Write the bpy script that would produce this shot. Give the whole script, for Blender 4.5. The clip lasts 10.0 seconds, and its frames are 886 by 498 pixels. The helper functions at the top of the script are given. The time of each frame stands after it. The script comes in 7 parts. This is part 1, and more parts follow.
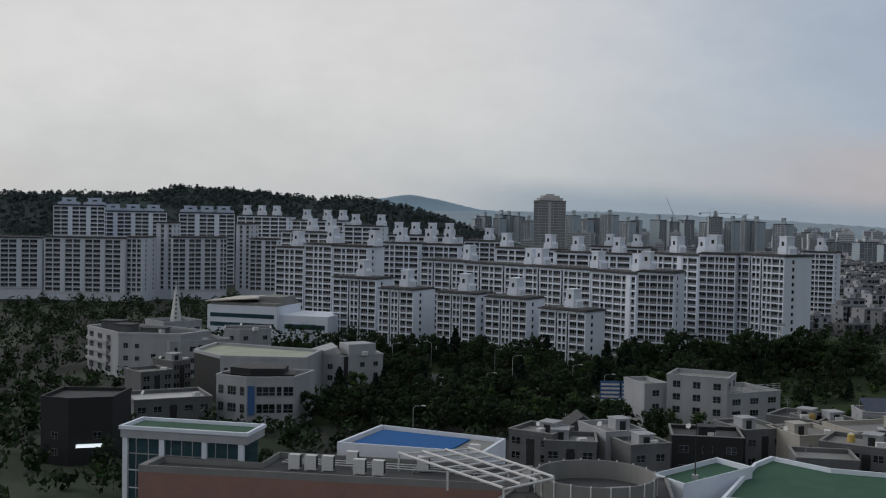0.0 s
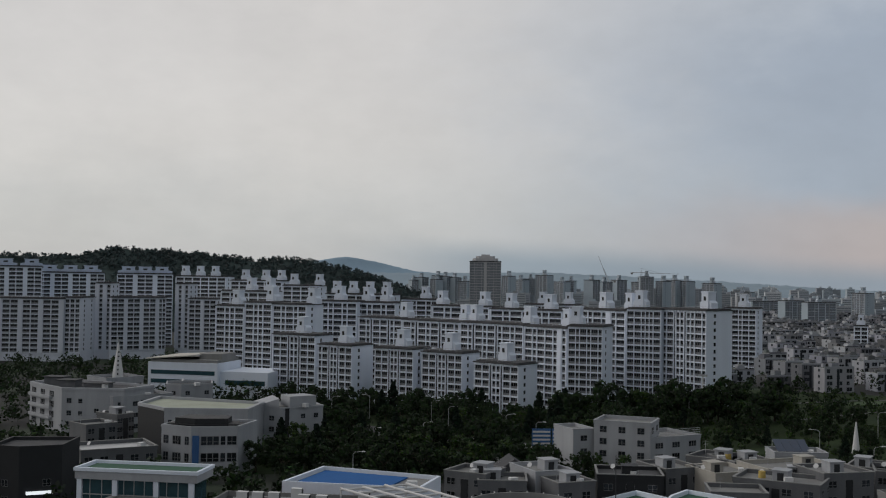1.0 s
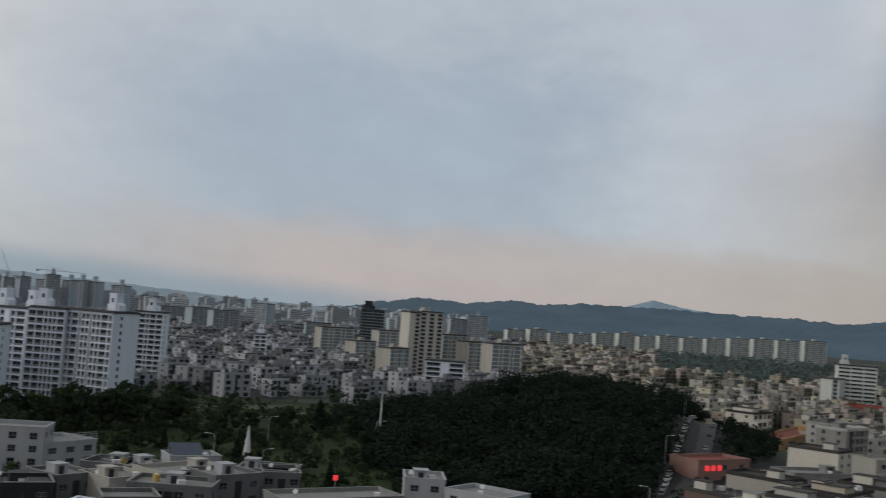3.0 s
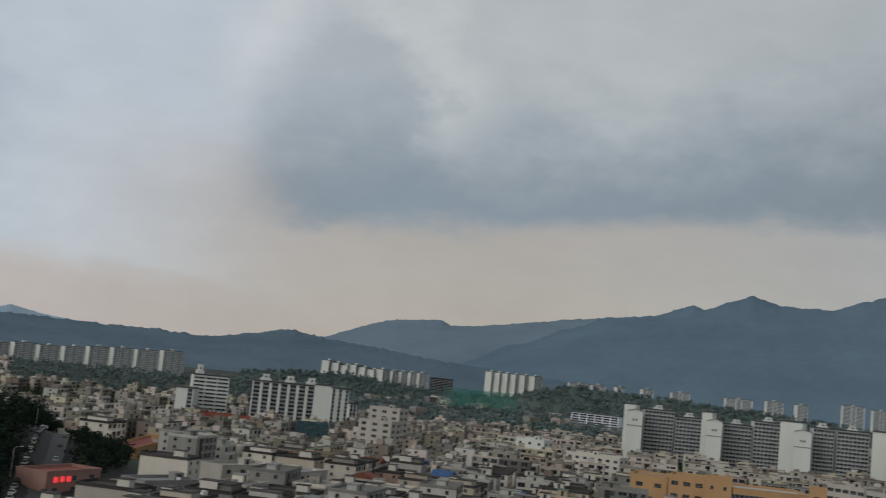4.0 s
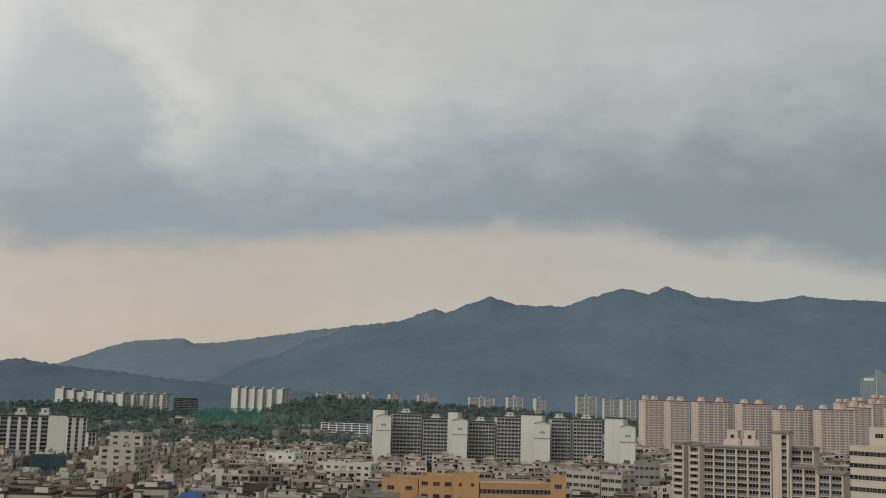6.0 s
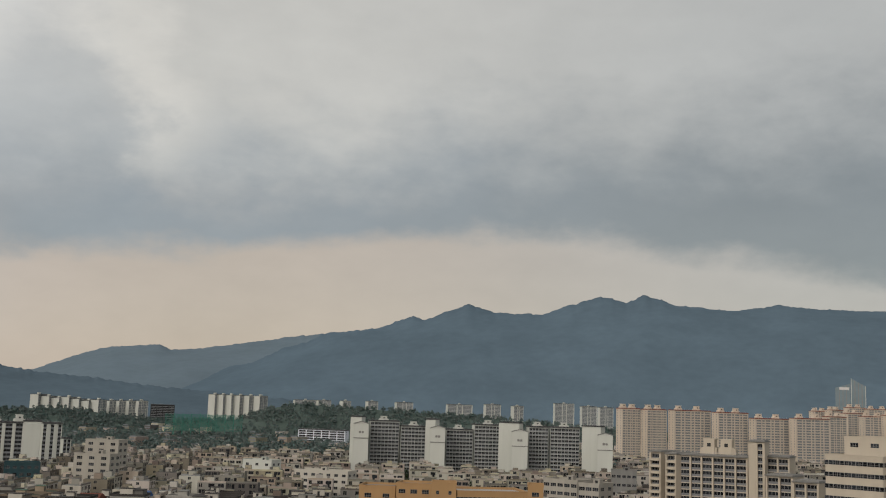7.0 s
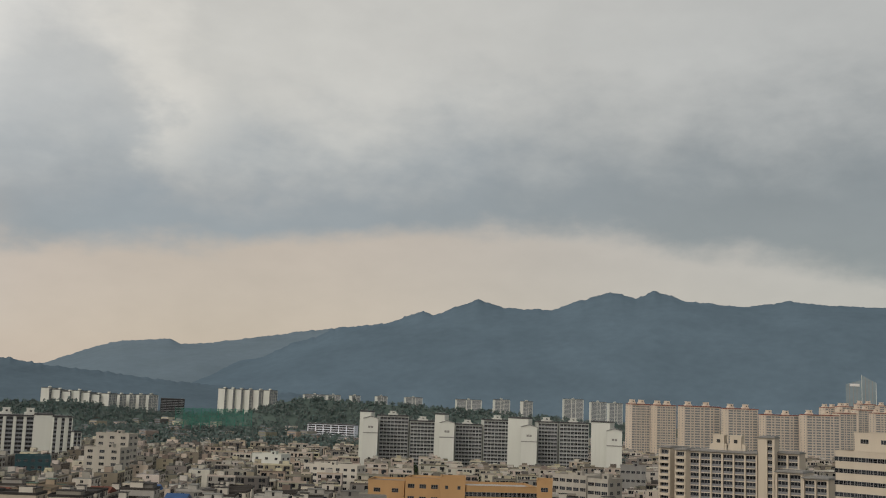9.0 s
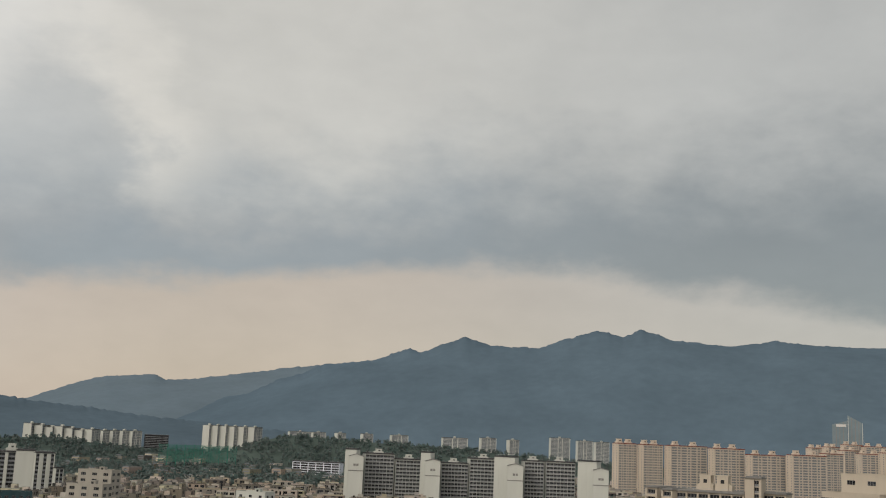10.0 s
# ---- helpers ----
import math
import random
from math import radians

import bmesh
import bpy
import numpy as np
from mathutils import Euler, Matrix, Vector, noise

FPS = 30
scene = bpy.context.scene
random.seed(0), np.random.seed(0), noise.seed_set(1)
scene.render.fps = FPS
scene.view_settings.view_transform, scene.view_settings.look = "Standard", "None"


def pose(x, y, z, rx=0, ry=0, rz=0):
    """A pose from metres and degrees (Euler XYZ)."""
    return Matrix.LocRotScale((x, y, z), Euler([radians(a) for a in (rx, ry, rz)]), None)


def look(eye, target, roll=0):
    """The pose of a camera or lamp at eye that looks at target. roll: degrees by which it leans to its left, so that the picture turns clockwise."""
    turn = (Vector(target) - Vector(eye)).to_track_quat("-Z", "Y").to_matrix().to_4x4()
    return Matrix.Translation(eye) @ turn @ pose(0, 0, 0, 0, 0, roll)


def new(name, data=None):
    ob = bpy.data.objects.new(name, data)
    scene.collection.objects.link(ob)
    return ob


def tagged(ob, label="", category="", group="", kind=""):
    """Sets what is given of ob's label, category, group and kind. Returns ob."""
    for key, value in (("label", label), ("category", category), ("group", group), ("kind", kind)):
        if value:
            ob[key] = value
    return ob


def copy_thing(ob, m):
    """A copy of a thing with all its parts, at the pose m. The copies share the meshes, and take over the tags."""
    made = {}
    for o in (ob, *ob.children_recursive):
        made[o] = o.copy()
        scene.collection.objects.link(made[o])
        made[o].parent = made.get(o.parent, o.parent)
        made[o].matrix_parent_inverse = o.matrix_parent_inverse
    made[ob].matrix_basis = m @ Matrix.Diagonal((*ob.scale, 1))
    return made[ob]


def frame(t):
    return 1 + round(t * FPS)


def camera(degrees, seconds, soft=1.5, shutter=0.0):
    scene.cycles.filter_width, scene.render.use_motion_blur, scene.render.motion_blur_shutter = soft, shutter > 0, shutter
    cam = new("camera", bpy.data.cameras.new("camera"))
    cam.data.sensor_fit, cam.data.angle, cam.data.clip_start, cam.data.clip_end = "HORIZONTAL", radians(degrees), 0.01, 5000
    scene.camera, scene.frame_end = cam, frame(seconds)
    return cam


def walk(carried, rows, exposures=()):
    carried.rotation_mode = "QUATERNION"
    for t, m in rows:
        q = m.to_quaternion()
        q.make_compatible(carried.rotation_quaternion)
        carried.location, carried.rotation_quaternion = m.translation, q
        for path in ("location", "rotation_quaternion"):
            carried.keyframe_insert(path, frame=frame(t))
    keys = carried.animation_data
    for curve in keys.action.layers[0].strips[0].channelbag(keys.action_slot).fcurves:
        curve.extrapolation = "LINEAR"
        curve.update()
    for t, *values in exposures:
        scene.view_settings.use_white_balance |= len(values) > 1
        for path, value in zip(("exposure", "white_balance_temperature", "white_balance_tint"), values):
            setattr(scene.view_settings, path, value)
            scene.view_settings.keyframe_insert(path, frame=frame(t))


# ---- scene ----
cam = camera(44.02, 10.0, soft=1.1, shutter=0.12)
EYE = 52.0
PATH = [  # seconds, x, y, z, turn about x, y, z
    (0.0, -2.75, 14.61, 54.00, 88.15, -1.03, 11.65),
    (0.5, -2.75, 14.61, 54.00, 90.26, 0.64, 9.83),
    (0.6, -2.41, 12.78, 53.75, 90.50, 0.35, 9.54),
    (0.7, -1.72, 9.13, 53.25, 90.74, 0.06, 9.24),
    (0.8, -1.03, 5.48, 52.75, 90.98, -0.23, 8.95),
    (0.9, -0.34, 1.83, 52.25, 91.22, -0.52, 8.66),
    (1.0, 0.00, 0.00, 52.00, 91.46, -0.81, 8.36),
    (1.5, 0.00, 0.00, 52.00, 92.16, -2.11, 5.56),
    (2.0, 0.00, 0.00, 52.00, 92.90, -3.58, -2.62),
    (2.5, 0.00, 0.00, 52.00, 92.77, -4.81, -10.47),
    (3.0, 0.00, 0.00, 52.00, 93.03, -4.29, -21.80),
    (3.2, 0.00, 0.00, 52.00, 93.11, -4.84, -28.36),
    (4.3, 0.00, 0.00, 52.00, 96.47, -5.62, -59.13),
    (4.5, 0.00, 0.00, 52.00, 95.88, -5.41, -60.08),
    (5.0, 0.00, 0.00, 52.00, 95.79, -4.33, -63.23),
    (5.5, 0.00, 0.00, 52.00, 97.04, -2.21, -65.96),
    (7.0, 0.00, 0.00, 52.00, 98.24, -1.86, -68.53),
    (7.5, 0.00, 0.00, 52.00, 97.91, -2.01, -68.57),
    (8.0, 0.00, 0.00, 52.00, 97.50, -1.63, -67.95),
    (8.5, 0.00, 0.00, 52.00, 97.86, -1.56, -67.40),
    (9.0, 0.00, 0.00, 52.00, 97.97, -2.07, -68.05),
    (9.5, 0.00, 0.00, 52.00, 99.07, -2.06, -68.40),
    (10.0, 0.00, 0.00, 52.00, 99.94, -2.42, -68.77),
]
walk(cam, [(t, pose(*p)) for t, *p in PATH], [
    (0.0, -0.16, 6100, 10), (0.5, -0.12, 6150, 10), (1.0, -0.25, 6250, 10), (1.9, -0.34, 6300, 10), (2.5, -0.30, 6320, 10), (3.2, -0.10, 6200, 8), (4.3, -0.10, 6250, 8), (5.0, 0.04, 6480, 8.5), (5.5, 0.11, 6650, 9), (7.0, 0.12, 6900, 10), (10.0, 0.18, 7000, 10),
])

H = 52.0

# ---------------------------------------------------------------- world and sun
def link(nt, a, b):
    nt.links.new(a, b)


def mathn(nt, op, a, b=None, c=None, clamp=False):
    n = nt.nodes.new("ShaderNodeMath")
    n.operation, n.use_clamp = op, clamp
    for i, v in enumerate((a, b, c)):
        if v is None:
            continue
        if isinstance(v, (int, float)):
            n.inputs[i].default_value = v
        else:
            nt.links.new(v, n.inputs[i])
    return n.outputs[0]


def smooth(nt, v, lo, hi):
    n = nt.nodes.new("ShaderNodeMapRange")
    n.interpolation_type = "SMOOTHSTEP"
    nt.links.new(v, n.inputs[0])
    n.inputs[1].default_value, n.inputs[2].default_value = lo, hi
    return n.outputs[0]


def mixc(nt, fac, a, b):
    n = nt.nodes.new("ShaderNodeMix")
    n.data_type = "RGBA"
    if isinstance(fac, (int, float)):
        n.inputs[0].default_value = fac
    else:
        nt.links.new(fac, n.inputs[0])
    for i, v in ((6, a), (7, b)):
        if isinstance(v, tuple):
            n.inputs[i].default_value = (*v, 1)
        else:
            nt.links.new(v, n.inputs[i])
    return n.outputs[2]


def noisen(nt, vec, scale, detail=4, rough=0.55):
    n = nt.nodes.new("ShaderNodeTexNoise")
    n.inputs["Scale"].default_value, n.inputs["Detail"].default_value = scale, detail
    n.inputs["Roughness"].default_value = rough
    if vec is not None:
        nt.links.new(vec, n.inputs["Vector"])
    return n.outputs["Fac"]


def build_world():
    w = bpy.data.worlds.new("sky")
    scene.world = w
    w.use_nodes = True
    nt = w.node_tree
    nt.nodes.clear()
    out = nt.nodes.new("ShaderNodeOutputWorld")
    bg = nt.nodes.new("ShaderNodeBackground")
    tc = nt.nodes.new("ShaderNodeTexCoord")
    sep = nt.nodes.new("ShaderNodeSeparateXYZ")
    d = tc.outputs["Generated"]
    link(nt, d, sep.inputs[0])
    x, y, z = sep.outputs
    az = mathn(nt, "MULTIPLY", mathn(nt, "ARCTAN2", x, y), 57.2958)      # degrees, to the right of north
    el = mathn(nt, "MULTIPLY", mathn(nt, "ARCSINE", z), 57.2958)
    comb = nt.nodes.new("ShaderNodeCombineXYZ")
    link(nt, mathn(nt, "MULTIPLY", az, 0.026), comb.inputs[0])
    link(nt, mathn(nt, "MULTIPLY", el, 0.045), comb.inputs[1])
    v = comb.outputs[0]
    n1 = noisen(nt, v, 7.0, 5, 0.55)
    n2 = noisen(nt, v, 16.0, 5, 0.55)
    n3 = noisen(nt, v, 4.0, 5, 0.55)
    wob = mathn(nt, "ADD", mathn(nt, "MULTIPLY", mathn(nt, "SUBTRACT", n1, 0.5), 8.0),
                mathn(nt, "MULTIPLY", mathn(nt, "SUBTRACT", n2, 0.5), 1.9))
    inv = lambda q: mathn(nt, "SUBTRACT", 1.0, q)
    times = lambda *q: q[0] if len(q) == 1 else mathn(nt, "MULTIPLY", q[0], times(*q[1:]))
    plus = lambda p, k: mathn(nt, "ADD", p, mathn(nt, "MULTIPLY", wob, k))
    # pale veil, greyer towards the east
    veil = mixc(nt, smooth(nt, plus(az, 0.8), -16, 16), SKY_WEST, SKY_PALE)
    veil = mixc(nt, smooth(nt, plus(az, 0.8), 38, 54), veil, SKY_GREY)
    veil = mixc(nt, mathn(nt, "MULTIPLY", smooth(nt, plus(az, 1.0), 60, 88), 0.7), veil, SKY_HEAVY)
    # duller air low in the north-west
    dull = times(inv(smooth(nt, plus(el, 0.3), 0.5, 8.0)), inv(smooth(nt, plus(az, 0.5), -2, 14)))
    veil = mixc(nt, mathn(nt, "MULTIPLY", dull, 0.75), veil, SKY_DULL)
    # blue-grey layer in the north
    layer = times(smooth(nt, plus(az, 1.3), -9, 13), inv(smooth(nt, plus(az, 1.0), 25, 35)), inv(times(smooth(nt, plus(el, 1.2), 10, 16), 0.75)))
    col = mixc(nt, mathn(nt, "MULTIPLY", layer, 0.8), veil, SKY_BLUE)
    # warm band along the horizon
    warm = mixc(nt, smooth(nt, az, 20, 58), SKY_PINK, SKY_BEIGE)
    warm = mixc(nt, mathn(nt, "MULTIPLY", smooth(nt, az, 58, 92), 0.65), warm, SKY_HEAVY)
    wband = times(smooth(nt, az, -4, 16), inv(smooth(nt, plus(el, 0.25), 2.7, 5.0)))
    wband2 = times(smooth(nt, az, 30, 48), inv(smooth(nt, plus(el, 0.3), 8.0, 12.5)))
    col = mixc(nt, mathn(nt, "MULTIPLY", mathn(nt, "MAXIMUM", wband, wband2), 0.92), col, warm)
    # the dark cloud bank in the east, its foot higher in the middle
    q = mathn(nt, "DIVIDE", mathn(nt, "SUBTRACT", az, 74.0), 14.0)
    foot = mathn(nt, "ADD", 6.6, mathn(nt, "MULTIPLY", mathn(nt, "EXPONENT", mathn(nt, "MULTIPLY", mathn(nt, "MULTIPLY", q, q), -1.0)), 2.1))
    foot = mathn(nt, "SUBTRACT", foot, mathn(nt, "MULTIPLY", smooth(nt, az, 74, 90), 0.9))
    over = mathn(nt, "SUBTRACT", plus(el, 0.4), foot)
    low = smooth(nt, over, -0.3, 1.3)
    top = inv(smooth(nt, plus(mathn(nt, "SUBTRACT", over, mathn(nt, "MULTIPLY", smooth(nt, az, 74, 90), 3.0)), 0.5), 1.0, 9.5))
    bank = times(low, top, smooth(nt, plus(az, 0.7), 40, 48))
    cloud = mixc(nt, smooth(nt, plus(az, 0.6), 56, 86), SKY_CLOUD, SKY_STORM)
    col = mixc(nt, mathn(nt, "MULTIPLY", bank, 0.94), col, cloud)
    # a rounded head of cloud with a bright rim
    hx = mathn(nt, "DIVIDE", mathn(nt, "SUBTRACT", plus(az, 0.35), 48.2), 5.6)
    hy = mathn(nt, "DIVIDE", mathn(nt, "SUBTRACT", el, 12.3), 7.6)
    hr = plus(mathn(nt, "SQRT", mathn(nt, "ADD", mathn(nt, "MULTIPLY", hx, hx), mathn(nt, "MULTIPLY", hy, hy))), 0.11)
    rim = times(inv(smooth(nt, hr, 1.0, 1.45)), smooth(nt, plus(el, 0.3), 10.5, 15.5), inv(smooth(nt, plus(az, 0.5), 54, 59)))
    col = mixc(nt, mathn(nt, "MULTIPLY", rim, 0.42), col, SKY_RIM)
    head = times(inv(smooth(nt, hr, 0.5, 1.1)), smooth(nt, over, -0.5, 1.7))
    col = mixc(nt, mathn(nt, "MULTIPLY", head, 0.46), col, SKY_CLOUD)
    # low blue mist bank in the north
    mtop = mathn(nt, "SUBTRACT", plus(el, 0.06), mathn(nt, "MULTIPLY", az, -0.05))
    mist = times(inv(smooth(nt, mtop, 0.5, 2.0)), smooth(nt, az, -16, -4), inv(smooth(nt, az, 14, 28)))
    col = mixc(nt, mathn(nt, "MULTIPLY", mist, 0.8), col, SKY_MIST)
    # unseen cloud colour added to the southern sky, to dim walls facing it
    back = smooth(nt, mathn(nt, "ABSOLUTE", az), 105, 160)
    col = mixc(nt, mathn(nt, "MULTIPLY", back, 0.3), col, SKY_CLOUD)
    # fine mottling
    mul = nt.nodes.new("ShaderNodeVectorMath")
    mul.operation = "SCALE"
    link(nt, col, mul.inputs[0])
    link(nt, mathn(nt, "ADD", 0.86, mathn(nt, "ADD", mathn(nt, "MULTIPLY", n3, 0.2), mathn(nt, "MULTIPLY", n2, 0.08))), mul.inputs["Scale"])
    sky = nt.nodes.new("ShaderNodeTexSky")
    sky.sky_type, sky.sun_disc = "NISHITA", False
    sky.sun_elevation, sky.sun_rotation = radians(SUN_EL), radians(SUN_AZ)
    sc = nt.nodes.new("ShaderNodeVectorMath")
    sc.operation = "SCALE"
    link(nt, sky.outputs[0], sc.inputs[0])
    sc.inputs["Scale"].default_value = 0.012
    add = nt.nodes.new("ShaderNodeVectorMath")
    link(nt, mul.outputs[0], add.inputs[0])
    link(nt, sc.outputs[0], add.inputs[1])
    link(nt, add.outputs[0], bg.inputs[0])
    bg.inputs[1].default_value = 1.0
    link(nt, bg.outputs[0], out.inputs[0])


SUN_AZ, SUN_EL = -76.0, 24.0          # degrees clockwise from north, and above the horizon
SKY_WEST = (0.715, 0.668, 0.615)
SKY_DULL = (0.485, 0.495, 0.50)
SKY_PALE = (0.51, 0.535, 0.565)
SKY_BLUE = (0.36, 0.405, 0.47)
SKY_GREY = (0.465, 0.468, 0.455)
SKY_PINK = (0.495, 0.425, 0.405)
SKY_BEIGE = (0.395, 0.34, 0.295)
SKY_CLOUD = (0.225, 0.26, 0.295)
SKY_STORM = (0.168, 0.187, 0.20)
SKY_HEAVY = (0.33, 0.345, 0.35)
SKY_RIM = (0.66, 0.65, 0.62)
SKY_MIST = (0.25, 0.32, 0.38)
build_world()
lamp = bpy.data.lights.new("sun", "SUN")
lamp.energy, lamp.angle, lamp.color = 0.85, radians(25), (1.0, 0.96, 0.91)
sun = new("sun", lamp)
_a = radians(SUN_AZ)
sun.matrix_basis = look((0, 0, 300), (-math.sin(_a) * 100, -math.cos(_a) * 100, 300 - 100 * math.tan(radians(SUN_EL))))


# ---------------------------------------------------------------- materials
def mat(name, c, rough=0.85, var=0.18, scale=0.6, fine=9.0, streak=False, bump=0.15, metal=0.0, rnd=0.0, island=0.0, hue=0.0, spec=0.3):
    """A surface with stains at a large scale, grain at a small one, and some change from piece to piece."""
    m = bpy.data.materials.new(name)
    m.use_nodes = True
    nt = m.node_tree
    b = nt.nodes["Principled BSDF"]
    b.inputs["Roughness"].default_value, b.inputs["Metallic"].default_value = rough, metal
    b.inputs["Specular IOR Level"].default_value = spec
    tc = nt.nodes.new("ShaderNodeTexCoord")
    mp = nt.nodes.new("ShaderNodeMapping")
    link(nt, tc.outputs["Object"], mp.inputs[0])
    if streak:
        mp.inputs["Scale"].default_value = (1, 1, 0.12)
    big = noisen(nt, mp.outputs[0], scale, 5)
    small = noisen(nt, tc.outputs["Object"], fine, 3)
    f = mathn(nt, "ADD", mathn(nt, "MULTIPLY", mathn(nt, "SUBTRACT", big, 0.5), 2.2 * var),
              mathn(nt, "MULTIPLY", mathn(nt, "SUBTRACT", small, 0.5), 1.1 * var))
    f = mathn(nt, "ADD", f, 1.0)
    hv = nt.nodes.new("ShaderNodeHueSaturation")
    hv.inputs["Color"].default_value = (*c, 1)
    r = None
    if rnd or island:
        g = nt.nodes.new("ShaderNodeObjectInfo" if rnd else "ShaderNodeNewGeometry")
        r = g.outputs["Random" if rnd else "Random Per Island"]
        k = rnd or island
        f = mathn(nt, "MULTIPLY", f, mathn(nt, "ADD", 1 - k, mathn(nt, "MULTIPLY", r, 2 * k)))
        if hue:
            r2 = mathn(nt, "FRACT", mathn(nt, "MULTIPLY", r, 7.31))
            link(nt, mathn(nt, "ADD", 0.5 - hue, mathn(nt, "MULTIPLY", r2, 2 * hue)), hv.inputs["Hue"])
            r3 = mathn(nt, "FRACT", mathn(nt, "MULTIPLY", r, 13.7))
            link(nt, mathn(nt, "ADD", 0.4, mathn(nt, "MULTIPLY", r3, 1.2)), hv.inputs["Saturation"])
    link(nt, f, hv.inputs["Value"])
    link(nt, hv.outputs[0], b.inputs["Base Color"])
    if bump:
        bp = nt.nodes.new("ShaderNodeBump")
        bp.inputs["Strength"].default_value, bp.inputs["Distance"].default_value = bump, 0.05
        link(nt, small, bp.inputs["Height"])
        link(nt, bp.outputs[0], b.inputs["Normal"])
    return m


M = {}
M["white"] = mat("white_wall_paint", (0.68, 0.73, 0.815), streak=True, var=0.10, scale=0.25, fine=3)
M["grid"] = mat("white_facade_paint", (0.71, 0.755, 0.84), streak=True, var=0.10, scale=0.3, fine=3)
M["grey"] = mat("pale_grey_wall_paint", (0.56, 0.59, 0.66), streak=True, var=0.12, scale=0.2, fine=3)
M["blue"] = mat("pale_blue_wall_paint", (0.50, 0.57, 0.70), streak=True, var=0.1, scale=0.2, fine=3)
M["beige"] = mat("beige_wall_paint", (0.59, 0.515, 0.435), streak=True, var=0.1, scale=0.2, fine=2)
# beige dimmed for tower fronts: their shade against the lit ends is painted
M["beigegrid"] = mat("dimmed_beige_facade_paint", (0.51, 0.455, 0.395), streak=True, var=0.12, scale=0.2, fine=2)
M["greygrid"] = mat("grey_balcony_facade", (0.37, 0.385, 0.38), streak=True, var=0.15, scale=0.2, fine=3)
M["balustrade"] = mat("grey_balcony_balustrade", (0.20, 0.212, 0.232), rough=0.5, var=0.25, scale=0.5, bump=0)
M["stone"] = mat("bone_grey_house_render", (0.37, 0.352, 0.315), streak=True, var=0.2, scale=0.3, fine=3)
M["cream"] = mat("cream_wall_paint", (0.50, 0.478, 0.43), streak=True, var=0.1, scale=0.2, fine=3)
M["sand"] = mat("sand_wall_paint", (0.50, 0.445, 0.37), streak=True, var=0.14, scale=0.2, fine=3)
M["mint"] = mat("grey_green_white_paint", (0.54, 0.56, 0.53), streak=True, var=0.08, scale=0.2, fine=3)
M["orange"] = mat("ochre_orange_wall_paint", (0.40, 0.25, 0.125), streak=True, var=0.15, scale=0.2, fine=3)
M["tan"] = mat("tan_tile_cladding", (0.45, 0.445, 0.45), streak=True, var=0.15, scale=0.2, fine=3)
# dark cladding and dark parts; also the painted shade of gaps in fronts
M["darkwall"] = mat("dark_cladding_and_gap_shade", (0.022, 0.023, 0.026), rough=0.6, var=0.2)
M["roof"] = mat("dark_roof_membrane", (0.062, 0.063, 0.067), var=0.35, scale=0.3)
M["concrete"] = mat("weathered_concrete", (0.215, 0.215, 0.21), var=0.25, scale=0.3, streak=True)
M["green"] = mat("green_waterproof_roof", (0.035, 0.095, 0.06), var=0.3, scale=0.25)
M["bluesheet"] = mat("blue_roof_sheet", (0.01, 0.095, 0.30), rough=0.85, var=0.15)
M["glass"] = mat("dark_window_glass", (0.020, 0.024, 0.030), rough=0.15, var=0.4, scale=0.7, rnd=0.7, bump=0, spec=0.4)
M["glass_far"] = mat("window_glass", (0.022, 0.025, 0.030), rough=0.2, var=0.4, island=0.6, bump=0, spec=0.4)
M["curtain"] = mat("blue_green_curtain_glass", (0.03, 0.07, 0.085), rough=0.12, var=0.4, scale=0.4, bump=0, spec=0.6)
M["frame"] = mat("grey_window_frame", (0.20, 0.20, 0.205), var=0.05)
M["blueglass"] = mat("pale_blue_mirror_glass", (0.17, 0.23, 0.27), rough=0.2, var=0.25, scale=0.05, bump=0, spec=0.6)
# city wall brightened and blued, so its colour holds the haze
M["farcity"] = mat("hazed_city_wall", (0.36, 0.39, 0.42), var=0.15, scale=0.05, island=0.35, hue=0.02)
# slope colours lifted towards blue to carry distance haze
M["hillground"] = mat("hazed_wooded_slope", (0.055, 0.072, 0.070), rough=1, var=0.35, scale=0.02, fine=0.3, bump=0, spec=0)
M["valleyground"] = mat("hazed_valley_slope", (0.085, 0.115, 0.105), rough=1, var=0.35, scale=0.02, fine=0.3, bump=0, spec=0)
M["plaster"] = mat("grey_white_plaster", (0.345, 0.355, 0.375), streak=True, var=0.22, scale=0.35, fine=4)
# window colour lightened by painted haze, for far buildings
M["farglass"] = mat("hazed_window_bands", (0.18, 0.20, 0.225), rough=0.4, var=0.2, bump=0)
M["parkground"] = mat("park_grass_and_shrubs", (0.030, 0.044, 0.020), rough=1, var=0.5, scale=0.06, fine=0.8, bump=0.3, spec=0.1)
M["metal"] = mat("galvanised_metal", (0.42, 0.43, 0.44), rough=0.45, metal=0.6, var=0.15)
M["pinkwall"] = mat("dull_pink_brick_tile", (0.27, 0.16, 0.135), var=0.2, scale=0.4)
M["brick"] = mat("red_brown_tile_roof", (0.20, 0.055, 0.04), var=0.3)
M["asphalt"] = mat("asphalt", (0.055, 0.055, 0.058), var=0.3, scale=0.1)
M["paving"] = mat("paving", (0.10, 0.10, 0.095), var=0.3, scale=0.2)
M["bark"] = mat("bark", (0.06, 0.045, 0.035), var=0.4, scale=2)
M["leaf"] = mat("dark_green_leaves", (0.027, 0.041, 0.022), rough=0.7, var=0.25, island=0.3, hue=0.03, bump=0, spec=0.04)
M["leaf2"] = mat("mid_green_leaves", (0.044, 0.066, 0.028), rough=0.7, var=0.3, island=0.45, hue=0.03, bump=0, spec=0.04)
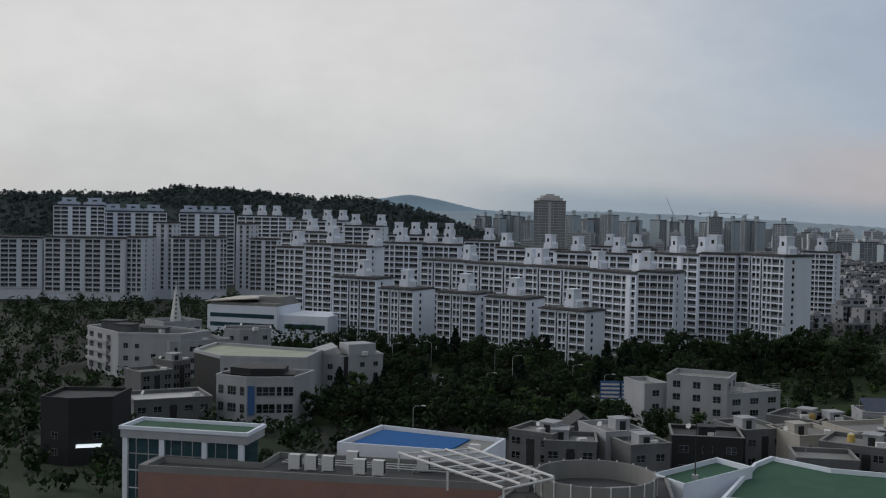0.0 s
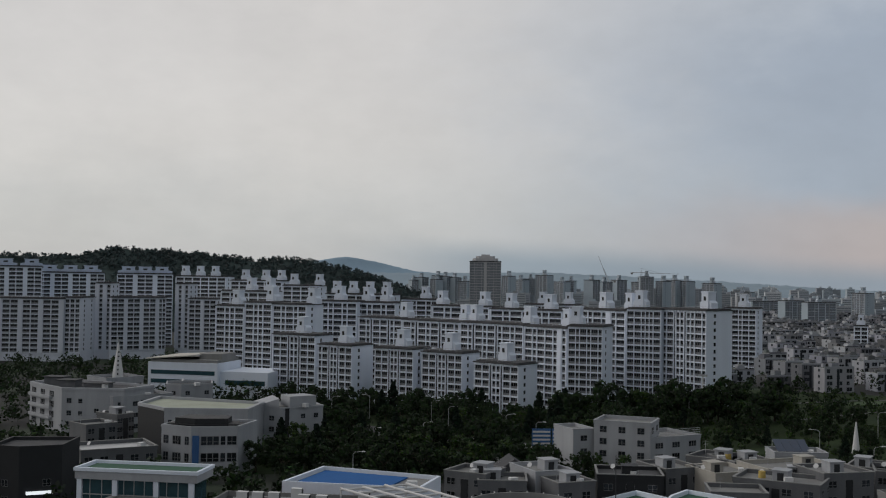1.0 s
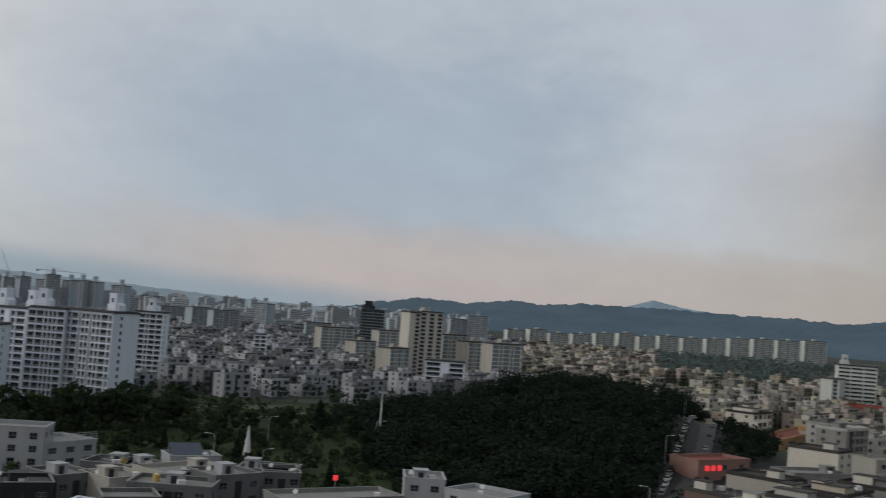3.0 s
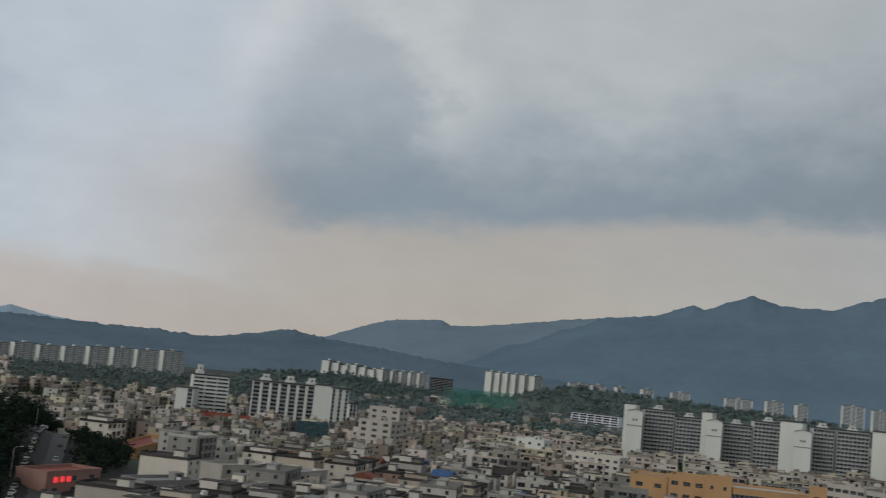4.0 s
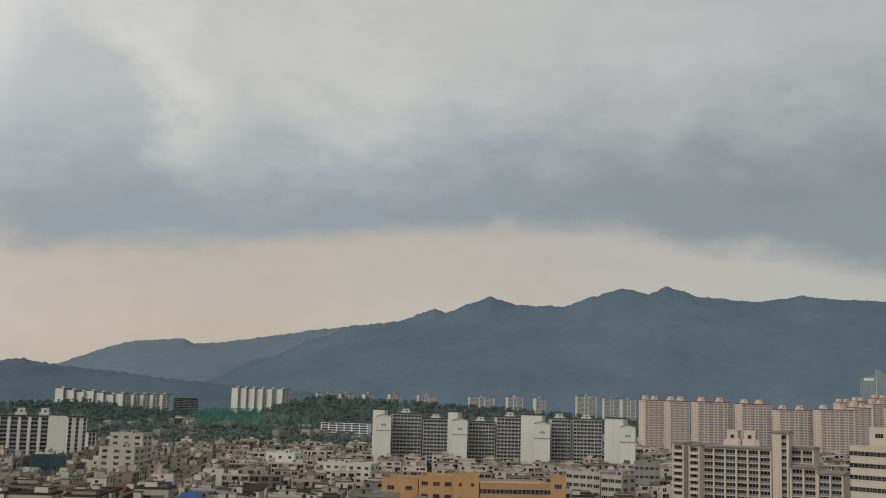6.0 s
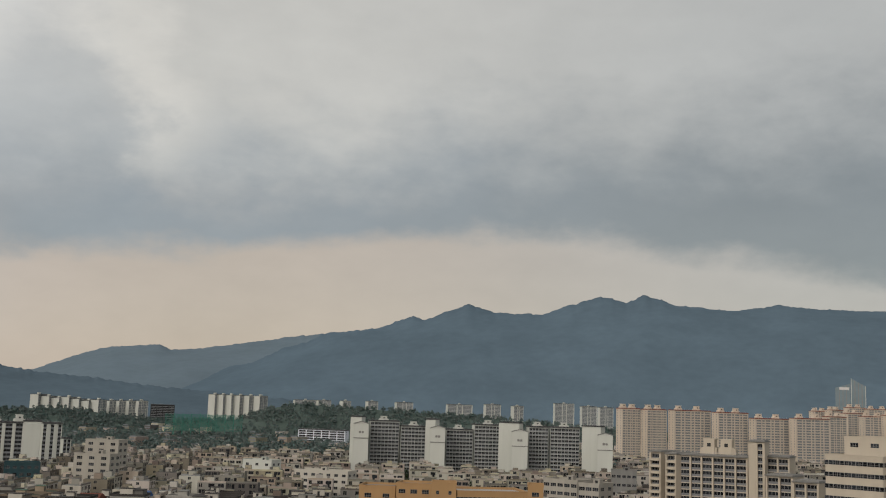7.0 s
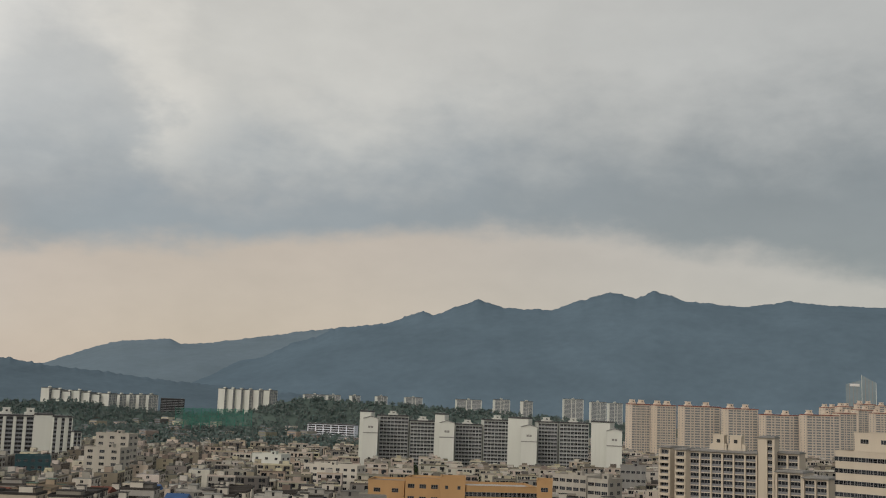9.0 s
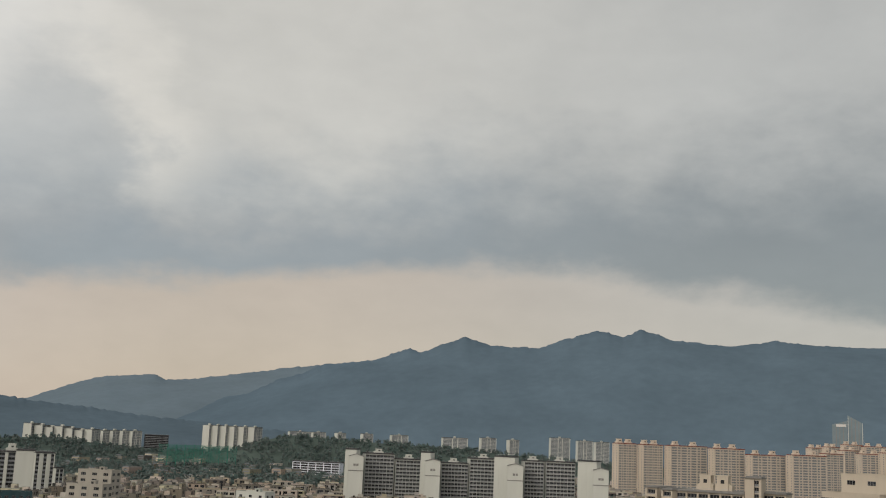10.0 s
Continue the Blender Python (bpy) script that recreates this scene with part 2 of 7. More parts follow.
M["pine"] = mat("pine_needles", (0.015, 0.024, 0.017), rough=0.75, var=0.25, island=0.25, hue=0.02, bump=0, spec=0.04)
# leaves of the far woods, paled with haze in the colour
M["farwood"] = mat("hazed_wood_leaves", (0.106, 0.142, 0.138), rough=0.8, var=0.15, island=0.15, hue=0.02, bump=0, spec=0.04)
M["hillwood"] = mat("hazed_hill_leaves", (0.066, 0.086, 0.086), rough=0.8, var=0.25, island=0.25, hue=0.02, bump=0, spec=0.04)
M["grass"] = mat("grass", (0.055, 0.085, 0.035), var=0.4, scale=0.1)
# forest of the farthest range, paled and blued: haze put into the colour
M["mount_far"] = mat("hazed_far_forest", (0.138, 0.187, 0.230), rough=1.0, var=0.18, scale=0.004, fine=0.03, bump=0, spec=0)
M["paleroof"] = mat("pale_green_grey_roof", (0.34, 0.36, 0.29), var=0.25, scale=0.2)
# mountain and hill colours with the haze of distance mixed in
M["mount"] = mat("hazed_mountain_forest", (0.104, 0.152, 0.197), rough=1.0, var=0.22, scale=0.004, fine=0.03, bump=0, spec=0)
M["mount2"] = mat("hazed_hill_forest", (0.098, 0.140, 0.178), rough=1.0, var=0.25, scale=0.006, fine=0.05, bump=0, spec=0)
M["mount3"] = mat("hazed_far_hill", (0.26, 0.35, 0.43), rough=1.0, var=0.1, scale=0.004, fine=0.03, bump=0, spec=0)
M["village"] = mat("village_wall", (0.31, 0.285, 0.245), streak=True, var=0.25, scale=0.3, fine=3, island=0.65, hue=0.05)
# the village wall again, darker and cooler: shade put into the colour
M["village_north"] = mat("shaded_village_wall", (0.25, 0.256, 0.275), streak=True, var=0.2, scale=0.3, fine=3, island=0.65, hue=0.04)
M["greyhouse"] = mat("dull_grey_house_render", (0.125, 0.128, 0.135), streak=True, var=0.3, scale=0.3, fine=3)
M["village_roof"] = mat("village_flat_roof", (0.125, 0.13, 0.12), var=0.4, scale=0.3, island=0.8, hue=0.2)
M["tank"] = mat("yellow_water_tank", (0.45, 0.33, 0.10), var=0.2)
M["net"] = mat("green_netting", (0.05, 0.20, 0.16), var=0.2, bump=0)
M["bluewhite"] = mat("blue_board", (0.05, 0.12, 0.28), var=0.2)
M["solar"] = mat("solar_cells", (0.012, 0.022, 0.05), rough=0.3, var=0.2, scale=1.0, bump=0, spec=0.5)
M["signwhite"] = mat("white_board", (0.6, 0.6, 0.6), var=0.1)


def glow(name, c, k):
    m = bpy.data.materials.new(name)
    m.use_nodes = True
    b = m.node_tree.nodes["Principled BSDF"]
    b.inputs["Base Color"].default_value = (*c, 1)
    b.inputs["Emission Color"].default_value = (*c, 1)
    b.inputs["Emission Strength"].default_value = k
    return m


M["lit_white"] = glow("lit_shop_sign", (0.9, 0.95, 0.95), 0.9)
M["lit_yellow"] = glow("lit_yellow_sign", (0.85, 0.75, 0.15), 0.7)
M["lit_red"] = glow("lit_red_letters", (0.9, 0.05, 0.06), 0.8)


# ---------------------------------------------------------------- mesh helpers
class Mesh:
    """Collects boxes, prisms and quads, each with a material slot."""

    def __init__(self):
        self.v, self.f, self.m = [], [], []

    def quad(self, a, b, c, d, s=0):
        n = len(self.v)
        self.v += [a, b, c, d]
        self.f.append((n, n + 1, n + 2, n + 3))
        self.m.append(s)

    def box(self, x0, y0, z0, x1, y1, z1, s=0, top=None, bottom=False):
        n = len(self.v)
        self.v += [(x0, y0, z0), (x1, y0, z0), (x1, y1, z0), (x0, y1, z0), (x0, y0, z1), (x1, y0, z1), (x1, y1, z1), (x0, y1, z1)]
        self.f += [(n, n + 1, n + 5, n + 4), (n + 1, n + 2, n + 6, n + 5), (n + 2, n + 3, n + 7, n + 6), (n + 3, n, n + 4, n + 7), (n + 4, n + 5, n + 6, n + 7), (n + 3, n + 2, n + 1, n)]
        self.m += [s] * 4 + [s if top is None else top, s]

    def prism(self, pts, z0, z1, s=0, top=None):
        """An upright prism over a plan outline given counter-clockwise."""
        n, k = len(self.v), len(pts)
        self.v += [(x, y, z0) for x, y in pts] + [(x, y, z1) for x, y in pts]
        for i in range(k):
            j = (i + 1) % k
            self.f.append((n + i, n + j, n + k + j, n + k + i))
            self.m.append(s)
        self.f.append(tuple(n + k + i for i in range(k)))
        self.m.append(s if top is None else top)
        self.f.append(tuple(n + i for i in reversed(range(k))))
        self.m.append(s)

    def gable(self, x0, y0, z0, x1, y1, z1, zr, s=0):
        """A box with a ridge along y."""
        n, xm = len(self.v), (x0 + x1) / 2
        self.v += [(x0, y0, z0), (x1, y0, z0), (x1, y0, z1), (xm, y0, zr), (x0, y0, z1), (x0, y1, z0), (x1, y1, z0), (x1, y1, z1), (xm, y1, zr), (x0, y1, z1)]
        self.f += [(n, n + 1, n + 2, n + 3, n + 4), (n + 9, n + 8, n + 7, n + 6, n + 5), (n + 1, n + 6, n + 7, n + 2), (n + 5, n, n + 4, n + 9), (n + 2, n + 7, n + 8, n + 3), (n + 3, n + 8, n + 9, n + 4)]
        self.m += [s] * 6

    def tube(self, a, b, ra, rb, k=8, s=0):
        a, b = Vector(a), Vector(b)
        d = (b - a).normalized()
        u = d.orthogonal().normalized()
        w = d.cross(u)
        n = len(self.v)
        for p, r in ((a, ra), (b, rb)):
            for i in range(k):
                t = 2 * math.pi * i / k
                self.v.append(tuple(p + (u * math.cos(t) + w * math.sin(t)) * r))
        for i in range(k):
            j = (i + 1) % k
            self.f.append((n + i, n + j, n + k + j, n + k + i))
            self.m.append(s)
        self.f.append(tuple(n + k + i for i in range(k)))
        self.m.append(s)

    def data(self, name, mats):
        me = bpy.data.meshes.new(name)
        me.from_pydata(self.v, [], self.f)
        for k in mats:
            me.materials.append(M[k])
        if len(mats) > 1:
            me.polygons.foreach_set("material_index", self.m)
        me.update()
        return me


def part(name, mesh, mats, parent, label="", kind=""):
    """One mesh object under a thing or a part."""
    ob = new(name, mesh.data(name, mats) if isinstance(mesh, Mesh) else mesh)
    ob.parent = parent
    return tagged(ob, label, kind=kind)


def thing(name, at, label, category, group="", kind=""):
    ob = new(name)
    ob.matrix_basis = at
    return tagged(ob, label, category, group, kind)


def window_mesh(name, glass="glass", panes=2, low=None):
    """A unit window in the xz plane, 1 by 1, facing -y: one frame with mullions and panes set back in it."""
    b, m = 0.04, Mesh()
    xs = [0.0]
    for i in range(panes):
        xs += [i / panes + b * 0.6, (i + 1) / panes - b * 0.6]
    xs.append(1.0)
    zs = [0.0, b, 0.36, 0.36 + b, 1 - b, 1.0]
    k = len(xs)
    m.v = [(x, -0.04, z) for z in zs for x in xs]
    for j in range(5):
        for i in range(k - 1):
            q = (j * k + i, j * k + i + 1, (j + 1) * k + i + 1, (j + 1) * k + i)
            if i % 2 == 1 and j % 2 == 1:
                n = len(m.v)
                m.v += [(m.v[a][0], 0.03, m.v[a][2]) for a in q]
                for e in range(4):
                    m.f.append((q[e], q[(e + 1) % 4], n + (e + 1) % 4, n + e))
                    m.m.append(0)
                m.f.append((n, n + 1, n + 2, n + 3))
                m.m.append(2 if low and j == 1 else 1)
            else:
                m.f.append(q)
                m.m.append(0)
    n = len(m.v)
    ring = [0, k - 1, 6 * k - 1, 5 * k]
    m.v += [(m.v[a][0], 0.05, m.v[a][2]) for a in ring]
    for e in range(4):
        m.f.append((ring[(e + 1) % 4], ring[e], n + e, n + (e + 1) % 4))
        m.m.append(0)
    return m.data(name, ("frame", glass, low) if low else ("frame", glass))


WINDOW = {k: window_mesh("window_%d_lights" % k, panes=k) for k in (1, 2, 3)}


BALCONY = {k: window_mesh("balcony_window_%d_lights" % k, panes=k, low="balustrade") for k in (1, 2, 3)}


def add_window(parent, x, y, z, w, h, turn=0.0, name="window", kind=WINDOW):
    ob = new(name, kind[1 if w < 1.3 else 2 if w < 2.6 else 3])
    ob.parent = parent
    ob.matrix_basis = Matrix.LocRotScale((x, y, z), Euler((0, 0, turn)), (w, 1, h))
    return ob


def joined_window(m, x, y, z, w, h, turn=0.0, fs=0, gs=1, rs=None):
    """The same window, added to a joined mesh of many: a dark pane in a projecting sill and head."""
    c, s = math.cos(turn), math.sin(turn)
    p = lambda a, b, zz: (x + a * c - b * s, y + a * s + b * c, zz)
    m.quad(p(0, 0, z), p(w, 0, z), p(w, 0, z + h), p(0, 0, z + h), gs)
    m.quad(p(w / 2 - 0.06, -0.03, z), p(w / 2 + 0.06, -0.03, z), p(w / 2 + 0.06, -0.03, z + h), p(w / 2 - 0.06, -0.03, z + h), fs)
    if rs is not None:
        m.quad(p(0, -0.06, z), p(w, -0.06, z), p(w, -0.06, z + h * 0.36), p(0, -0.06, z + h * 0.36), rs)


def frame_of(p1, p2, base=0.0):
    """The pose at p1 whose x axis runs to p2, and the length between them."""
    dx, dy = p2[0] - p1[0], p2[1] - p1[1]
    return pose(p1[0], p1[1], base, 0, 0, math.degrees(math.atan2(dy, dx))), math.hypot(dx, dy)


FOOT = []          # plan circles already built on


def occupy(p1, p2, depth, pad=5.0):
    d = Vector((p2[0] - p1[0], p2[1] - p1[1]))
    n = Vector((-d.y, d.x)).normalized()
    k = max(1, int(d.length / max(depth, 8)))
    for i in range(k + 1):
        c = Vector(p1) + d * (i / k) + n * depth / 2
        FOOT.append((c.x, c.y, depth * 0.6 + pad))


def roof_tower(parent, x, y, w, d, h, z, wall="white"):
    """The stepped lift and stair head of an apartment block."""
    m = Mesh()
    m.box(x - w * 0.37, y, z, x + w * 0.37, y + d * 0.9, z + h * 0.93)
    m.box(x - w * 0.42, y - 0.2, z + h * 0.93, x + w * 0.42, y + d * 0.95, z + h)
    for q in (-1, 1):
        n, xa, xb = len(m.v), x + q * w * 0.62, x + q * w * 0.372
        m.v += [(xa, y + d * 0.1, z), (xb, y + d * 0.1, z), (xb, y + d * 0.1, z + h * 0.5), (xa, y + d * 0.1, z + h * 0.36)]
        m.v += [(xa, y + d * 0.9, z), (xb, y + d * 0.9, z), (xb, y + d * 0.9, z + h * 0.5), (xa, y + d * 0.9, z + h * 0.36)]
        m.f += [(n, n + 1, n + 2, n + 3), (n + 7, n + 6, n + 5, n + 4), (n + 3, n + 2, n + 6, n + 7), (n, n + 3, n + 7, n + 4)]
        m.m += [0] * 4
    m.box(x - w * 0.12, y - 0.06, z + h * 0.5, x + w * 0.12, y, z + h * 0.72, 1)
    return part("roof_tower", m, (wall, "darkwall"), parent)


def apartment(p1, p2, depth, height, bays="wnwwnw", wall="white", grid="grid", single=True, ends="R", end_cols=1, towers=(0.5,),
              label="white concrete apartment block with rows of dark windows", group="apartment blocks", base=0.0, floor_h=2.8, podium=0.0,
              win_h=2.25, proud=0.6, tower_size=(4.6, 5.0, 7.2), glass="glass_far", cornice=True, roof="roof", pier=0.30, band=None):
    """A slab block: front from p1 to p2, floors of windows between piers and floor bands, blank end walls, roof edge and stair heads."""
    at, length = frame_of(p1, p2, base)
    occupy(p1, p2, depth)
    t = thing("apartment_building", at, label, "building", group)
    n = max(2, round((height - podium - 1.2) / floor_h))
    z0 = height - 1.2 - n * floor_h
    body = Mesh()
    body.box(0, 0, -1.0, length, depth, height - 0.6)
    part("wall", body, (wall,), t)
    # bays: w wide window, n narrow window, p blank pier
    unit = {"w": 3.0, "n": 1.5, "p": 1.4, "v": 4.2, "d": 0.8}
    total = sum(unit[b] + pier for b in bays) + pier
    k = length / total
    g, x, spans, slots = Mesh(), 0.0, [], []
    g.box(0, -proud, z0, pier * k, 0.05, height - 1.0)
    x = pier * k
    for b in bays:
        w = unit[b] * k
        if b == "p":
            g.box(x, -proud - 0.15, z0, x + w, 0.05, height - 0.9)
        elif b == "d":
            slots.append((x, w))
        else:
            spans.append((x, w))
        g.box(x + w, -proud, z0, x + w + pier * k, 0.05, height - 1.0)
        x += w + pier * k
    for i in range(n + 1):
        zz = z0 + i * floor_h
        lo, hi = zz - (floor_h - win_h) * 0.55, zz + (floor_h - win_h) * 0.45
        for xs, w in spans:
            g.box(xs, (-proud + 0.06) * (0.5 if band else 1), max(lo, -0.5), xs + w, 0.05, min(hi, height - 0.8), 1)
    part("facade_grid", g, (grid, band or grid), t)
    # flat dark panels painted as the shade of gaps between units
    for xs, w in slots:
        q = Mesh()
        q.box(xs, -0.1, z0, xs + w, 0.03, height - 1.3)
        part("recess", q, ("darkwall",), t, "flat dark panel painted as the shade of a gap")
    wins = Mesh()
    for i in range(n):
        zz = z0 + i * floor_h + (floor_h - win_h) * 0.45
        for xs, w in spans:
            if single:
                add_window(t, xs, -0.06, zz, w, win_h, kind=BALCONY)
            else:
                joined_window(wins, xs, -0.04, zz, w, win_h, rs=2)
    for side in ends:
        for c in range(end_cols):
            yy = depth * (c + 0.5) / end_cols if end_cols > 1 else depth * 0.3
            for i in range(n):
                zz = z0 + i * floor_h + 0.8
                if side == "R":
                    a, b, turn = length + 0.04, yy - 0.6, math.pi / 2
                else:
                    a, b, turn = -0.04, yy + 0.6, -math.pi / 2
                if single:
                    add_window(t, a, b, zz, 1.2, 1.4, turn)
                else:
                    joined_window(wins, a, b, zz, 1.2, 1.4, turn)
    if wins.v:
        part("glazing", wins, ("frame" if glass == "glass_far" else wall, glass, "balustrade" if glass == "glass_far" else glass), t, kind="stuff")
    r = Mesh()
    r.box(-0.35, -proud - 0.45, height - 0.6, length + 0.35, depth + 0.35, height - 0.15)
    r.box(0.3, 0.3, height - 0.15, length - 0.3, depth - 0.3, height + 0.25)
    part("roof", r, (roof,), t)
    if cornice:
        c = Mesh()
        q = int(length / 1.6)
        for i in range(q):
            xx = (i + 0.5) * length / q
            c.box(xx - 0.3, -proud - 0.3, height - 1.15, xx + 0.3, 0.0, height - 0.6)
        part("cornice", c, (grid,), t, kind="stuff")
    for u in towers:
        roof_tower(t, u * length, depth * 0.35, *tower_size, height - 0.15, wall)
    rail = Mesh()
    for i in range(int(length / 2.5)):
        xx = 0.5 + i * 2.5
        rail.tube((xx, 0.2, height + 0.2), (xx, 0.2, height + 1.1), 0.04, 0.04, 4)
    rail.box(0.4, 0.17, height + 1.05, length - 0.4, 0.23, height + 1.12)
    part("roof_railing", rail, ("metal",), t)
    return t


def flat_house(p1, p2, depth, height, wall="village", roof="concrete", bays=3, floors=3, stair=(0.6, 0.5), label="", base=0.0, single=True,
               name="house", group="low houses", parapet=0.9, right=2, left=0, tank=False, back=False, win=(2.0, 1.5), category="house"):
    """A low flat-roofed building with parapet, stair head, windows in front and on the sides."""
    at, length = frame_of(p1, p2, base)
    occupy(p1, p2, depth, 3)
    t = thing(name, at, label or "low flat-roofed concrete house with small dark windows", category, group)
    b = Mesh()
    b.box(0, 0, -1.0, length, depth, height)
    part("wall", b, (wall,), t)
    r = Mesh()
    r.box(0.25, 0.25, height, length - 0.25, depth - 0.25, height + 0.12)
    part("roof", r, (roof,), t)
    p = Mesh()
    for x0, y0, x1, y1 in ((-0.1, -0.1, length + 0.1, 0.2), (-0.1, depth - 0.2, length + 0.1, depth + 0.1), (-0.1, 0.2, 0.2, depth - 0.2), (length - 0.2, 0.2, length + 0.1, depth - 0.2)):
        p.box(x0, y0, height, x1, y1, height + parapet)
    part("parapet", p, (wall,), t)
    fh = height / floors
    cop = Mesh()
    for x0, y0, x1, y1 in ((-0.22, -0.22, length + 0.22, 0.28), (-0.22, depth - 0.28, length + 0.22, depth + 0.22), (-0.22, 0.28, 0.28, depth - 0.28), (length - 0.28, 0.28, length + 0.22, depth - 0.28)):
        cop.box(x0, y0, height + parapet, x1, y1, height + parapet + 0.16)
    part("coping", cop, ("concrete" if wall in ("greyhouse", "darkwall") else wall,), t)
    # dark strip laid on the wall, painted as a stairwell in shade
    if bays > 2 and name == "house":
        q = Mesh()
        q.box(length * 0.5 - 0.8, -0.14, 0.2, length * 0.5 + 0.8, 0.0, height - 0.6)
        part("stair_strip", q, ("darkwall",), t, "dark strip painted as the shade of a stairwell")
    wins = Mesh()
    def w(x, y, z, ww, hh, turn=0.0):
        if single:
            add_window(t, x, y, z, ww, hh, turn)
        else:
            joined_window(wins, x, y, z, ww, hh, turn)
    for i in range(floors):
        z = i * fh + fh * 0.34
        for j in range(bays):
            w((j + 0.5) * length / bays - win[0] / 2, -0.05, z, win[0], win[1])
        for j in range(right):
            w(length + 0.05, (j + 0.5) * depth / right - win[0] / 2, z, win[0], win[1], math.pi / 2)
        for j in range(left):
            w(-0.05, (j + 0.5) * depth / left + win[0] / 2, z, win[0], win[1], -math.pi / 2)
    if wins.v:
        part("glazing", wins, ("frame", "glass_far"), t, kind="stuff")
    if stair:
        s = Mesh()
        sx, sy = stair[0] * length, stair[1] * depth
        s.box(sx - 1.7, sy - 1.5, height, sx + 1.7, sy + 1.8, height + 2.4)
        s.box(sx - 1.9, sy - 1.9, height + 2.4, sx + 1.9, sy + 2.0, height + 2.6)
        s.box(sx - 0.7, sy - 1.54, height + 0.1, sx + 0.7, sy - 1.45, height + 2.0, 1)
        part("stair_head", s, ("plaster" if wall == "greyhouse" else wall, "darkwall"), t)
    if tank:
        k = Mesh()
        k.tube((length * 0.25, depth * 0.6, height), (length * 0.25, depth * 0.6, height + 1.6), 0.8, 0.75, 10)
        part("water_tank", k, ("tank",), t, "yellow plastic water tank")
    return t


# ---------------------------------------------------------------- land
MOUND = (196.0, 372.0)


def mound_z(x, y):
    d = math.hypot((x - MOUND[0] - 12.0) / 1.1, y - MOUND[1] + 6.0)
    d2 = math.hypot(x - 262.0, y - 455.0)
    return 23.0 * math.exp(-(d / 62.0) ** 2) + 14.0 * math.exp(-(d2 / 55.0) ** 2)


def ground_z(x, y):
    r = math.hypot(x, y)
    z = max(0.0, min(r, 2000.0) - 1100.0) * 0.006
    if r < 700:
        z += mound_z(x, y)
    return z


def polar_sheet(name, az0, az1, step, radii, height, mats, slot=None):
    """A sheet over rings and bearings (degrees, to the left of north)."""
    m = Mesh()
    n = int(round((az1 - az0) / step))
    for r in radii:
        for i in range(n + 1):
            a = radians(az0 + i * step)
            x, y = -r * math.sin(a), r * math.cos(a)
            m.v.append((x, y, height(x, y, az0 + i * step, r)))
    for j in range(len(radii) - 1):
        for i in range(n):
            a = j * (n + 1) + i
            m.f.append((a, a + n + 1, a + n + 2, a + 1))
            m.m.append(0)
    me = m.data(name, mats)
    me.polygons.foreach_set("use_smooth", [True] * len(me.polygons))
    return new(name, me)


def ground_material():
    m = mat("city_ground", (0.024, 0.024, 0.024), var=0.4, scale=0.03, fine=0.6)
    nt = m.node_tree
    b = nt.nodes["Principled BSDF"]
    old = b.inputs["Base Color"].links[0].from_socket
    tc = nt.nodes.new("ShaderNodeTexCoord")
    n = noisen(nt, tc.outputs["Object"], 0.012, 4)
    link(nt, mixc(nt, smooth(nt, n, 0.44, 0.56), old, (0.030, 0.044, 0.024)), b.inputs["Base Color"])
    return m


M["ground"] = ground_material()
# land coloured like the mist that would lie over it
M["mist"] = mat("mist_tinted_land", (0.29, 0.355, 0.405), rough=1.0, var=0.12, scale=0.004, fine=0.03, bump=0, spec=0)
RINGS = [0.05, 60, 120] + [160 + 12 * i for i in range(46)] + [760, 850, 950, 1100, 1250, 1450, 1700, 2000, 2400, 2900, 3500, 4200, 4950]
tagged(polar_sheet("ground", -180, 180, 1.5, RINGS, lambda x, y, a, r: ground_z(x, y), ("ground",)), "grey city ground with patches of dark green", "ground", kind="structure")


def ridge(name, r0, summits, matkey, width, label, rough=1.0, base=20.0, step=0.12):
    """A mountain range at r0 metres whose crest passes over the summits (bearing, height in degrees), with spurs and gullies."""
    az = np.array([s[0] for s in summits], float)
    el = np.array([s[1] for s in summits], float)
    o = np.argsort(az)
    az, el = az[o], el[o]
    fine = np.arange(az[0] - 6, az[-1] + 6.01, 0.1)
    bell = np.exp(-0.5 * (np.arange(-60, 61) / 22.0) ** 2)
    broad = np.convolve(np.interp(fine, az, el), bell / bell.sum(), "same")
    def h(x, y, a, r):
        u = (r - r0) / width
        k = min(1.0, abs(u) / 0.22) ** 0.7
        e = (1 - k) * float(np.interp(a, az, el)) + k * float(np.interp(a, fine, broad))
        crest = H + r0 * math.tan(radians(e))
        crest += rough * (noise.noise((a * 1.6, 3.1, 0)) * 5 + noise.noise((a * 5.0, 1.1, 0)) * 4 + noise.noise((a * 13.0, 1.1, 0)) * 3) * max(0.0, 1 - abs(u) * 6)
        spur = noise.noise((a * 0.35 + u * 2.2, u * 1.6, 7.0)) * 0.05 + noise.noise((a * 0.9 - u * 3, u * 4, 2.0)) * 0.02
        k = 1 - abs(u) ** 1.15 + spur * abs(u) * (1 - abs(u)) * 3.0 * rough
        return base - 30 + (crest - base + 30) * max(0.0, k)
    radii = [r0 + width * u for u in (-1.0, -0.9, -0.8, -0.7, -0.6, -0.5, -0.4, -0.3, -0.22, -0.15, -0.09, -0.04, 0, 0.05, 0.15)]
    ob = polar_sheet(name, float(az[0]), float(az[-1]), step, radii, h, (matkey,))
    return tagged(ob, label, "mountain", kind="structure")


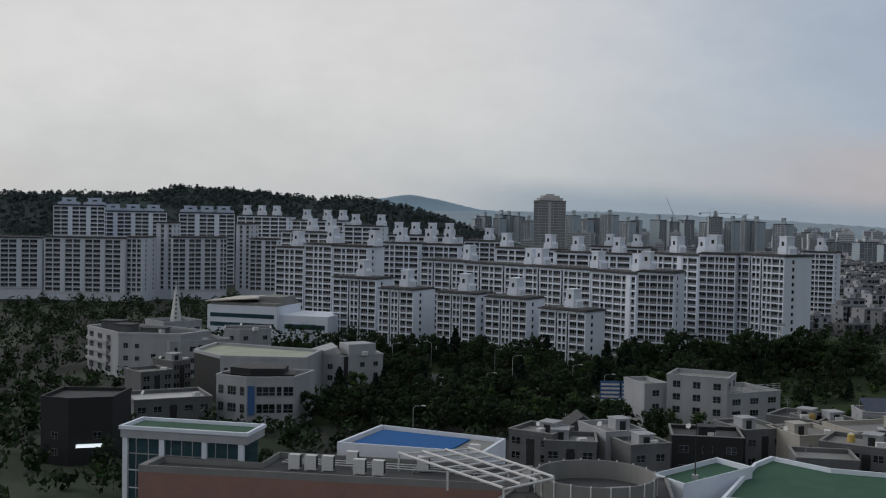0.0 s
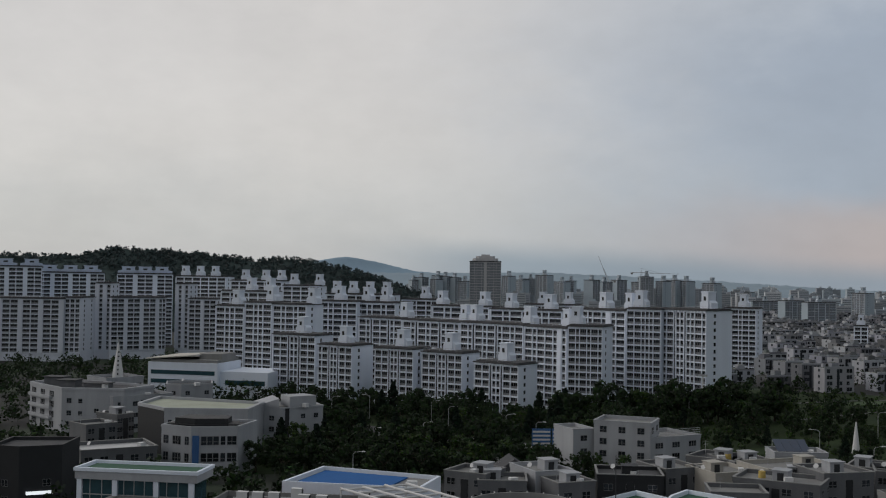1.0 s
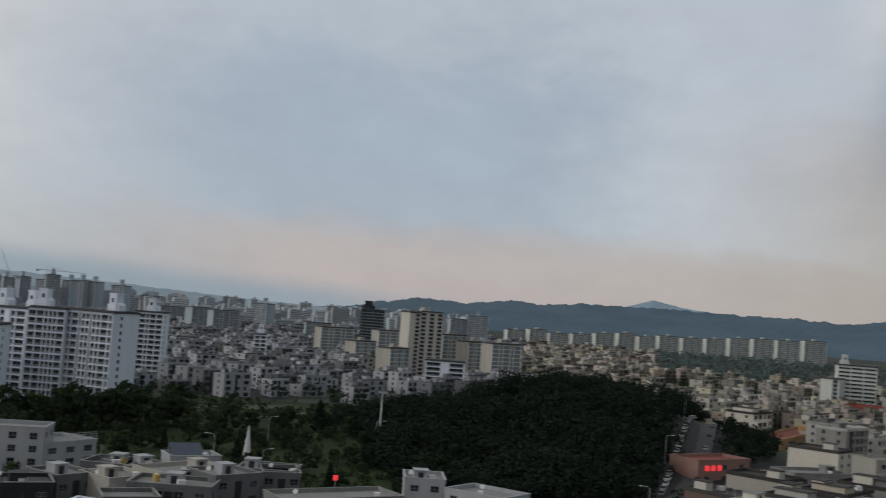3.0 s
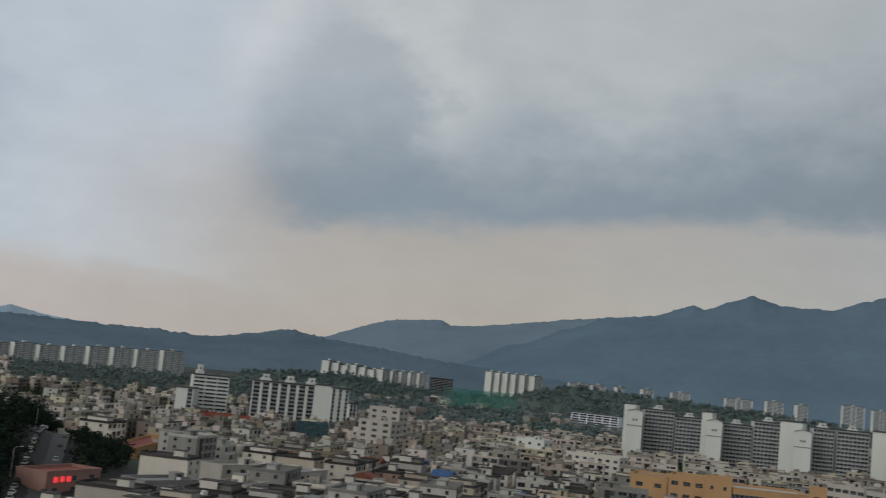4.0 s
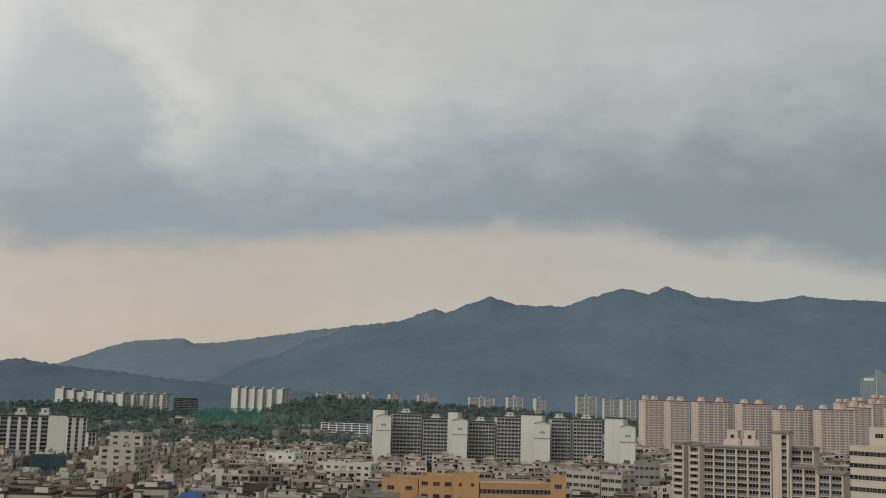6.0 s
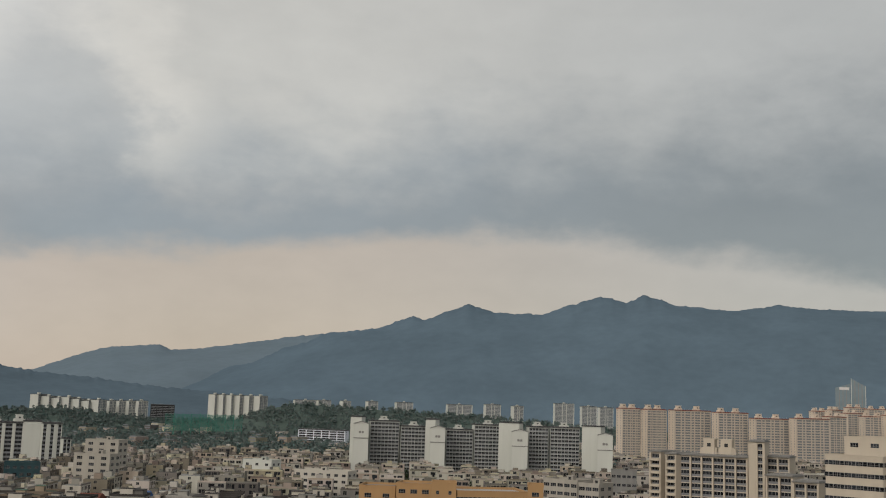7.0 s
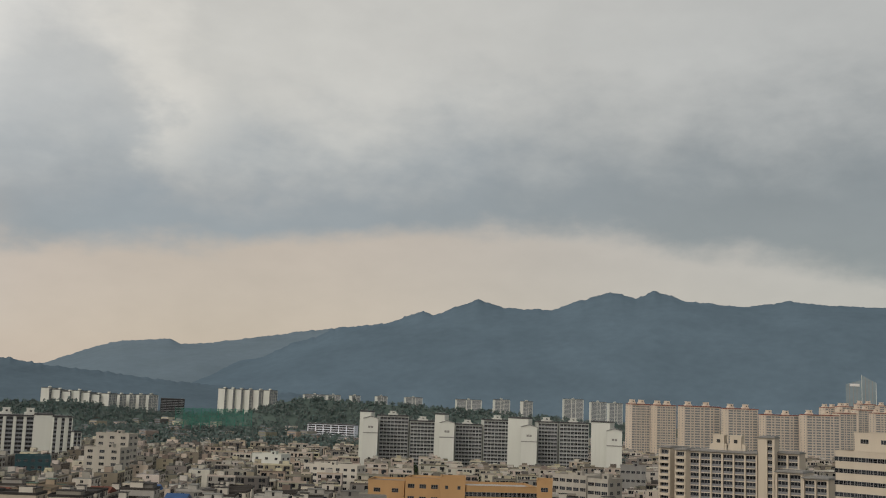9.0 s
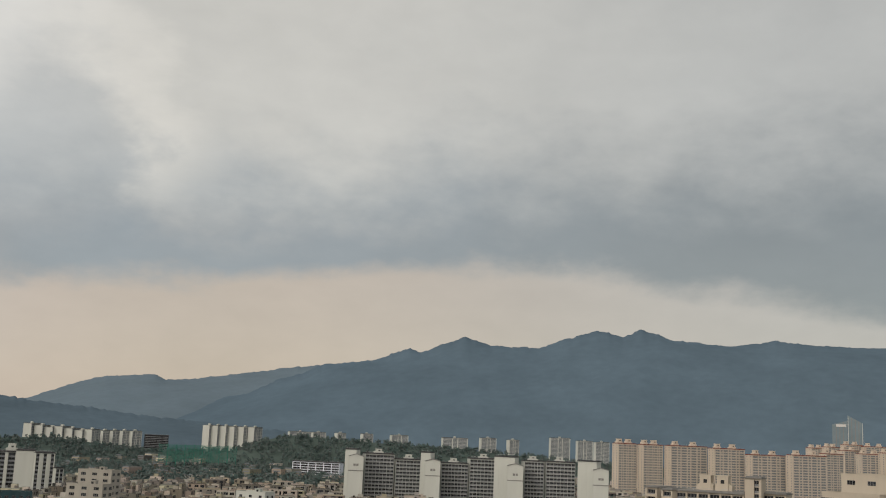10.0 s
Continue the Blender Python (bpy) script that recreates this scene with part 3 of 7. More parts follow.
# haze sits in each range's colour; the far range is split off paler
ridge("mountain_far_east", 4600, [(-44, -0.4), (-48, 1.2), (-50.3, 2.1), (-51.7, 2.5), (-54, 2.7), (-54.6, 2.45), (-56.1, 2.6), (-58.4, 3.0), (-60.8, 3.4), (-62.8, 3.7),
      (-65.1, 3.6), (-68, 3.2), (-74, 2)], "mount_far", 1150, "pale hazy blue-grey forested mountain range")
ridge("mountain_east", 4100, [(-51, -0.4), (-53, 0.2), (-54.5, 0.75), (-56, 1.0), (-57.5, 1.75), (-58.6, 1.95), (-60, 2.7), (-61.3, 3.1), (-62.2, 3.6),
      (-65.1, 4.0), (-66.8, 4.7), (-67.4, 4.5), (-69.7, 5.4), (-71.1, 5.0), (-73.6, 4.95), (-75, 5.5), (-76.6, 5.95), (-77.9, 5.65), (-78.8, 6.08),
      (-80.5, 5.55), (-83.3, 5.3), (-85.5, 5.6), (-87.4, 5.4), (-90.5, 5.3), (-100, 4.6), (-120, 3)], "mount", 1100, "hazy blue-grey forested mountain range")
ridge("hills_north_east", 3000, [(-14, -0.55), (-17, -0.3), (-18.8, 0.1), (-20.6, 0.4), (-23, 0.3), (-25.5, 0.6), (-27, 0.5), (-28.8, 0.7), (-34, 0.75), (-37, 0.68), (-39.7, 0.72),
      (-42.3, 0.6), (-46.1, 1.4), (-48.1, 1.15), (-50.5, 0.95), (-54, 0.6), (-60, 0.2), (-66, -0.3)], "mount2", 500, "dark wooded hills tinted with blue haze")
ridge("far_hill_north_east", 4700, [(-29, 0.0), (-31.5, 0.8), (-32.6, 1.15), (-34.1, 0.85), (-37, 0.6), (-41, 0)], "mount3", 200, "distant hill paled with mist in its colour", 0.5)
ridge("far_hill_north", 4600, [(19, 0.4), (15, 0.75), (13.4, 1.0), (11.9, 0.75), (9.7, 0.25), (5, 0.05)], "mount3", 250, "distant hill paled with mist in its colour", 0.5)
ridge("misty_rise_north", 2750, [(20, 0.1), (9, 0.2), (3, 0.3), (-3, 0.1), (-8, -0.15), (-12, -0.35), (-17, -0.5), (-22, -0.6)], "mist", 350, "low rise beyond the city tinted blue-grey as mist", 0.4)
VALLEY = [(-44, -1.0), (-47, -0.72), (-49.4, -0.6), (-52, -0.9), (-54.5, -1.15), (-58, -0.95), (-59.5, -0.35), (-61.2, -0.05), (-63.5, -0.15), (-66.5, -0.3), (-70, -0.4), (-76, -0.8), (-82, -1.2)]
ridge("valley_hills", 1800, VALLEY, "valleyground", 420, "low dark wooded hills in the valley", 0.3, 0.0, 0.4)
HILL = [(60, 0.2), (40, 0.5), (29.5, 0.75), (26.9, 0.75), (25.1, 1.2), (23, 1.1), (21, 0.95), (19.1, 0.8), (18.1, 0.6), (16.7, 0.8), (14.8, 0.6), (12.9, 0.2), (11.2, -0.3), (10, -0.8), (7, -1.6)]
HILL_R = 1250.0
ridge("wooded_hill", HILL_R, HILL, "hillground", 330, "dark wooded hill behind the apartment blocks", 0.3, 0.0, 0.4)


def ribbon(name, pts, width, z, mats, label, kind="structure", category="road"):
    m = Mesh()
    for i in range(len(pts) - 1):
        a, b = Vector(pts[i]), Vector(pts[i + 1])
        n = Vector((-(b - a).y, (b - a).x)).normalized() * width / 2
        c = (b - a).normalized() * 1.5
        for k in range(8):
            p, q = a.lerp(b, k / 8) - (c if k == 0 else c * 0), a.lerp(b, (k + 1) / 8)
            m.quad((p.x - n.x, p.y - n.y, ground_z(p.x, p.y) + z), (q.x - n.x, q.y - n.y, ground_z(q.x, q.y) + z), (q.x + n.x, q.y + n.y, ground_z(q.x, q.y) + z), (p.x + n.x, p.y + n.y, ground_z(p.x, p.y) + z))
    return tagged(new(name, m.data(name, mats)), label, category, kind=kind)


ROADS = [[(-150, 398), (-90, 372), (-45, 350), (0, 330), (40, 318)], [(150, 226), (182, 267), (225, 318), (262, 366), (320, 440)]]
for i, rd in enumerate(ROADS):
    ribbon("road_%d" % (i + 1), rd, (12, 10, 3.5)[i], 0.12 + 0.01 * i, ("asphalt",), "grey asphalt road between trees")


def near_road(x, y, d):
    for rd in ROADS:
        for a, b in zip(rd, rd[1:]):
            a, b, p = Vector(a), Vector(b), Vector((x, y))
            t = max(0, min(1, (p - a).dot(b - a) / (b - a).length_squared))
            if (a.lerp(b, t) - p).length < d:
                return True
    return False


def free(x, y, d=2.0):
    return all((x - a) ** 2 + (y - b) ** 2 > (r + d) ** 2 for a, b, r in FOOT)


tagged(polar_sheet("park", -33, 21, 0.75, [290 + 8 * i for i in range(33)], lambda x, y, a, r: ground_z(x, y) + 0.05, ("parkground",)), "dark green park ground with grass and shrubs", "park", kind="structure")


def gable_end(p1, p2, depth, height):
    """A tall white end bay under a low gable, with a sign board of two marks near the top."""
    at, length = frame_of(p1, p2)
    occupy(p1, p2, depth)
    t = thing("gable_bay", at, "tall blank white end bay under a low gable", "building", "gable-end blocks")
    m = Mesh()
    m.gable(0, 0, -1, length, depth, height - 1.6, height)
    part("wall", m, ("mint",), t)
    r = Mesh()
    n = length / 2
    for s in (0, 1):
        xa, xb = (-0.4, n) if s == 0 else (n, length + 0.4)
        za, zb = (height - 1.7, height + 0.1) if s == 0 else (height + 0.1, height - 1.7)
        r.v += [(xa, -0.5, za + 0.02), (xb, -0.5, zb + 0.02), (xb, depth + 0.3, zb + 0.02), (xa, depth + 0.3, za + 0.02), (xa, -0.5, za + 0.4), (xb, -0.5, zb + 0.4), (xb, depth + 0.3, zb + 0.4), (xa, depth + 0.3, za + 0.4)]
        k = 8 * s
        r.f += [(k, k + 1, k + 5, k + 4), (k + 1, k + 2, k + 6, k + 5), (k + 2, k + 3, k + 7, k + 6), (k + 3, k, k + 4, k + 7), (k + 4, k + 5, k + 6, k + 7), (k + 3, k + 2, k + 1, k)]
        r.m += [0] * 6
    part("roof", r, ("concrete",), t)
    b = Mesh()
    b.box(-0.15, -0.25, height - 12.5, length + 0.15, 0.0, height - 11.8)
    part("band", b, ("concrete",), t, "grey horizontal band")
    for i in range(2):
        k = Mesh()
        k.box(n - 1.9 + i * 2.1, -0.1, height - 8.6, n - 0.2 + i * 2.1, 0.0, height - 7.0)
        part("sign_mark", k, ("concrete",), t, "grey bar of a sign")
    return t


def balcony_stack(p1, p2, height):
    """A column of rounded balconies standing out from the end of a block."""
    at, length = frame_of(p1, p2)
    t = thing("balcony_column", at, "column of rounded sand-coloured balconies on a block end", "balcony", "sand balcony blocks")
    n = int(height / 2.8) - 1
    for i in range(n):
        z = height - 1.6 - (i + 1) * 2.8
        m = Mesh()
        pts = [(0.2, -0.95)] + [(length / 2 - (length / 2 - 0.2) * math.cos(math.pi * k / 8), -0.95 - 1.3 * math.sin(math.pi * k / 8)) for k in range(1, 8)] + [(length - 0.2, -0.95)]
        m.prism(pts, z, z + 1.15)
        part("balcony", m, ("sand",), t)
    return t

# ---------------------------------------------------------------- buildings
# white complex, front row
apartment((-139.6, 454.0), (-119.2, 447.4), 13, 27.1, 'wwdnndww')
apartment((-116.7, 442.9), (-100.9, 436.5), 15, 23.9, 'nwdnndww')
apartment((-91.4, 436.5), (-74.4, 429.6), 13, 23.5, 'wwdnndww')
apartment((-70.7, 428.2), (-53.7, 420.6), 13, 23.0, 'wwdnndww')
apartment((-48.5, 417.2), (-30.8, 406.8), 12, 20.3, 'wwdnndww')
# second row
apartment((-113.1, 502.4), (-90.3, 489.7), 12, 33.2, 'wndwwdnw', towers=(0.9,))
apartment((-89.7, 488.8), (-61.4, 470.0), 12, 33.0, 'wndwnwdnwn', towers=(0.95,))
apartment((-60.9, 469.1), (-32.2, 448.8), 12, 33.2, 'wndwnwdnwnw', towers=(0.1, 0.95))
apartment((-31.7, 447.9), (-14.0, 431.8), 12, 33.0, 'wnwwnpn', towers=(0.8,))
apartment((-13.5, 427.8), (-0.3, 424.0), 14, 34.2, 'wnwnwn', towers=(0.1,))
# third row and the blocks beside it
apartment((-181.4, 498.0), (-165.8, 492.9), 12, 37.5, 'wnnw', towers=(0.5,))
apartment((-165.4, 493.0), (-150.6, 487.3), 12, 39.4, 'wnnw', towers=(0.7,))
apartment((-150.2, 487.4), (-132.8, 482.0), 14, 39.0, 'wnwnw', towers=(0.95,))
apartment((-139.0, 527.0), (-118.6, 521.7), 12, 39.8, 'wnwnw', single=False, towers=(0.4,))
apartment((-119.3, 526.7), (-99.2, 520.6), 12, 39.5, 'wnwnw', single=False, towers=(0.1, 0.6))
apartment((-86.5, 553.3), (-55.5, 537.1), 12, 37.9, 'wnwnwn', single=False, towers=(0.05, 0.8))
apartment((-54.0, 527.2), (-18.7, 509.7), 12, 37.5, 'wnwnwnw', single=False, towers=(0.2, 0.75))
apartment((-10.4, 479.9), (9.2, 461.9), 13, 39.4, 'wnwnpnw', single=False, towers=(0.35, 0.9))
apartment((9.5, 457.9), (23.0, 451.4), 15, 40.5, 'wwnnnw', towers=(0.2,))
apartment((23.9, 454.4), (39.9, 438.2), 15, 40.7, 'nwdnndnnwn', towers=(0.75,))
# further rows, seen over the roofs
apartment((-116.7, 629.3), (-92.2, 623.2), 12, 39.2, 'wnwnw', single=False, towers=(0.5,))
apartment((-46.6, 648.3), (-15.7, 639.8), 12, 37.0, 'wnwnwn', single=False, towers=(0.3, 0.8))
apartment((65.7, 616.5), (81.3, 609.6), 12, 37.7, 'wwnww', single=False, towers=(0.5,))
apartment((-300.3, 741.5), (-261.0, 735.0), 12, 50.4, 'wwwwww', single=False, towers=(0.1, 0.4, 0.7))
apartment((-251.3, 717.2), (-212.7, 708.8), 12, 48.1, 'wwwwww', single=False, towers=(0.2, 0.6, 0.9))
apartment((-200.6, 670.6), (-176.1, 667.1), 12, 45.7, 'wwww', single=False, towers=(0.2, 0.9))
apartment((-209.8, 583.4), (-179.5, 572.5), 12, 43.1, 'wwwww', single=False, towers=(0.5, 0.9))
apartment((-159.4, 619.8), (-118.6, 613.6), 12, 41.7, 'wnwnwnw', single=False, towers=(0.1, 0.35, 0.6, 0.85))
# grey complex on a dark podium
apartment((-357.0, 590.5), (-308.3, 594.9), 14, 36.8, 'wwpwwpwwpwwp', single=False, towers=(), wall='grey', grid='grey', pier=0.35, tower_size=(5, 5, 4), cornice=False, podium=6, end_cols=2, group='grey apartment blocks', label='pale grey apartment block with tall window strips')
apartment((-401.5, 573.4), (-359.1, 591.5), 14, 36.1, 'wwpwwpwwpwwp', single=False, towers=(), wall='grey', grid='grey', pier=0.35, tower_size=(5, 5, 4), cornice=False, podium=6, end_cols=2, group='grey apartment blocks', label='pale grey apartment block with tall window strips')
apartment((-444.7, 566.3), (-403.5, 572.0), 14, 42.1, 'wwpwwpwwpwwp', single=False, towers=(), wall='grey', grid='grey', pier=0.35, tower_size=(5, 5, 4), cornice=False, podium=6, end_cols=2, group='grey apartment blocks', label='pale grey apartment block with tall window strips')
apartment((-308.9, 596.8), (-299.2, 597.2), 20, 37.5, 'nnn', single=False, towers=(), wall='grey', grid='grey', pier=0.35, tower_size=(5, 5, 4), cornice=False, podium=6, end_cols=2, group='grey apartment blocks', label='pale grey apartment block with tall window strips')
apartment((-301.8, 620.5), (-291.8, 620.9), 12, 45.9, 'pnpn', single=False, towers=(), wall='grey', grid='grey', pier=0.35, tower_size=(5, 5, 4), cornice=False, podium=6, end_cols=2, group='grey apartment blocks', label='pale grey apartment block with tall window strips')
apartment((-290.1, 617.2), (-264.2, 637.4), 16, 37.5, 'wwpwwpwwpnn', single=False, towers=(), wall='grey', grid='grey', pier=0.35, tower_size=(5, 5, 4), cornice=False, podium=6, end_cols=2, group='grey apartment blocks', label='pale grey apartment block with tall window strips')
apartment((-262.8, 648.8), (-253.9, 648.0), 12, 45.8, 'pnpn', single=False, towers=(), wall='grey', grid='grey', pier=0.35, tower_size=(5, 5, 4), cornice=False, podium=6, end_cols=2, group='grey apartment blocks', label='pale grey apartment block with tall window strips')
apartment((-252.2, 644.4), (-234.4, 643.6), 14, 36.9, 'wwpww', single=False, towers=(), wall='grey', grid='grey', pier=0.35, tower_size=(5, 5, 4), cornice=False, podium=6, end_cols=2, group='grey apartment blocks', label='pale grey apartment block with tall window strips')
apartment((-410.1, 686.9), (-381.1, 703.4), 14, 55.6, 'wwpwwpww', single=False, towers=(0.3, 0.8), wall='blue', grid='white', pier=0.35, tower_size=(12, 8, 5), cornice=False, group='grey apartment blocks', label='apartment block with pale blue roof blocks')
apartment((-394.3, 719.0), (-353.2, 740.1), 14, 51.8, 'wwpwwpwwpww', single=False, towers=(0.2, 0.5, 0.8), wall='blue', grid='white', pier=0.35, tower_size=(12, 8, 5), cornice=False, group='grey apartment blocks', label='apartment block with pale blue roof blocks')
apartment((-345.5, 743.6), (-309.7, 759.3), 14, 51.6, 'wwpwwpww', single=False, towers=(0.2, 0.5, 0.8), wall='blue', grid='white', pier=0.35, tower_size=(12, 8, 5), cornice=False, group='grey apartment blocks', label='apartment block with pale blue roof blocks')
# single tower and far blocks in the north
LONE = apartment((-139.6, 1141.5), (-106.8, 1145.0), 30, 69.1, 'wnwnpnwnw', single=False, wall='tan', grid='tan', glass='farglass', towers=(), cornice=False, label='lone tan residential tower with banded floors', group='far towers')
apartment((-138.4, 1493.6), (-128.9, 1483.9), 14, 54.5, 'wnwnw', single=False, wall='farcity', grid='farcity', glass='farglass', towers=(0.5,), cornice=False, group='far towers', label='far apartment tower coloured in misty grey')
apartment((-133.1, 1594.5), (-116.1, 1579.9), 14, 49.5, 'wnwnw', single=False, wall='farcity', grid='farcity', glass='farglass', towers=(0.5,), cornice=False, group='far towers', label='far apartment tower coloured in misty grey')
apartment((-115.9, 1595.8), (-98.5, 1592.8), 14, 51.0, 'wnwnw', single=False, wall='farcity', grid='farcity', glass='farglass', towers=(0.5,), cornice=False, group='far towers', label='far apartment tower coloured in misty grey')
apartment((-95.8, 1547.0), (-78.5, 1534.2), 14, 56.3, 'wnwnw', single=False, wall='farcity', grid='farcity', glass='farglass', towers=(0.5,), cornice=False, group='far towers', label='far apartment tower coloured in misty grey')
apartment((-77.0, 1698.3), (-61.1, 1681.6), 14, 47.2, 'wnwnw', single=False, wall='farcity', grid='farcity', glass='farglass', towers=(0.5,), cornice=False, group='far towers', label='far apartment tower coloured in misty grey')
apartment((-59.0, 1699.0), (-45.7, 1695.4), 14, 48.7, 'wnwnw', single=False, wall='farcity', grid='farcity', glass='farglass', towers=(0.5,), cornice=False, group='far towers', label='far apartment tower coloured in misty grey')
apartment((-15.4, 1499.9), (-5.8, 1516.7), 14, 50.7, 'wnwnw', single=False, wall='farcity', grid='farcity', glass='farglass', towers=(0.5,), cornice=False, group='far towers', label='far apartment tower coloured in misty grey')
apartment((-2.1, 1550.0), (11.7, 1562.0), 14, 48.2, 'wnwnw', single=False, wall='farcity', grid='farcity', glass='farglass', towers=(0.5,), cornice=False, group='far towers', label='far apartment tower coloured in misty grey')
apartment((18.4, 1599.9), (32.7, 1610.3), 14, 51.0, 'wnwnw', single=False, wall='farcity', grid='farcity', glass='farglass', towers=(0.5,), cornice=False, group='far towers', label='far apartment tower coloured in misty grey')
apartment((34.1, 1399.6), (43.8, 1388.2), 14, 49.0, 'wnwnw', single=False, wall='farcity', grid='farcity', glass='farglass', towers=(0.5,), cornice=False, group='far towers', label='far apartment tower coloured in misty grey')
apartment((43.5, 1349.3), (59.6, 1350.2), 14, 55.8, 'wnwnw', single=False, wall='farcity', grid='farcity', glass='farglass', towers=(0.5,), cornice=False, group='far towers', label='far apartment tower coloured in misty grey')
apartment((64.1, 1398.5), (72.4, 1389.2), 14, 50.4, 'wnwnw', single=False, wall='farcity', grid='farcity', glass='farglass', towers=(0.5,), cornice=False, group='far towers', label='far apartment tower coloured in misty grey')
apartment((78.9, 1447.9), (90.6, 1434.0), 14, 51.6, 'wnwnw', single=False, wall='farcity', grid='farcity', glass='farglass', towers=(0.5,), cornice=False, group='far towers', label='far apartment tower coloured in misty grey')
apartment((93.7, 1447.0), (103.9, 1430.5), 14, 50.6, 'wnwnw', single=False, wall='farcity', grid='farcity', glass='farglass', towers=(0.5,), cornice=False, group='far towers', label='far apartment tower coloured in misty grey')
apartment((116.6, 1345.0), (129.0, 1332.3), 14, 48.8, 'wnwnw', single=False, wall='farcity', grid='farcity', glass='farglass', towers=(0.5,), cornice=False, group='far towers', label='far apartment tower coloured in misty grey')
apartment((-252.6, 1681.1), (-246.6, 1699.3), 14, 54.0, 'wnwnw', single=False, wall='farcity', grid='farcity', glass='farglass', towers=(0.5,), cornice=False, group='far towers', label='far apartment tower coloured in misty grey')
apartment((-242.0, 1682.7), (-234.7, 1697.0), 14, 52.7, 'wnwnw', single=False, wall='farcity', grid='farcity', glass='farglass', towers=(0.5,), cornice=False, group='far towers', label='far apartment tower coloured in misty grey')
apartment((-228.6, 1684.6), (-220.4, 1698.0), 14, 51.4, 'wnwnw', single=False, wall='farcity', grid='farcity', glass='farglass', towers=(0.5,), cornice=False, group='far towers', label='far apartment tower coloured in misty grey')
apartment((-279.3, 1676.9), (-271.4, 1690.4), 14, 50.9, 'wnwnw', single=False, wall='farcity', grid='farcity', glass='farglass', towers=(0.5,), cornice=False, group='far towers', label='far apartment tower coloured in misty grey')
apartment((-266.6, 1679.0), (-256.3, 1668.2), 14, 48.2, 'wnwnw', single=False, wall='farcity', grid='farcity', glass='farglass', towers=(0.5,), cornice=False, group='far towers', label='far apartment tower coloured in misty grey')
apartment((-198.0, 1486.9), (-184.6, 1480.9), 14, 46.5, 'wnwnw', single=False, wall='farcity', grid='farcity', glass='farglass', towers=(0.5,), cornice=False, group='far towers', label='far apartment tower coloured in misty grey')
apartment((-294.7, 1674.3), (-284.3, 1681.2), 14, 46.5, 'wnwnw', single=False, wall='farcity', grid='farcity', glass='farglass', towers=(0.5,), cornice=False, group='far towers', label='far apartment tower coloured in misty grey')
apartment((193.3, 1487.5), (229.8, 1491.7), 14, 26.0, 'wnwnw', single=False, wall='farcity', grid='farcity', glass='farglass', towers=(0.5,), cornice=False, group='far towers', label='far apartment tower coloured in misty grey')
apartment((202.6, 1284.1), (225.8, 1294.6), 14, 30.7, 'wnwnw', single=False, wall='farcity', grid='farcity', glass='farglass', towers=(0.5,), cornice=False, group='far towers', label='far apartment tower coloured in misty grey')
apartment((217.8, 1230.9), (249.6, 1240.3), 14, 30.2, 'wnwnw', single=False, wall='farcity', grid='farcity', glass='farglass', towers=(0.5,), cornice=False, group='far towers', label='far apartment tower coloured in misty grey')
apartment((293.3, 1368.9), (304.1, 1349.6), 14, 39.6, 'wnwnw', single=False, wall='farcity', grid='farcity', glass='farglass', towers=(0.5,), cornice=False, group='far towers', label='far apartment tower coloured in misty grey')
apartment((331.4, 1257.0), (362.1, 1253.0), 14, 22.7, 'wnwnw', single=False, wall='farcity', grid='farcity', glass='farglass', towers=(0.5,), cornice=False, group='far towers', label='far apartment tower coloured in misty grey')
apartment((568.0, 1388.3), (591.9, 1385.7), 14, 37.1, 'wnwnw', single=False, wall='farcity', grid='farcity', glass='farglass', towers=(0.5,), cornice=False, group='far towers', label='far apartment tower coloured in misty grey')
apartment((589.4, 1379.3), (614.9, 1368.4), 14, 43.1, 'wnwnw', single=False, wall='farcity', grid='farcity', glass='farglass', towers=(0.5,), cornice=False, group='far towers', label='far apartment tower coloured in misty grey')
apartment((187.5, 1689.6), (216.1, 1673.2), 14, 36.0, 'wnwnw', single=False, wall='farcity', grid='farcity', glass='farglass', towers=(0.5,), cornice=False, group='far towers', label='far apartment tower coloured in misty grey')
# towers and blocks beyond the park
apartment((317.0, 1001.0), (338.0, 994.1), 22, 44.8, 'wwwww', single=False, wall='darkwall', grid='curtain', towers=(0.3,), tower_size=(10, 8, 8), cornice=False, win_h=2.2, label='unfinished dark glass office tower', group='far towers')
apartment((268.1, 732.5), (277.3, 734.4), 12, 47.0, 'pn', single=False, wall='cream', grid='cream', towers=(), cornice=False, label='cream apartment tower with pale bays')
apartment((277.2, 734.4), (295.8, 737.9), 14, 48.0, 'wpwpw', single=False, wall='cream', grid='cream', towers=(0.4,), cornice=False, label='cream apartment tower with pale bays', tower_size=(6,5,3))
apartment((268.4, 963.3), (301.3, 969.2), 13, 26.4, 'wnwnw', single=False, wall='stone', grid='mint', glass='farglass', towers=(0.5,), tower_size=(5,4,3), cornice=False, label='pale stone-grey apartment block with light bays', group='sand blocks')
apartment((268.9, 858.9), (289.9, 867.9), 13, 19.4, 'wnwnw', single=False, wall='stone', grid='mint', glass='farglass', towers=(0.5,), tower_size=(5,4,3), cornice=False, label='pale stone-grey apartment block with light bays', group='sand blocks')
apartment((302.3, 900.6), (332.3, 906.0), 13, 28.3, 'wnwnw', single=False, wall='stone', grid='mint', glass='farglass', towers=(0.5,), tower_size=(5,4,3), cornice=False, label='pale stone-grey apartment block with light bays', group='sand blocks')
apartment((250.1, 717.7), (267.9, 727.2), 13, 21.3, 'wnwnw', single=False, wall='stone', grid='mint', glass='farglass', towers=(0.5,), tower_size=(5,4,3), cornice=False, label='pale stone-grey apartment block with light bays', group='sand blocks')
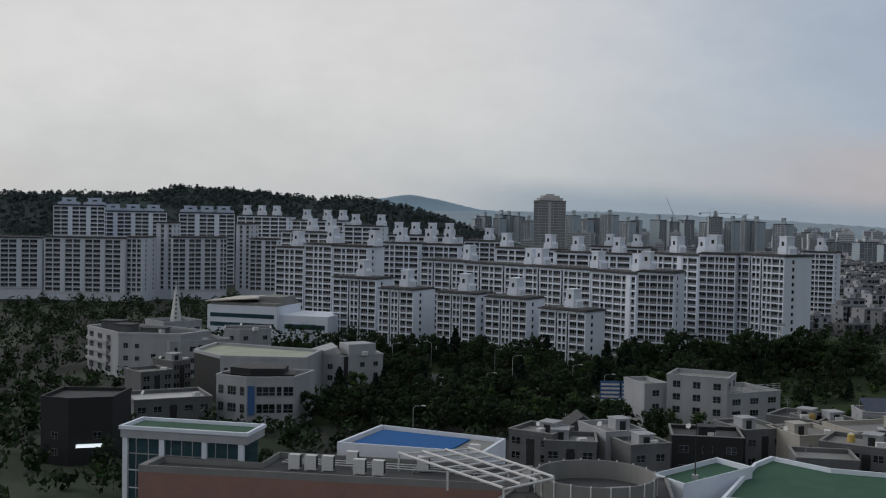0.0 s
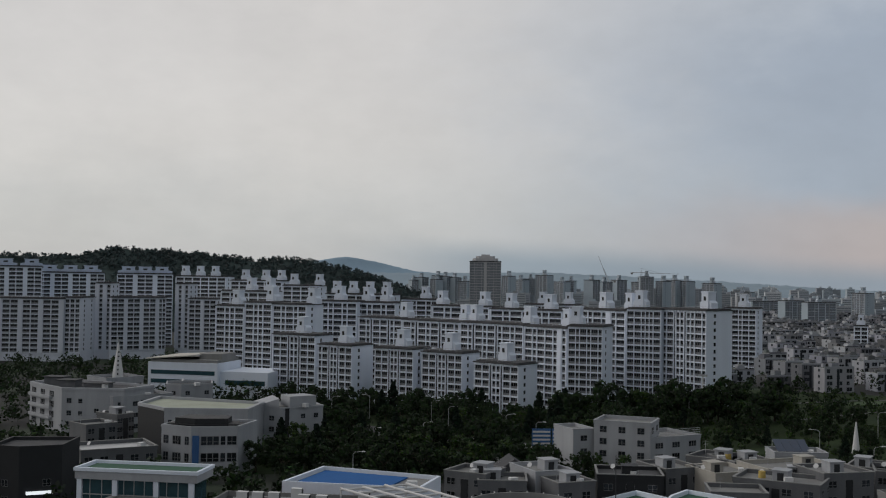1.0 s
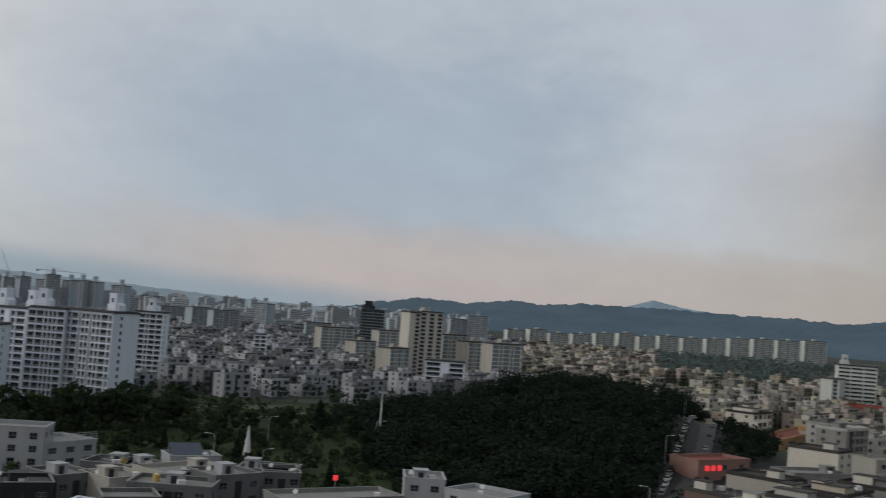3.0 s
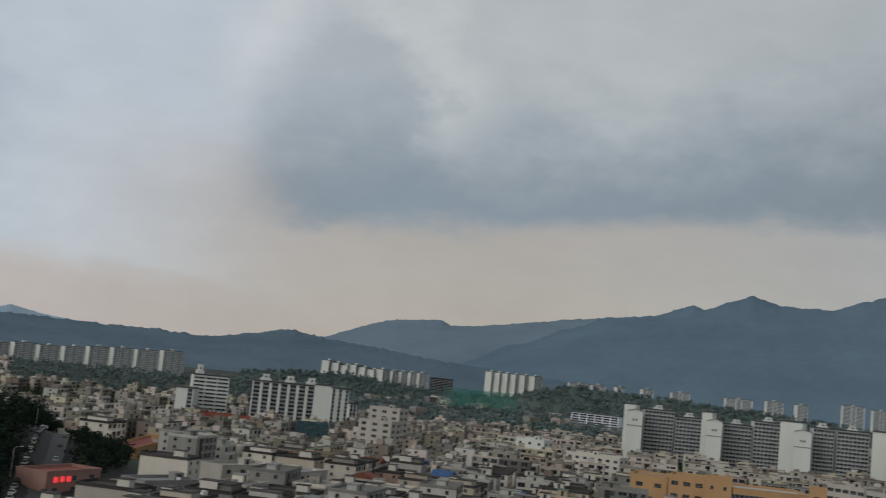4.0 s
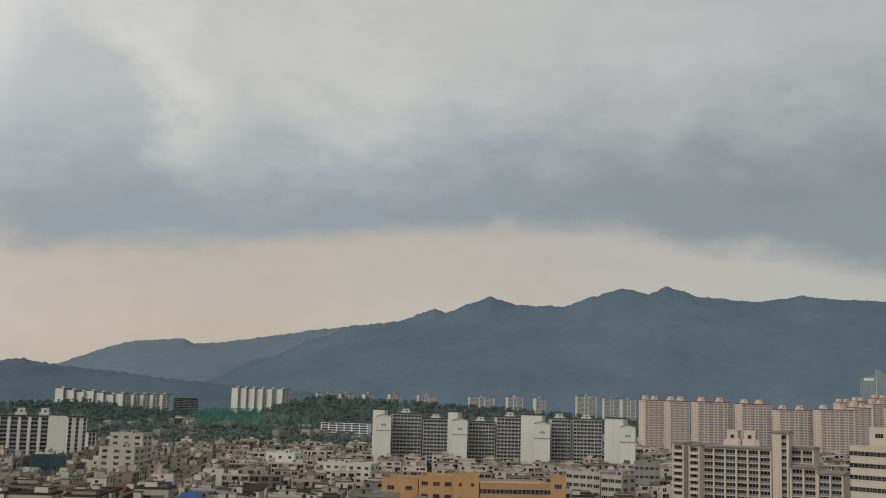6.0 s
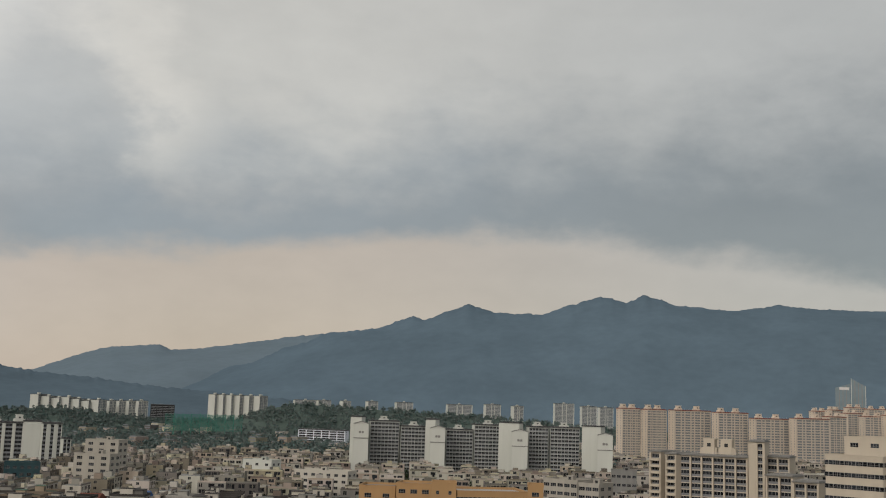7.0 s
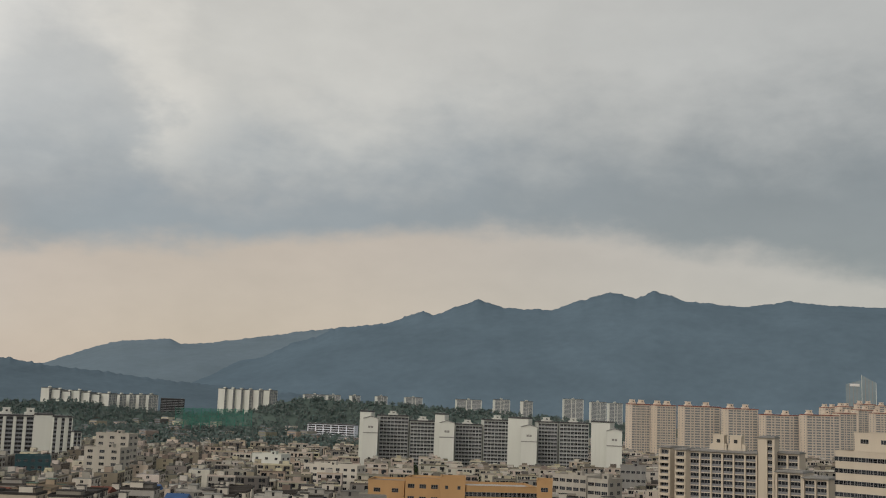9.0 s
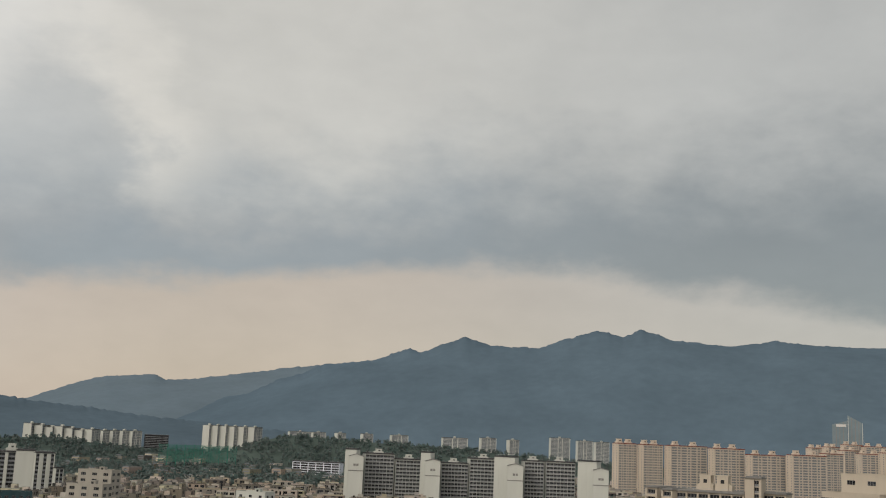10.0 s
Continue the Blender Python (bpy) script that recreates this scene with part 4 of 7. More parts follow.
apartment((305.7, 760.9), (328.6, 767.6), 13, 31.9, 'wnwnw', single=False, wall='stone', grid='mint', glass='farglass', towers=(0.5,), tower_size=(5,4,3), cornice=False, label='pale stone-grey apartment block with light bays', group='sand blocks')
apartment((315.9, 735.0), (336.7, 742.2), 13, 28.5, 'wnwnw', single=False, wall='stone', grid='mint', glass='farglass', towers=(0.5,), tower_size=(5,4,3), cornice=False, label='pale stone-grey apartment block with light bays', group='sand blocks')
apartment((315.1, 691.6), (340.0, 696.4), 13, 29.7, 'wnwnw', single=False, wall='stone', grid='mint', glass='farglass', towers=(0.5,), tower_size=(5,4,3), cornice=False, label='pale stone-grey apartment block with light bays', group='sand blocks')
apartment((314.1, 1054.2), (337.0, 1062.9), 13, 16.6, 'wnwnw', single=False, wall='stone', grid='mint', glass='farglass', towers=(0.5,), tower_size=(5,4,3), cornice=False, label='pale stone-grey apartment block with light bays', group='sand blocks')
apartment((230.4, 597.1), (251.7, 588.4), 14, 21.1, 'wpw', single=False, wall='white', grid='white', towers=(), cornice=False, label='white office building with an open portal front')
apartment((168.9, 782.0), (177.9, 780.0), 12, 23.0, 'nn', single=False, towers=(0.5,), cornice=False, label='slim white tower among low houses')
# long rows of far apartment blocks
apartment((746.5, 1582.8), (781.5, 1582.6), 14, 24.6, 'wnwnwn', single=False, wall='mint', grid='mint', glass='farglass', towers=(0.5,), tower_size=(5, 5, 3), cornice=False, group='far rows', label='far pale apartment block in a long row')
apartment((777.9, 1567.6), (809.7, 1568.3), 14, 28.1, 'wnwnwn', single=False, wall='mint', grid='mint', glass='farglass', towers=(0.5,), tower_size=(5, 5, 3), cornice=False, group='far rows', label='far pale apartment block in a long row')
apartment((806.4, 1553.2), (842.2, 1551.1), 14, 24.2, 'wnwnwn', single=False, wall='mint', grid='mint', glass='farglass', towers=(0.5,), tower_size=(5, 5, 3), cornice=False, group='far rows', label='far pale apartment block in a long row')
apartment((838.1, 1536.2), (873.9, 1533.5), 14, 26.0, 'wnwnwn', single=False, wall='mint', grid='mint', glass='farglass', towers=(0.5,), tower_size=(5, 5, 3), cornice=False, group='far rows', label='far pale apartment block in a long row')
apartment((869.4, 1518.8), (905.1, 1515.3), 14, 29.4, 'wnwnwn', single=False, wall='mint', grid='mint', glass='farglass', towers=(0.5,), tower_size=(5, 5, 3), cornice=False, group='far rows', label='far pale apartment block in a long row')
apartment((900.3, 1500.6), (932.0, 1498.8), 14, 32.1, 'wnwnwn', single=False, wall='mint', grid='mint', glass='farglass', towers=(0.5,), tower_size=(5, 5, 3), cornice=False, group='far rows', label='far pale apartment block in a long row')
apartment((927.4, 1484.1), (959.0, 1481.7), 14, 29.5, 'wnwnwn', single=False, wall='mint', grid='mint', glass='farglass', towers=(0.5,), tower_size=(5, 5, 3), cornice=False, group='far rows', label='far pale apartment block in a long row')
apartment((953.7, 1467.3), (988.9, 1462.0), 14, 33.0, 'wnwnwn', single=False, wall='mint', grid='mint', glass='farglass', towers=(0.5,), tower_size=(5, 5, 3), cornice=False, group='far rows', label='far pale apartment block in a long row')
apartment((983.5, 1447.5), (1018.5, 1441.5), 14, 32.5, 'wnwnwn', single=False, wall='mint', grid='mint', glass='farglass', towers=(0.5,), tower_size=(5, 5, 3), cornice=False, group='far rows', label='far pale apartment block in a long row')
apartment((1012.7, 1427.2), (1047.4, 1420.6), 14, 34.1, 'wnwnwn', single=False, wall='mint', grid='mint', glass='farglass', towers=(0.5,), tower_size=(5, 5, 3), cornice=False, group='far rows', label='far pale apartment block in a long row')
apartment((1041.2, 1406.5), (1075.6, 1399.4), 14, 37.6, 'wnwnwn', single=False, wall='mint', grid='mint', glass='farglass', towers=(0.5,), tower_size=(5, 5, 3), cornice=False, group='far rows', label='far pale apartment block in a long row')
apartment((1069.2, 1385.4), (1103.3, 1377.6), 14, 39.5, 'wnwnwn', single=False, wall='mint', grid='mint', glass='farglass', towers=(0.5,), tower_size=(5, 5, 3), cornice=False, group='far rows', label='far pale apartment block in a long row')
apartment((1096.7, 1363.7), (1133.8, 1352.6), 14, 40.0, 'wnwnwn', single=False, wall='mint', grid='mint', glass='farglass', towers=(0.5,), tower_size=(5, 5, 3), cornice=False, group='far rows', label='far pale apartment block in a long row')
apartment((1126.8, 1339.0), (1160.8, 1329.6), 14, 42.4, 'wnwnwn', single=False, wall='mint', grid='mint', glass='farglass', towers=(0.5,), tower_size=(5, 5, 3), cornice=False, group='far rows', label='far pale apartment block in a long row')
apartment((1207.7, 1594.2), (1227.9, 1591.3), 14, 30.9, 'wnwnw', single=False, wall='mint', grid='mint', glass='farglass', towers=(0.5,), tower_size=(5, 5, 3), cornice=False, group='far rows', label='far pale apartment block in a long row')
apartment((1223.2, 1582.3), (1245.6, 1577.5), 14, 32.1, 'wnwnw', single=False, wall='mint', grid='mint', glass='farglass', towers=(0.5,), tower_size=(5, 5, 3), cornice=False, group='far rows', label='far pale apartment block in a long row')
apartment((1240.9, 1568.5), (1264.8, 1562.1), 14, 32.5, 'wnwnw', single=False, wall='mint', grid='mint', glass='farglass', towers=(0.5,), tower_size=(5, 5, 3), cornice=False, group='far rows', label='far pale apartment block in a long row')
apartment((1259.9, 1553.2), (1283.2, 1547.1), 14, 34.0, 'wnwnw', single=False, wall='mint', grid='mint', glass='farglass', towers=(0.5,), tower_size=(5, 5, 3), cornice=False, group='far rows', label='far pale apartment block in a long row')
apartment((1278.3, 1538.1), (1301.7, 1531.6), 14, 34.5, 'wnwnw', single=False, wall='mint', grid='mint', glass='farglass', towers=(0.5,), tower_size=(5, 5, 3), cornice=False, group='far rows', label='far pale apartment block in a long row')
apartment((1296.7, 1522.7), (1320.1, 1515.7), 14, 35.0, 'wnwnw', single=False, wall='mint', grid='mint', glass='farglass', towers=(0.5,), tower_size=(5, 5, 3), cornice=False, group='far rows', label='far pale apartment block in a long row')
apartment((1495.8, 1327.7), (1528.2, 1336.2), 14, 52.8, 'wnwn', single=False, wall='mint', grid='mint', glass='farglass', towers=(0.5,), tower_size=(5, 5, 3), cornice=False, group='far rows', label='far pale apartment block in a long row')
apartment((1507.2, 1314.7), (1539.1, 1323.7), 14, 50.3, 'wnwn', single=False, wall='mint', grid='mint', glass='farglass', towers=(0.5,), tower_size=(5, 5, 3), cornice=False, group='far rows', label='far pale apartment block in a long row')
apartment((1517.9, 1302.3), (1549.9, 1311.1), 14, 47.7, 'wnwn', single=False, wall='mint', grid='mint', glass='farglass', towers=(0.5,), tower_size=(5, 5, 3), cornice=False, group='far rows', label='far pale apartment block in a long row')
apartment((1528.1, 1290.3), (1560.2, 1298.7), 14, 49.7, 'wnwn', single=False, wall='mint', grid='mint', glass='farglass', towers=(0.5,), tower_size=(5, 5, 3), cornice=False, group='far rows', label='far pale apartment block in a long row')
apartment((1538.7, 1277.7), (1570.8, 1285.8), 14, 47.2, 'wnwn', single=False, wall='mint', grid='mint', glass='farglass', towers=(0.5,), tower_size=(5, 5, 3), cornice=False, group='far rows', label='far pale apartment block in a long row')
apartment((1549.1, 1265.0), (1581.4, 1272.9), 14, 44.6, 'wnwn', single=False, wall='mint', grid='mint', glass='farglass', towers=(0.5,), tower_size=(5, 5, 3), cornice=False, group='far rows', label='far pale apartment block in a long row')
apartment((1559.2, 1252.6), (1591.5, 1260.2), 14, 46.6, 'wnwn', single=False, wall='mint', grid='mint', glass='farglass', towers=(0.5,), tower_size=(5, 5, 3), cornice=False, group='far rows', label='far pale apartment block in a long row')
apartment((1609.9, 1269.1), (1626.7, 1263.9), 14, 45.4, 'wnwn', single=False, wall='mint', grid='mint', glass='farglass', towers=(0.5,), tower_size=(5, 5, 3), cornice=False, group='far rows', label='far pale apartment block in a long row')
apartment((1620.1, 1256.0), (1636.9, 1250.7), 14, 45.8, 'wnwn', single=False, wall='mint', grid='mint', glass='farglass', towers=(0.5,), tower_size=(5, 5, 3), cornice=False, group='far rows', label='far pale apartment block in a long row')
apartment((1630.3, 1242.9), (1647.0, 1237.3), 14, 46.2, 'wnwn', single=False, wall='mint', grid='mint', glass='farglass', towers=(0.5,), tower_size=(5, 5, 3), cornice=False, group='far rows', label='far pale apartment block in a long row')
apartment((1640.3, 1229.5), (1658.3, 1222.2), 14, 46.7, 'wnwn', single=False, wall='mint', grid='mint', glass='farglass', towers=(0.5,), tower_size=(5, 5, 3), cornice=False, group='far rows', label='far pale apartment block in a long row')
apartment((1572.5, 1153.2), (1595.7, 1120.8), 20, 41.8, 'wwww', single=False, wall='darkwall', grid='darkwall', towers=(), cornice=False, label='dark long building beside far towers', group='far rows')
apartment((1800.2, 1175.5), (1824.2, 1175.2), 14, 63.4, 'wnwn', single=False, wall='mint', grid='mint', glass='farglass', towers=(0.5,), tower_size=(5, 5, 3), cornice=False, group='far rows', label='far pale apartment block in a long row')
apartment((1808.6, 1162.5), (1832.7, 1162.0), 14, 63.2, 'wnwn', single=False, wall='mint', grid='mint', glass='farglass', towers=(0.5,), tower_size=(5, 5, 3), cornice=False, group='far rows', label='far pale apartment block in a long row')
apartment((1817.0, 1149.4), (1841.0, 1148.7), 14, 63.0, 'wnwn', single=False, wall='mint', grid='mint', glass='farglass', towers=(0.5,), tower_size=(5, 5, 3), cornice=False, group='far rows', label='far pale apartment block in a long row')
apartment((1825.2, 1136.2), (1850.4, 1133.5), 14, 62.8, 'wnwn', single=False, wall='mint', grid='mint', glass='farglass', towers=(0.5,), tower_size=(5, 5, 3), cornice=False, group='far rows', label='far pale apartment block in a long row')
apartment((1834.5, 1121.1), (1860.8, 1116.3), 14, 62.9, 'wnwn', single=False, wall='mint', grid='mint', glass='farglass', towers=(0.5,), tower_size=(5, 5, 3), cornice=False, group='far rows', label='far pale apartment block in a long row')
apartment((1844.8, 1104.1), (1870.0, 1101.0), 14, 63.0, 'wnwn', single=False, wall='mint', grid='mint', glass='farglass', towers=(0.5,), tower_size=(5, 5, 3), cornice=False, group='far rows', label='far pale apartment block in a long row')
apartment((2143.4, 834.1), (2171.4, 788.1), 14, 59.6, 'wnw', single=False, wall='mint', grid='mint', glass='farglass', towers=(0.5,), tower_size=(5, 5, 3), cornice=False, group='far rows', label='far pale apartment block in a long row')
apartment((2171.1, 759.2), (2190.8, 732.5), 14, 62.1, 'wnw', single=False, wall='mint', grid='mint', glass='farglass', towers=(0.5,), tower_size=(5, 5, 3), cornice=False, group='far rows', label='far pale apartment block in a long row')
apartment((2189.7, 703.6), (2205.3, 687.7), 14, 60.4, 'wnw', single=False, wall='mint', grid='mint', glass='farglass', towers=(0.5,), tower_size=(5, 5, 3), cornice=False, group='far rows', label='far pale apartment block in a long row')
apartment((2209.1, 1170.4), (2231.4, 1149.3), 14, 59.7, 'wnw', single=False, wall='mint', grid='mint', glass='farglass', towers=(0.5,), tower_size=(5, 5, 3), cornice=False, group='far rows', label='far pale apartment block in a long row')
apartment((2234.0, 1122.1), (2251.5, 1109.5), 14, 60.2, 'wnw', single=False, wall='mint', grid='mint', glass='farglass', towers=(0.5,), tower_size=(5, 5, 3), cornice=False, group='far rows', label='far pale apartment block in a long row')
apartment((2259.1, 1070.7), (2277.9, 1054.2), 14, 61.0, 'wnw', single=False, wall='mint', grid='mint', glass='farglass', towers=(0.5,), tower_size=(5, 5, 3), cornice=False, group='far rows', label='far pale apartment block in a long row')
apartment((2325.3, 594.2), (2342.8, 565.0), 14, 64.9, 'wnw', single=False, wall='mint', grid='mint', glass='farglass', towers=(0.5,), tower_size=(5, 5, 3), cornice=False, group='far rows', label='far pale apartment block in a long row')
apartment((2406.4, 677.5), (2427.7, 637.5), 14, 69.8, 'wnw', single=False, wall='mint', grid='mint', glass='farglass', towers=(0.5,), tower_size=(5, 5, 3), cornice=False, group='far rows', label='far pale apartment block in a long row')
apartment((2237.2, 533.6), (2253.2, 509.0), 14, 63.3, 'wnw', single=False, wall='mint', grid='mint', glass='farglass', towers=(0.5,), tower_size=(5, 5, 3), cornice=False, group='far rows', label='far pale apartment block in a long row')
apartment((2183.8, 1216.9), (2216.7, 1177.4), 14, 59.4, 'wnw', single=False, wall='mint', grid='mint', glass='farglass', towers=(0.5,), tower_size=(5, 5, 3), cornice=False, group='far rows', label='far pale apartment block in a long row')
apartment((2285.7, 1012.8), (2310.1, 981.6), 14, 61.0, 'wnw', single=False, wall='mint', grid='mint', glass='farglass', towers=(0.5,), tower_size=(5, 5, 3), cornice=False, group='far rows', label='far pale apartment block in a long row')
apartment((1182.5, 651.4), (1190.7, 592.5), 14, 21.4, 'wwwwww', single=False, towers=(), cornice=False, label='low white institute building among trees')
# white slab and its neighbour
apartment((562.9, 568.5), (595.4, 538.9), 13, 33.2, 'vpvpvpvpvpvpv', ends='L', proud=0.9, towers=(0.2, 0.6, 0.95), tower_size=(6, 6, 5), single=False, wall='mint', grid='mint', cornice=False, group='white slabs', label='white slab apartment block with dark balcony strips', win_h=2.45, band='balustrade')
apartment((592.4, 536.2), (600.3, 527.3), 14, 34.5, 'pp', ends='', towers=(), single=False, wall='mint', grid='mint', cornice=False, group='white slabs', label='white slab apartment block with dark balcony strips', win_h=2.45, band='balustrade')
apartment((599.1, 525.6), (610.2, 518.9), 13, 33.3, 'npnpn', ends='', towers=(), single=False, wall='mint', grid='mint', cornice=False, group='white slabs', label='white slab apartment block with dark balcony strips', win_h=2.45, band='balustrade')
apartment((609.4, 516.7), (615.9, 515.3), 13, 23.4, 'nn', ends='', towers=(), single=False, wall='mint', grid='mint', cornice=False, group='white slabs', label='white slab apartment block with dark balcony strips', win_h=2.45, band='balustrade')
apartment((543.8, 627.0), (550.5, 615.8), 14, 22.4, 'ppn', ends='', towers=(), single=False, wall='mint', grid='mint', cornice=False, group='white slabs', label='white slab apartment block with dark balcony strips', win_h=2.45, band='balustrade')
apartment((557.5, 625.7), (579.5, 610.8), 14, 32.5, 'vvv', ends='', towers=(0.2,), single=False, wall='mint', grid='mint', cornice=False, group='white slabs', label='white slab apartment block with dark balcony strips', win_h=1.5)
# blocks with gabled white ends
apartment((785.6, 369.2), (798.5, 350.3), 14, 40.6, 'nnnnnnnn', single=False, wall='mint', grid='greygrid', band='greygrid', ends='', towers=(0.5,), tower_size=(6, 5, 3.5), cornice=False, group='gable-end blocks', label='grey-white apartment block with dense balcony windows', win_h=2.25, pier=0.2, proud=0.45)
apartment((799.1, 349.0), (811.3, 330.4), 14, 37.1, 'nnnnnnnn', single=False, wall='mint', grid='greygrid', band='greygrid', ends='', towers=(0.5,), tower_size=(6, 5, 3.5), cornice=False, group='gable-end blocks', label='grey-white apartment block with dense balcony windows', win_h=2.25, pier=0.2, proud=0.45)
apartment((803.4, 312.4), (814.4, 294.5), 14, 35.9, 'nnnnnnnn', single=False, wall='mint', grid='greygrid', band='greygrid', ends='', towers=(0.5,), tower_size=(6, 5, 3.5), cornice=False, group='gable-end blocks', label='grey-white apartment block with dense balcony windows', win_h=2.25, pier=0.2, proud=0.45)
apartment((814.8, 293.3), (825.9, 273.3), 14, 40.1, 'nnnnnnnn', single=False, wall='mint', grid='greygrid', band='greygrid', ends='', towers=(0.5,), tower_size=(6, 5, 3.5), cornice=False, group='gable-end blocks', label='grey-white apartment block with dense balcony windows', win_h=2.25, pier=0.2, proud=0.45)
apartment((814.8, 249.1), (821.8, 235.9), 14, 40.2, 'nnnnnn', single=False, wall='mint', grid='greygrid', band='greygrid', ends='', towers=(0.5,), tower_size=(6, 5, 3.5), cornice=False, group='gable-end blocks', label='grey-white apartment block with dense balcony windows', win_h=2.25, pier=0.2, proud=0.45)
apartment((822.3, 234.3), (830.9, 213.8), 14, 40.3, 'nnnnnnnn', single=False, wall='mint', grid='greygrid', band='greygrid', ends='', towers=(0.5,), tower_size=(6, 5, 3.5), cornice=False, group='gable-end blocks', label='grey-white apartment block with dense balcony windows', win_h=2.25, pier=0.2, proud=0.45)
gable_end((762.1, 371.9), (766.9, 361.8), 16, 39.4)
gable_end((780.3, 316.4), (784.4, 306.0), 16, 38.1)
gable_end((791.9, 255.3), (795.4, 244.0), 16, 37.5)
gable_end((802.2, 192.7), (804.7, 181.9), 16, 37.1)
apartment((777.0, 382.3), (779.1, 373.5), 12, 43.3, 'ppp', single=False, wall='mint', grid='mint', ends='', towers=(), cornice=False, group='gable-end blocks', label='blank white wall block beside the gabled ends')
apartment((797.4, 327.4), (798.4, 319.7), 12, 43.2, 'ppp', single=False, wall='mint', grid='mint', ends='', towers=(), cornice=False, group='gable-end blocks', label='blank white wall block beside the gabled ends')
apartment((811.5, 272.3), (812.6, 256.2), 12, 42.6, 'pppp', single=False, wall='mint', grid='mint', ends='', towers=(), cornice=False, group='gable-end blocks', label='blank white wall block beside the gabled ends')
apartment((823.7, 209.8), (823.2, 195.2), 12, 42.0, 'pppp', single=False, wall='mint', grid='mint', ends='', towers=(), cornice=False, group='gable-end blocks', label='blank white wall block beside the gabled ends')
# beige towers
apartment((1221.4, 265.7), (1236.6, 248.5), 14, 58.1, 'wnwnwnw', single=False, wall='beige', grid='beigegrid', glass='farglass', pier=0.6, win_h=1.6, ends='L', end_cols=2, towers=(0.2, 0.7), tower_size=(6, 6, 5), group='beige towers', label='beige apartment tower with dull red roof edge', roof='brick', cornice=False)
apartment((1226.9, 239.0), (1242.6, 220.5), 14, 57.9, 'wnwnwnw', single=False, wall='beige', grid='beigegrid', glass='farglass', pier=0.6, win_h=1.6, ends='L', end_cols=2, towers=(0.2, 0.7), tower_size=(6, 6, 5), group='beige towers', label='beige apartment tower with dull red roof edge', roof='brick', cornice=False)
apartment((1232.2, 210.0), (1260.6, 174.7), 14, 58.0, 'wnwnwnw', single=False, wall='beige', grid='beigegrid', glass='farglass', pier=0.6, win_h=1.6, ends='L', end_cols=2, towers=(0.2, 0.7), tower_size=(6, 6, 5), group='beige towers', label='beige apartment tower with dull red roof edge', roof='brick', cornice=False)
apartment((1239.2, 163.8), (1261.6, 134.4), 14, 57.0, 'wnwnwnw', single=False, wall='beige', grid='beigegrid', glass='farglass', pier=0.6, win_h=1.6, ends='L', end_cols=2, towers=(0.2, 0.7), tower_size=(6, 6, 5), group='beige towers', label='beige apartment tower with dull red roof edge', roof='brick', cornice=False)
apartment((1243.8, 124.8), (1268.0, 91.3), 14, 51.8, 'wnwnwnw', single=False, wall='beige', grid='beigegrid', glass='farglass', pier=0.6, win_h=1.6, ends='L', end_cols=2, towers=(0.2, 0.7), tower_size=(6, 6, 5), group='beige towers', label='beige apartment tower with dull red roof edge', roof='brick', cornice=False)
apartment((1247.3, 82.9), (1269.9, 49.9), 14, 53.3, 'wnwnwnw', single=False, wall='beige', grid='beigegrid', glass='farglass', pier=0.6, win_h=1.6, ends='L', end_cols=2, towers=(0.2, 0.7), tower_size=(6, 6, 5), group='beige towers', label='beige apartment tower with dull red roof edge', roof='brick', cornice=False)
apartment((1398.9, 54.9), (1414.5, 36.3), 14, 56.5, 'wnwnw', single=False, wall='beige', grid='beigegrid', glass='farglass', pier=0.6, win_h=1.6, ends='L', end_cols=2, towers=(0.2, 0.7), tower_size=(6, 6, 5), group='beige towers', label='beige apartment tower with dull red roof edge', roof='brick', cornice=False)
apartment((1499.5, 37.1), (1514.9, 18.5), 14, 61.9, 'wnwnw', single=False, wall='beige', grid='beigegrid', glass='farglass', pier=0.6, win_h=1.6, ends='L', end_cols=2, towers=(0.2, 0.7), tower_size=(6, 6, 5), group='beige towers', label='beige apartment tower with dull red roof edge', roof='brick', cornice=False)
apartment((1449.9, 16.5), (1465.0, -9.3), 14, 58.3, 'wnwnw', single=False, wall='beige', grid='beigegrid', glass='farglass', pier=0.6, win_h=1.6, ends='L', end_cols=2, towers=(0.2, 0.7), tower_size=(6, 6, 5), group='beige towers', label='beige apartment tower with dull red roof edge', roof='brick', cornice=False)
apartment((1450.0, -10.5), (1464.7, -29.8), 14, 60.5, 'wnwnw', single=False, wall='beige', grid='beigegrid', glass='farglass', pier=0.6, win_h=1.6, ends='L', end_cols=2, towers=(0.2, 0.7), tower_size=(6, 6, 5), group='beige towers', label='beige apartment tower with dull red roof edge', roof='brick', cornice=False)
apartment((1698.8, 63.5), (1714.3, 48.5), 14, 67.2, 'wnwnw', single=False, wall='beige', grid='beigegrid', glass='farglass', pier=0.6, win_h=1.6, ends='L', end_cols=2, towers=(0.2, 0.7), tower_size=(6, 6, 5), group='beige towers', label='beige apartment tower with dull red roof edge', roof='brick', cornice=False)
apartment((1697.8, 86.8), (1713.7, 67.2), 14, 64.9, 'wnwnw', single=False, wall='beige', grid='beigegrid', glass='farglass', pier=0.6, win_h=1.6, ends='L', end_cols=2, towers=(0.2, 0.7), tower_size=(6, 6, 5), group='beige towers', label='beige apartment tower with dull red roof edge', roof='brick', cornice=False)
apartment((1749.5, 41.6), (1764.9, 18.2), 14, 72.0, 'wnwnw', single=False, wall='beige', grid='beigegrid', glass='farglass', pier=0.6, win_h=1.6, ends='L', end_cols=2, towers=(0.2, 0.7), tower_size=(6, 6, 5), group='beige towers', label='beige apartment tower with dull red roof edge', roof='brick', cornice=False)
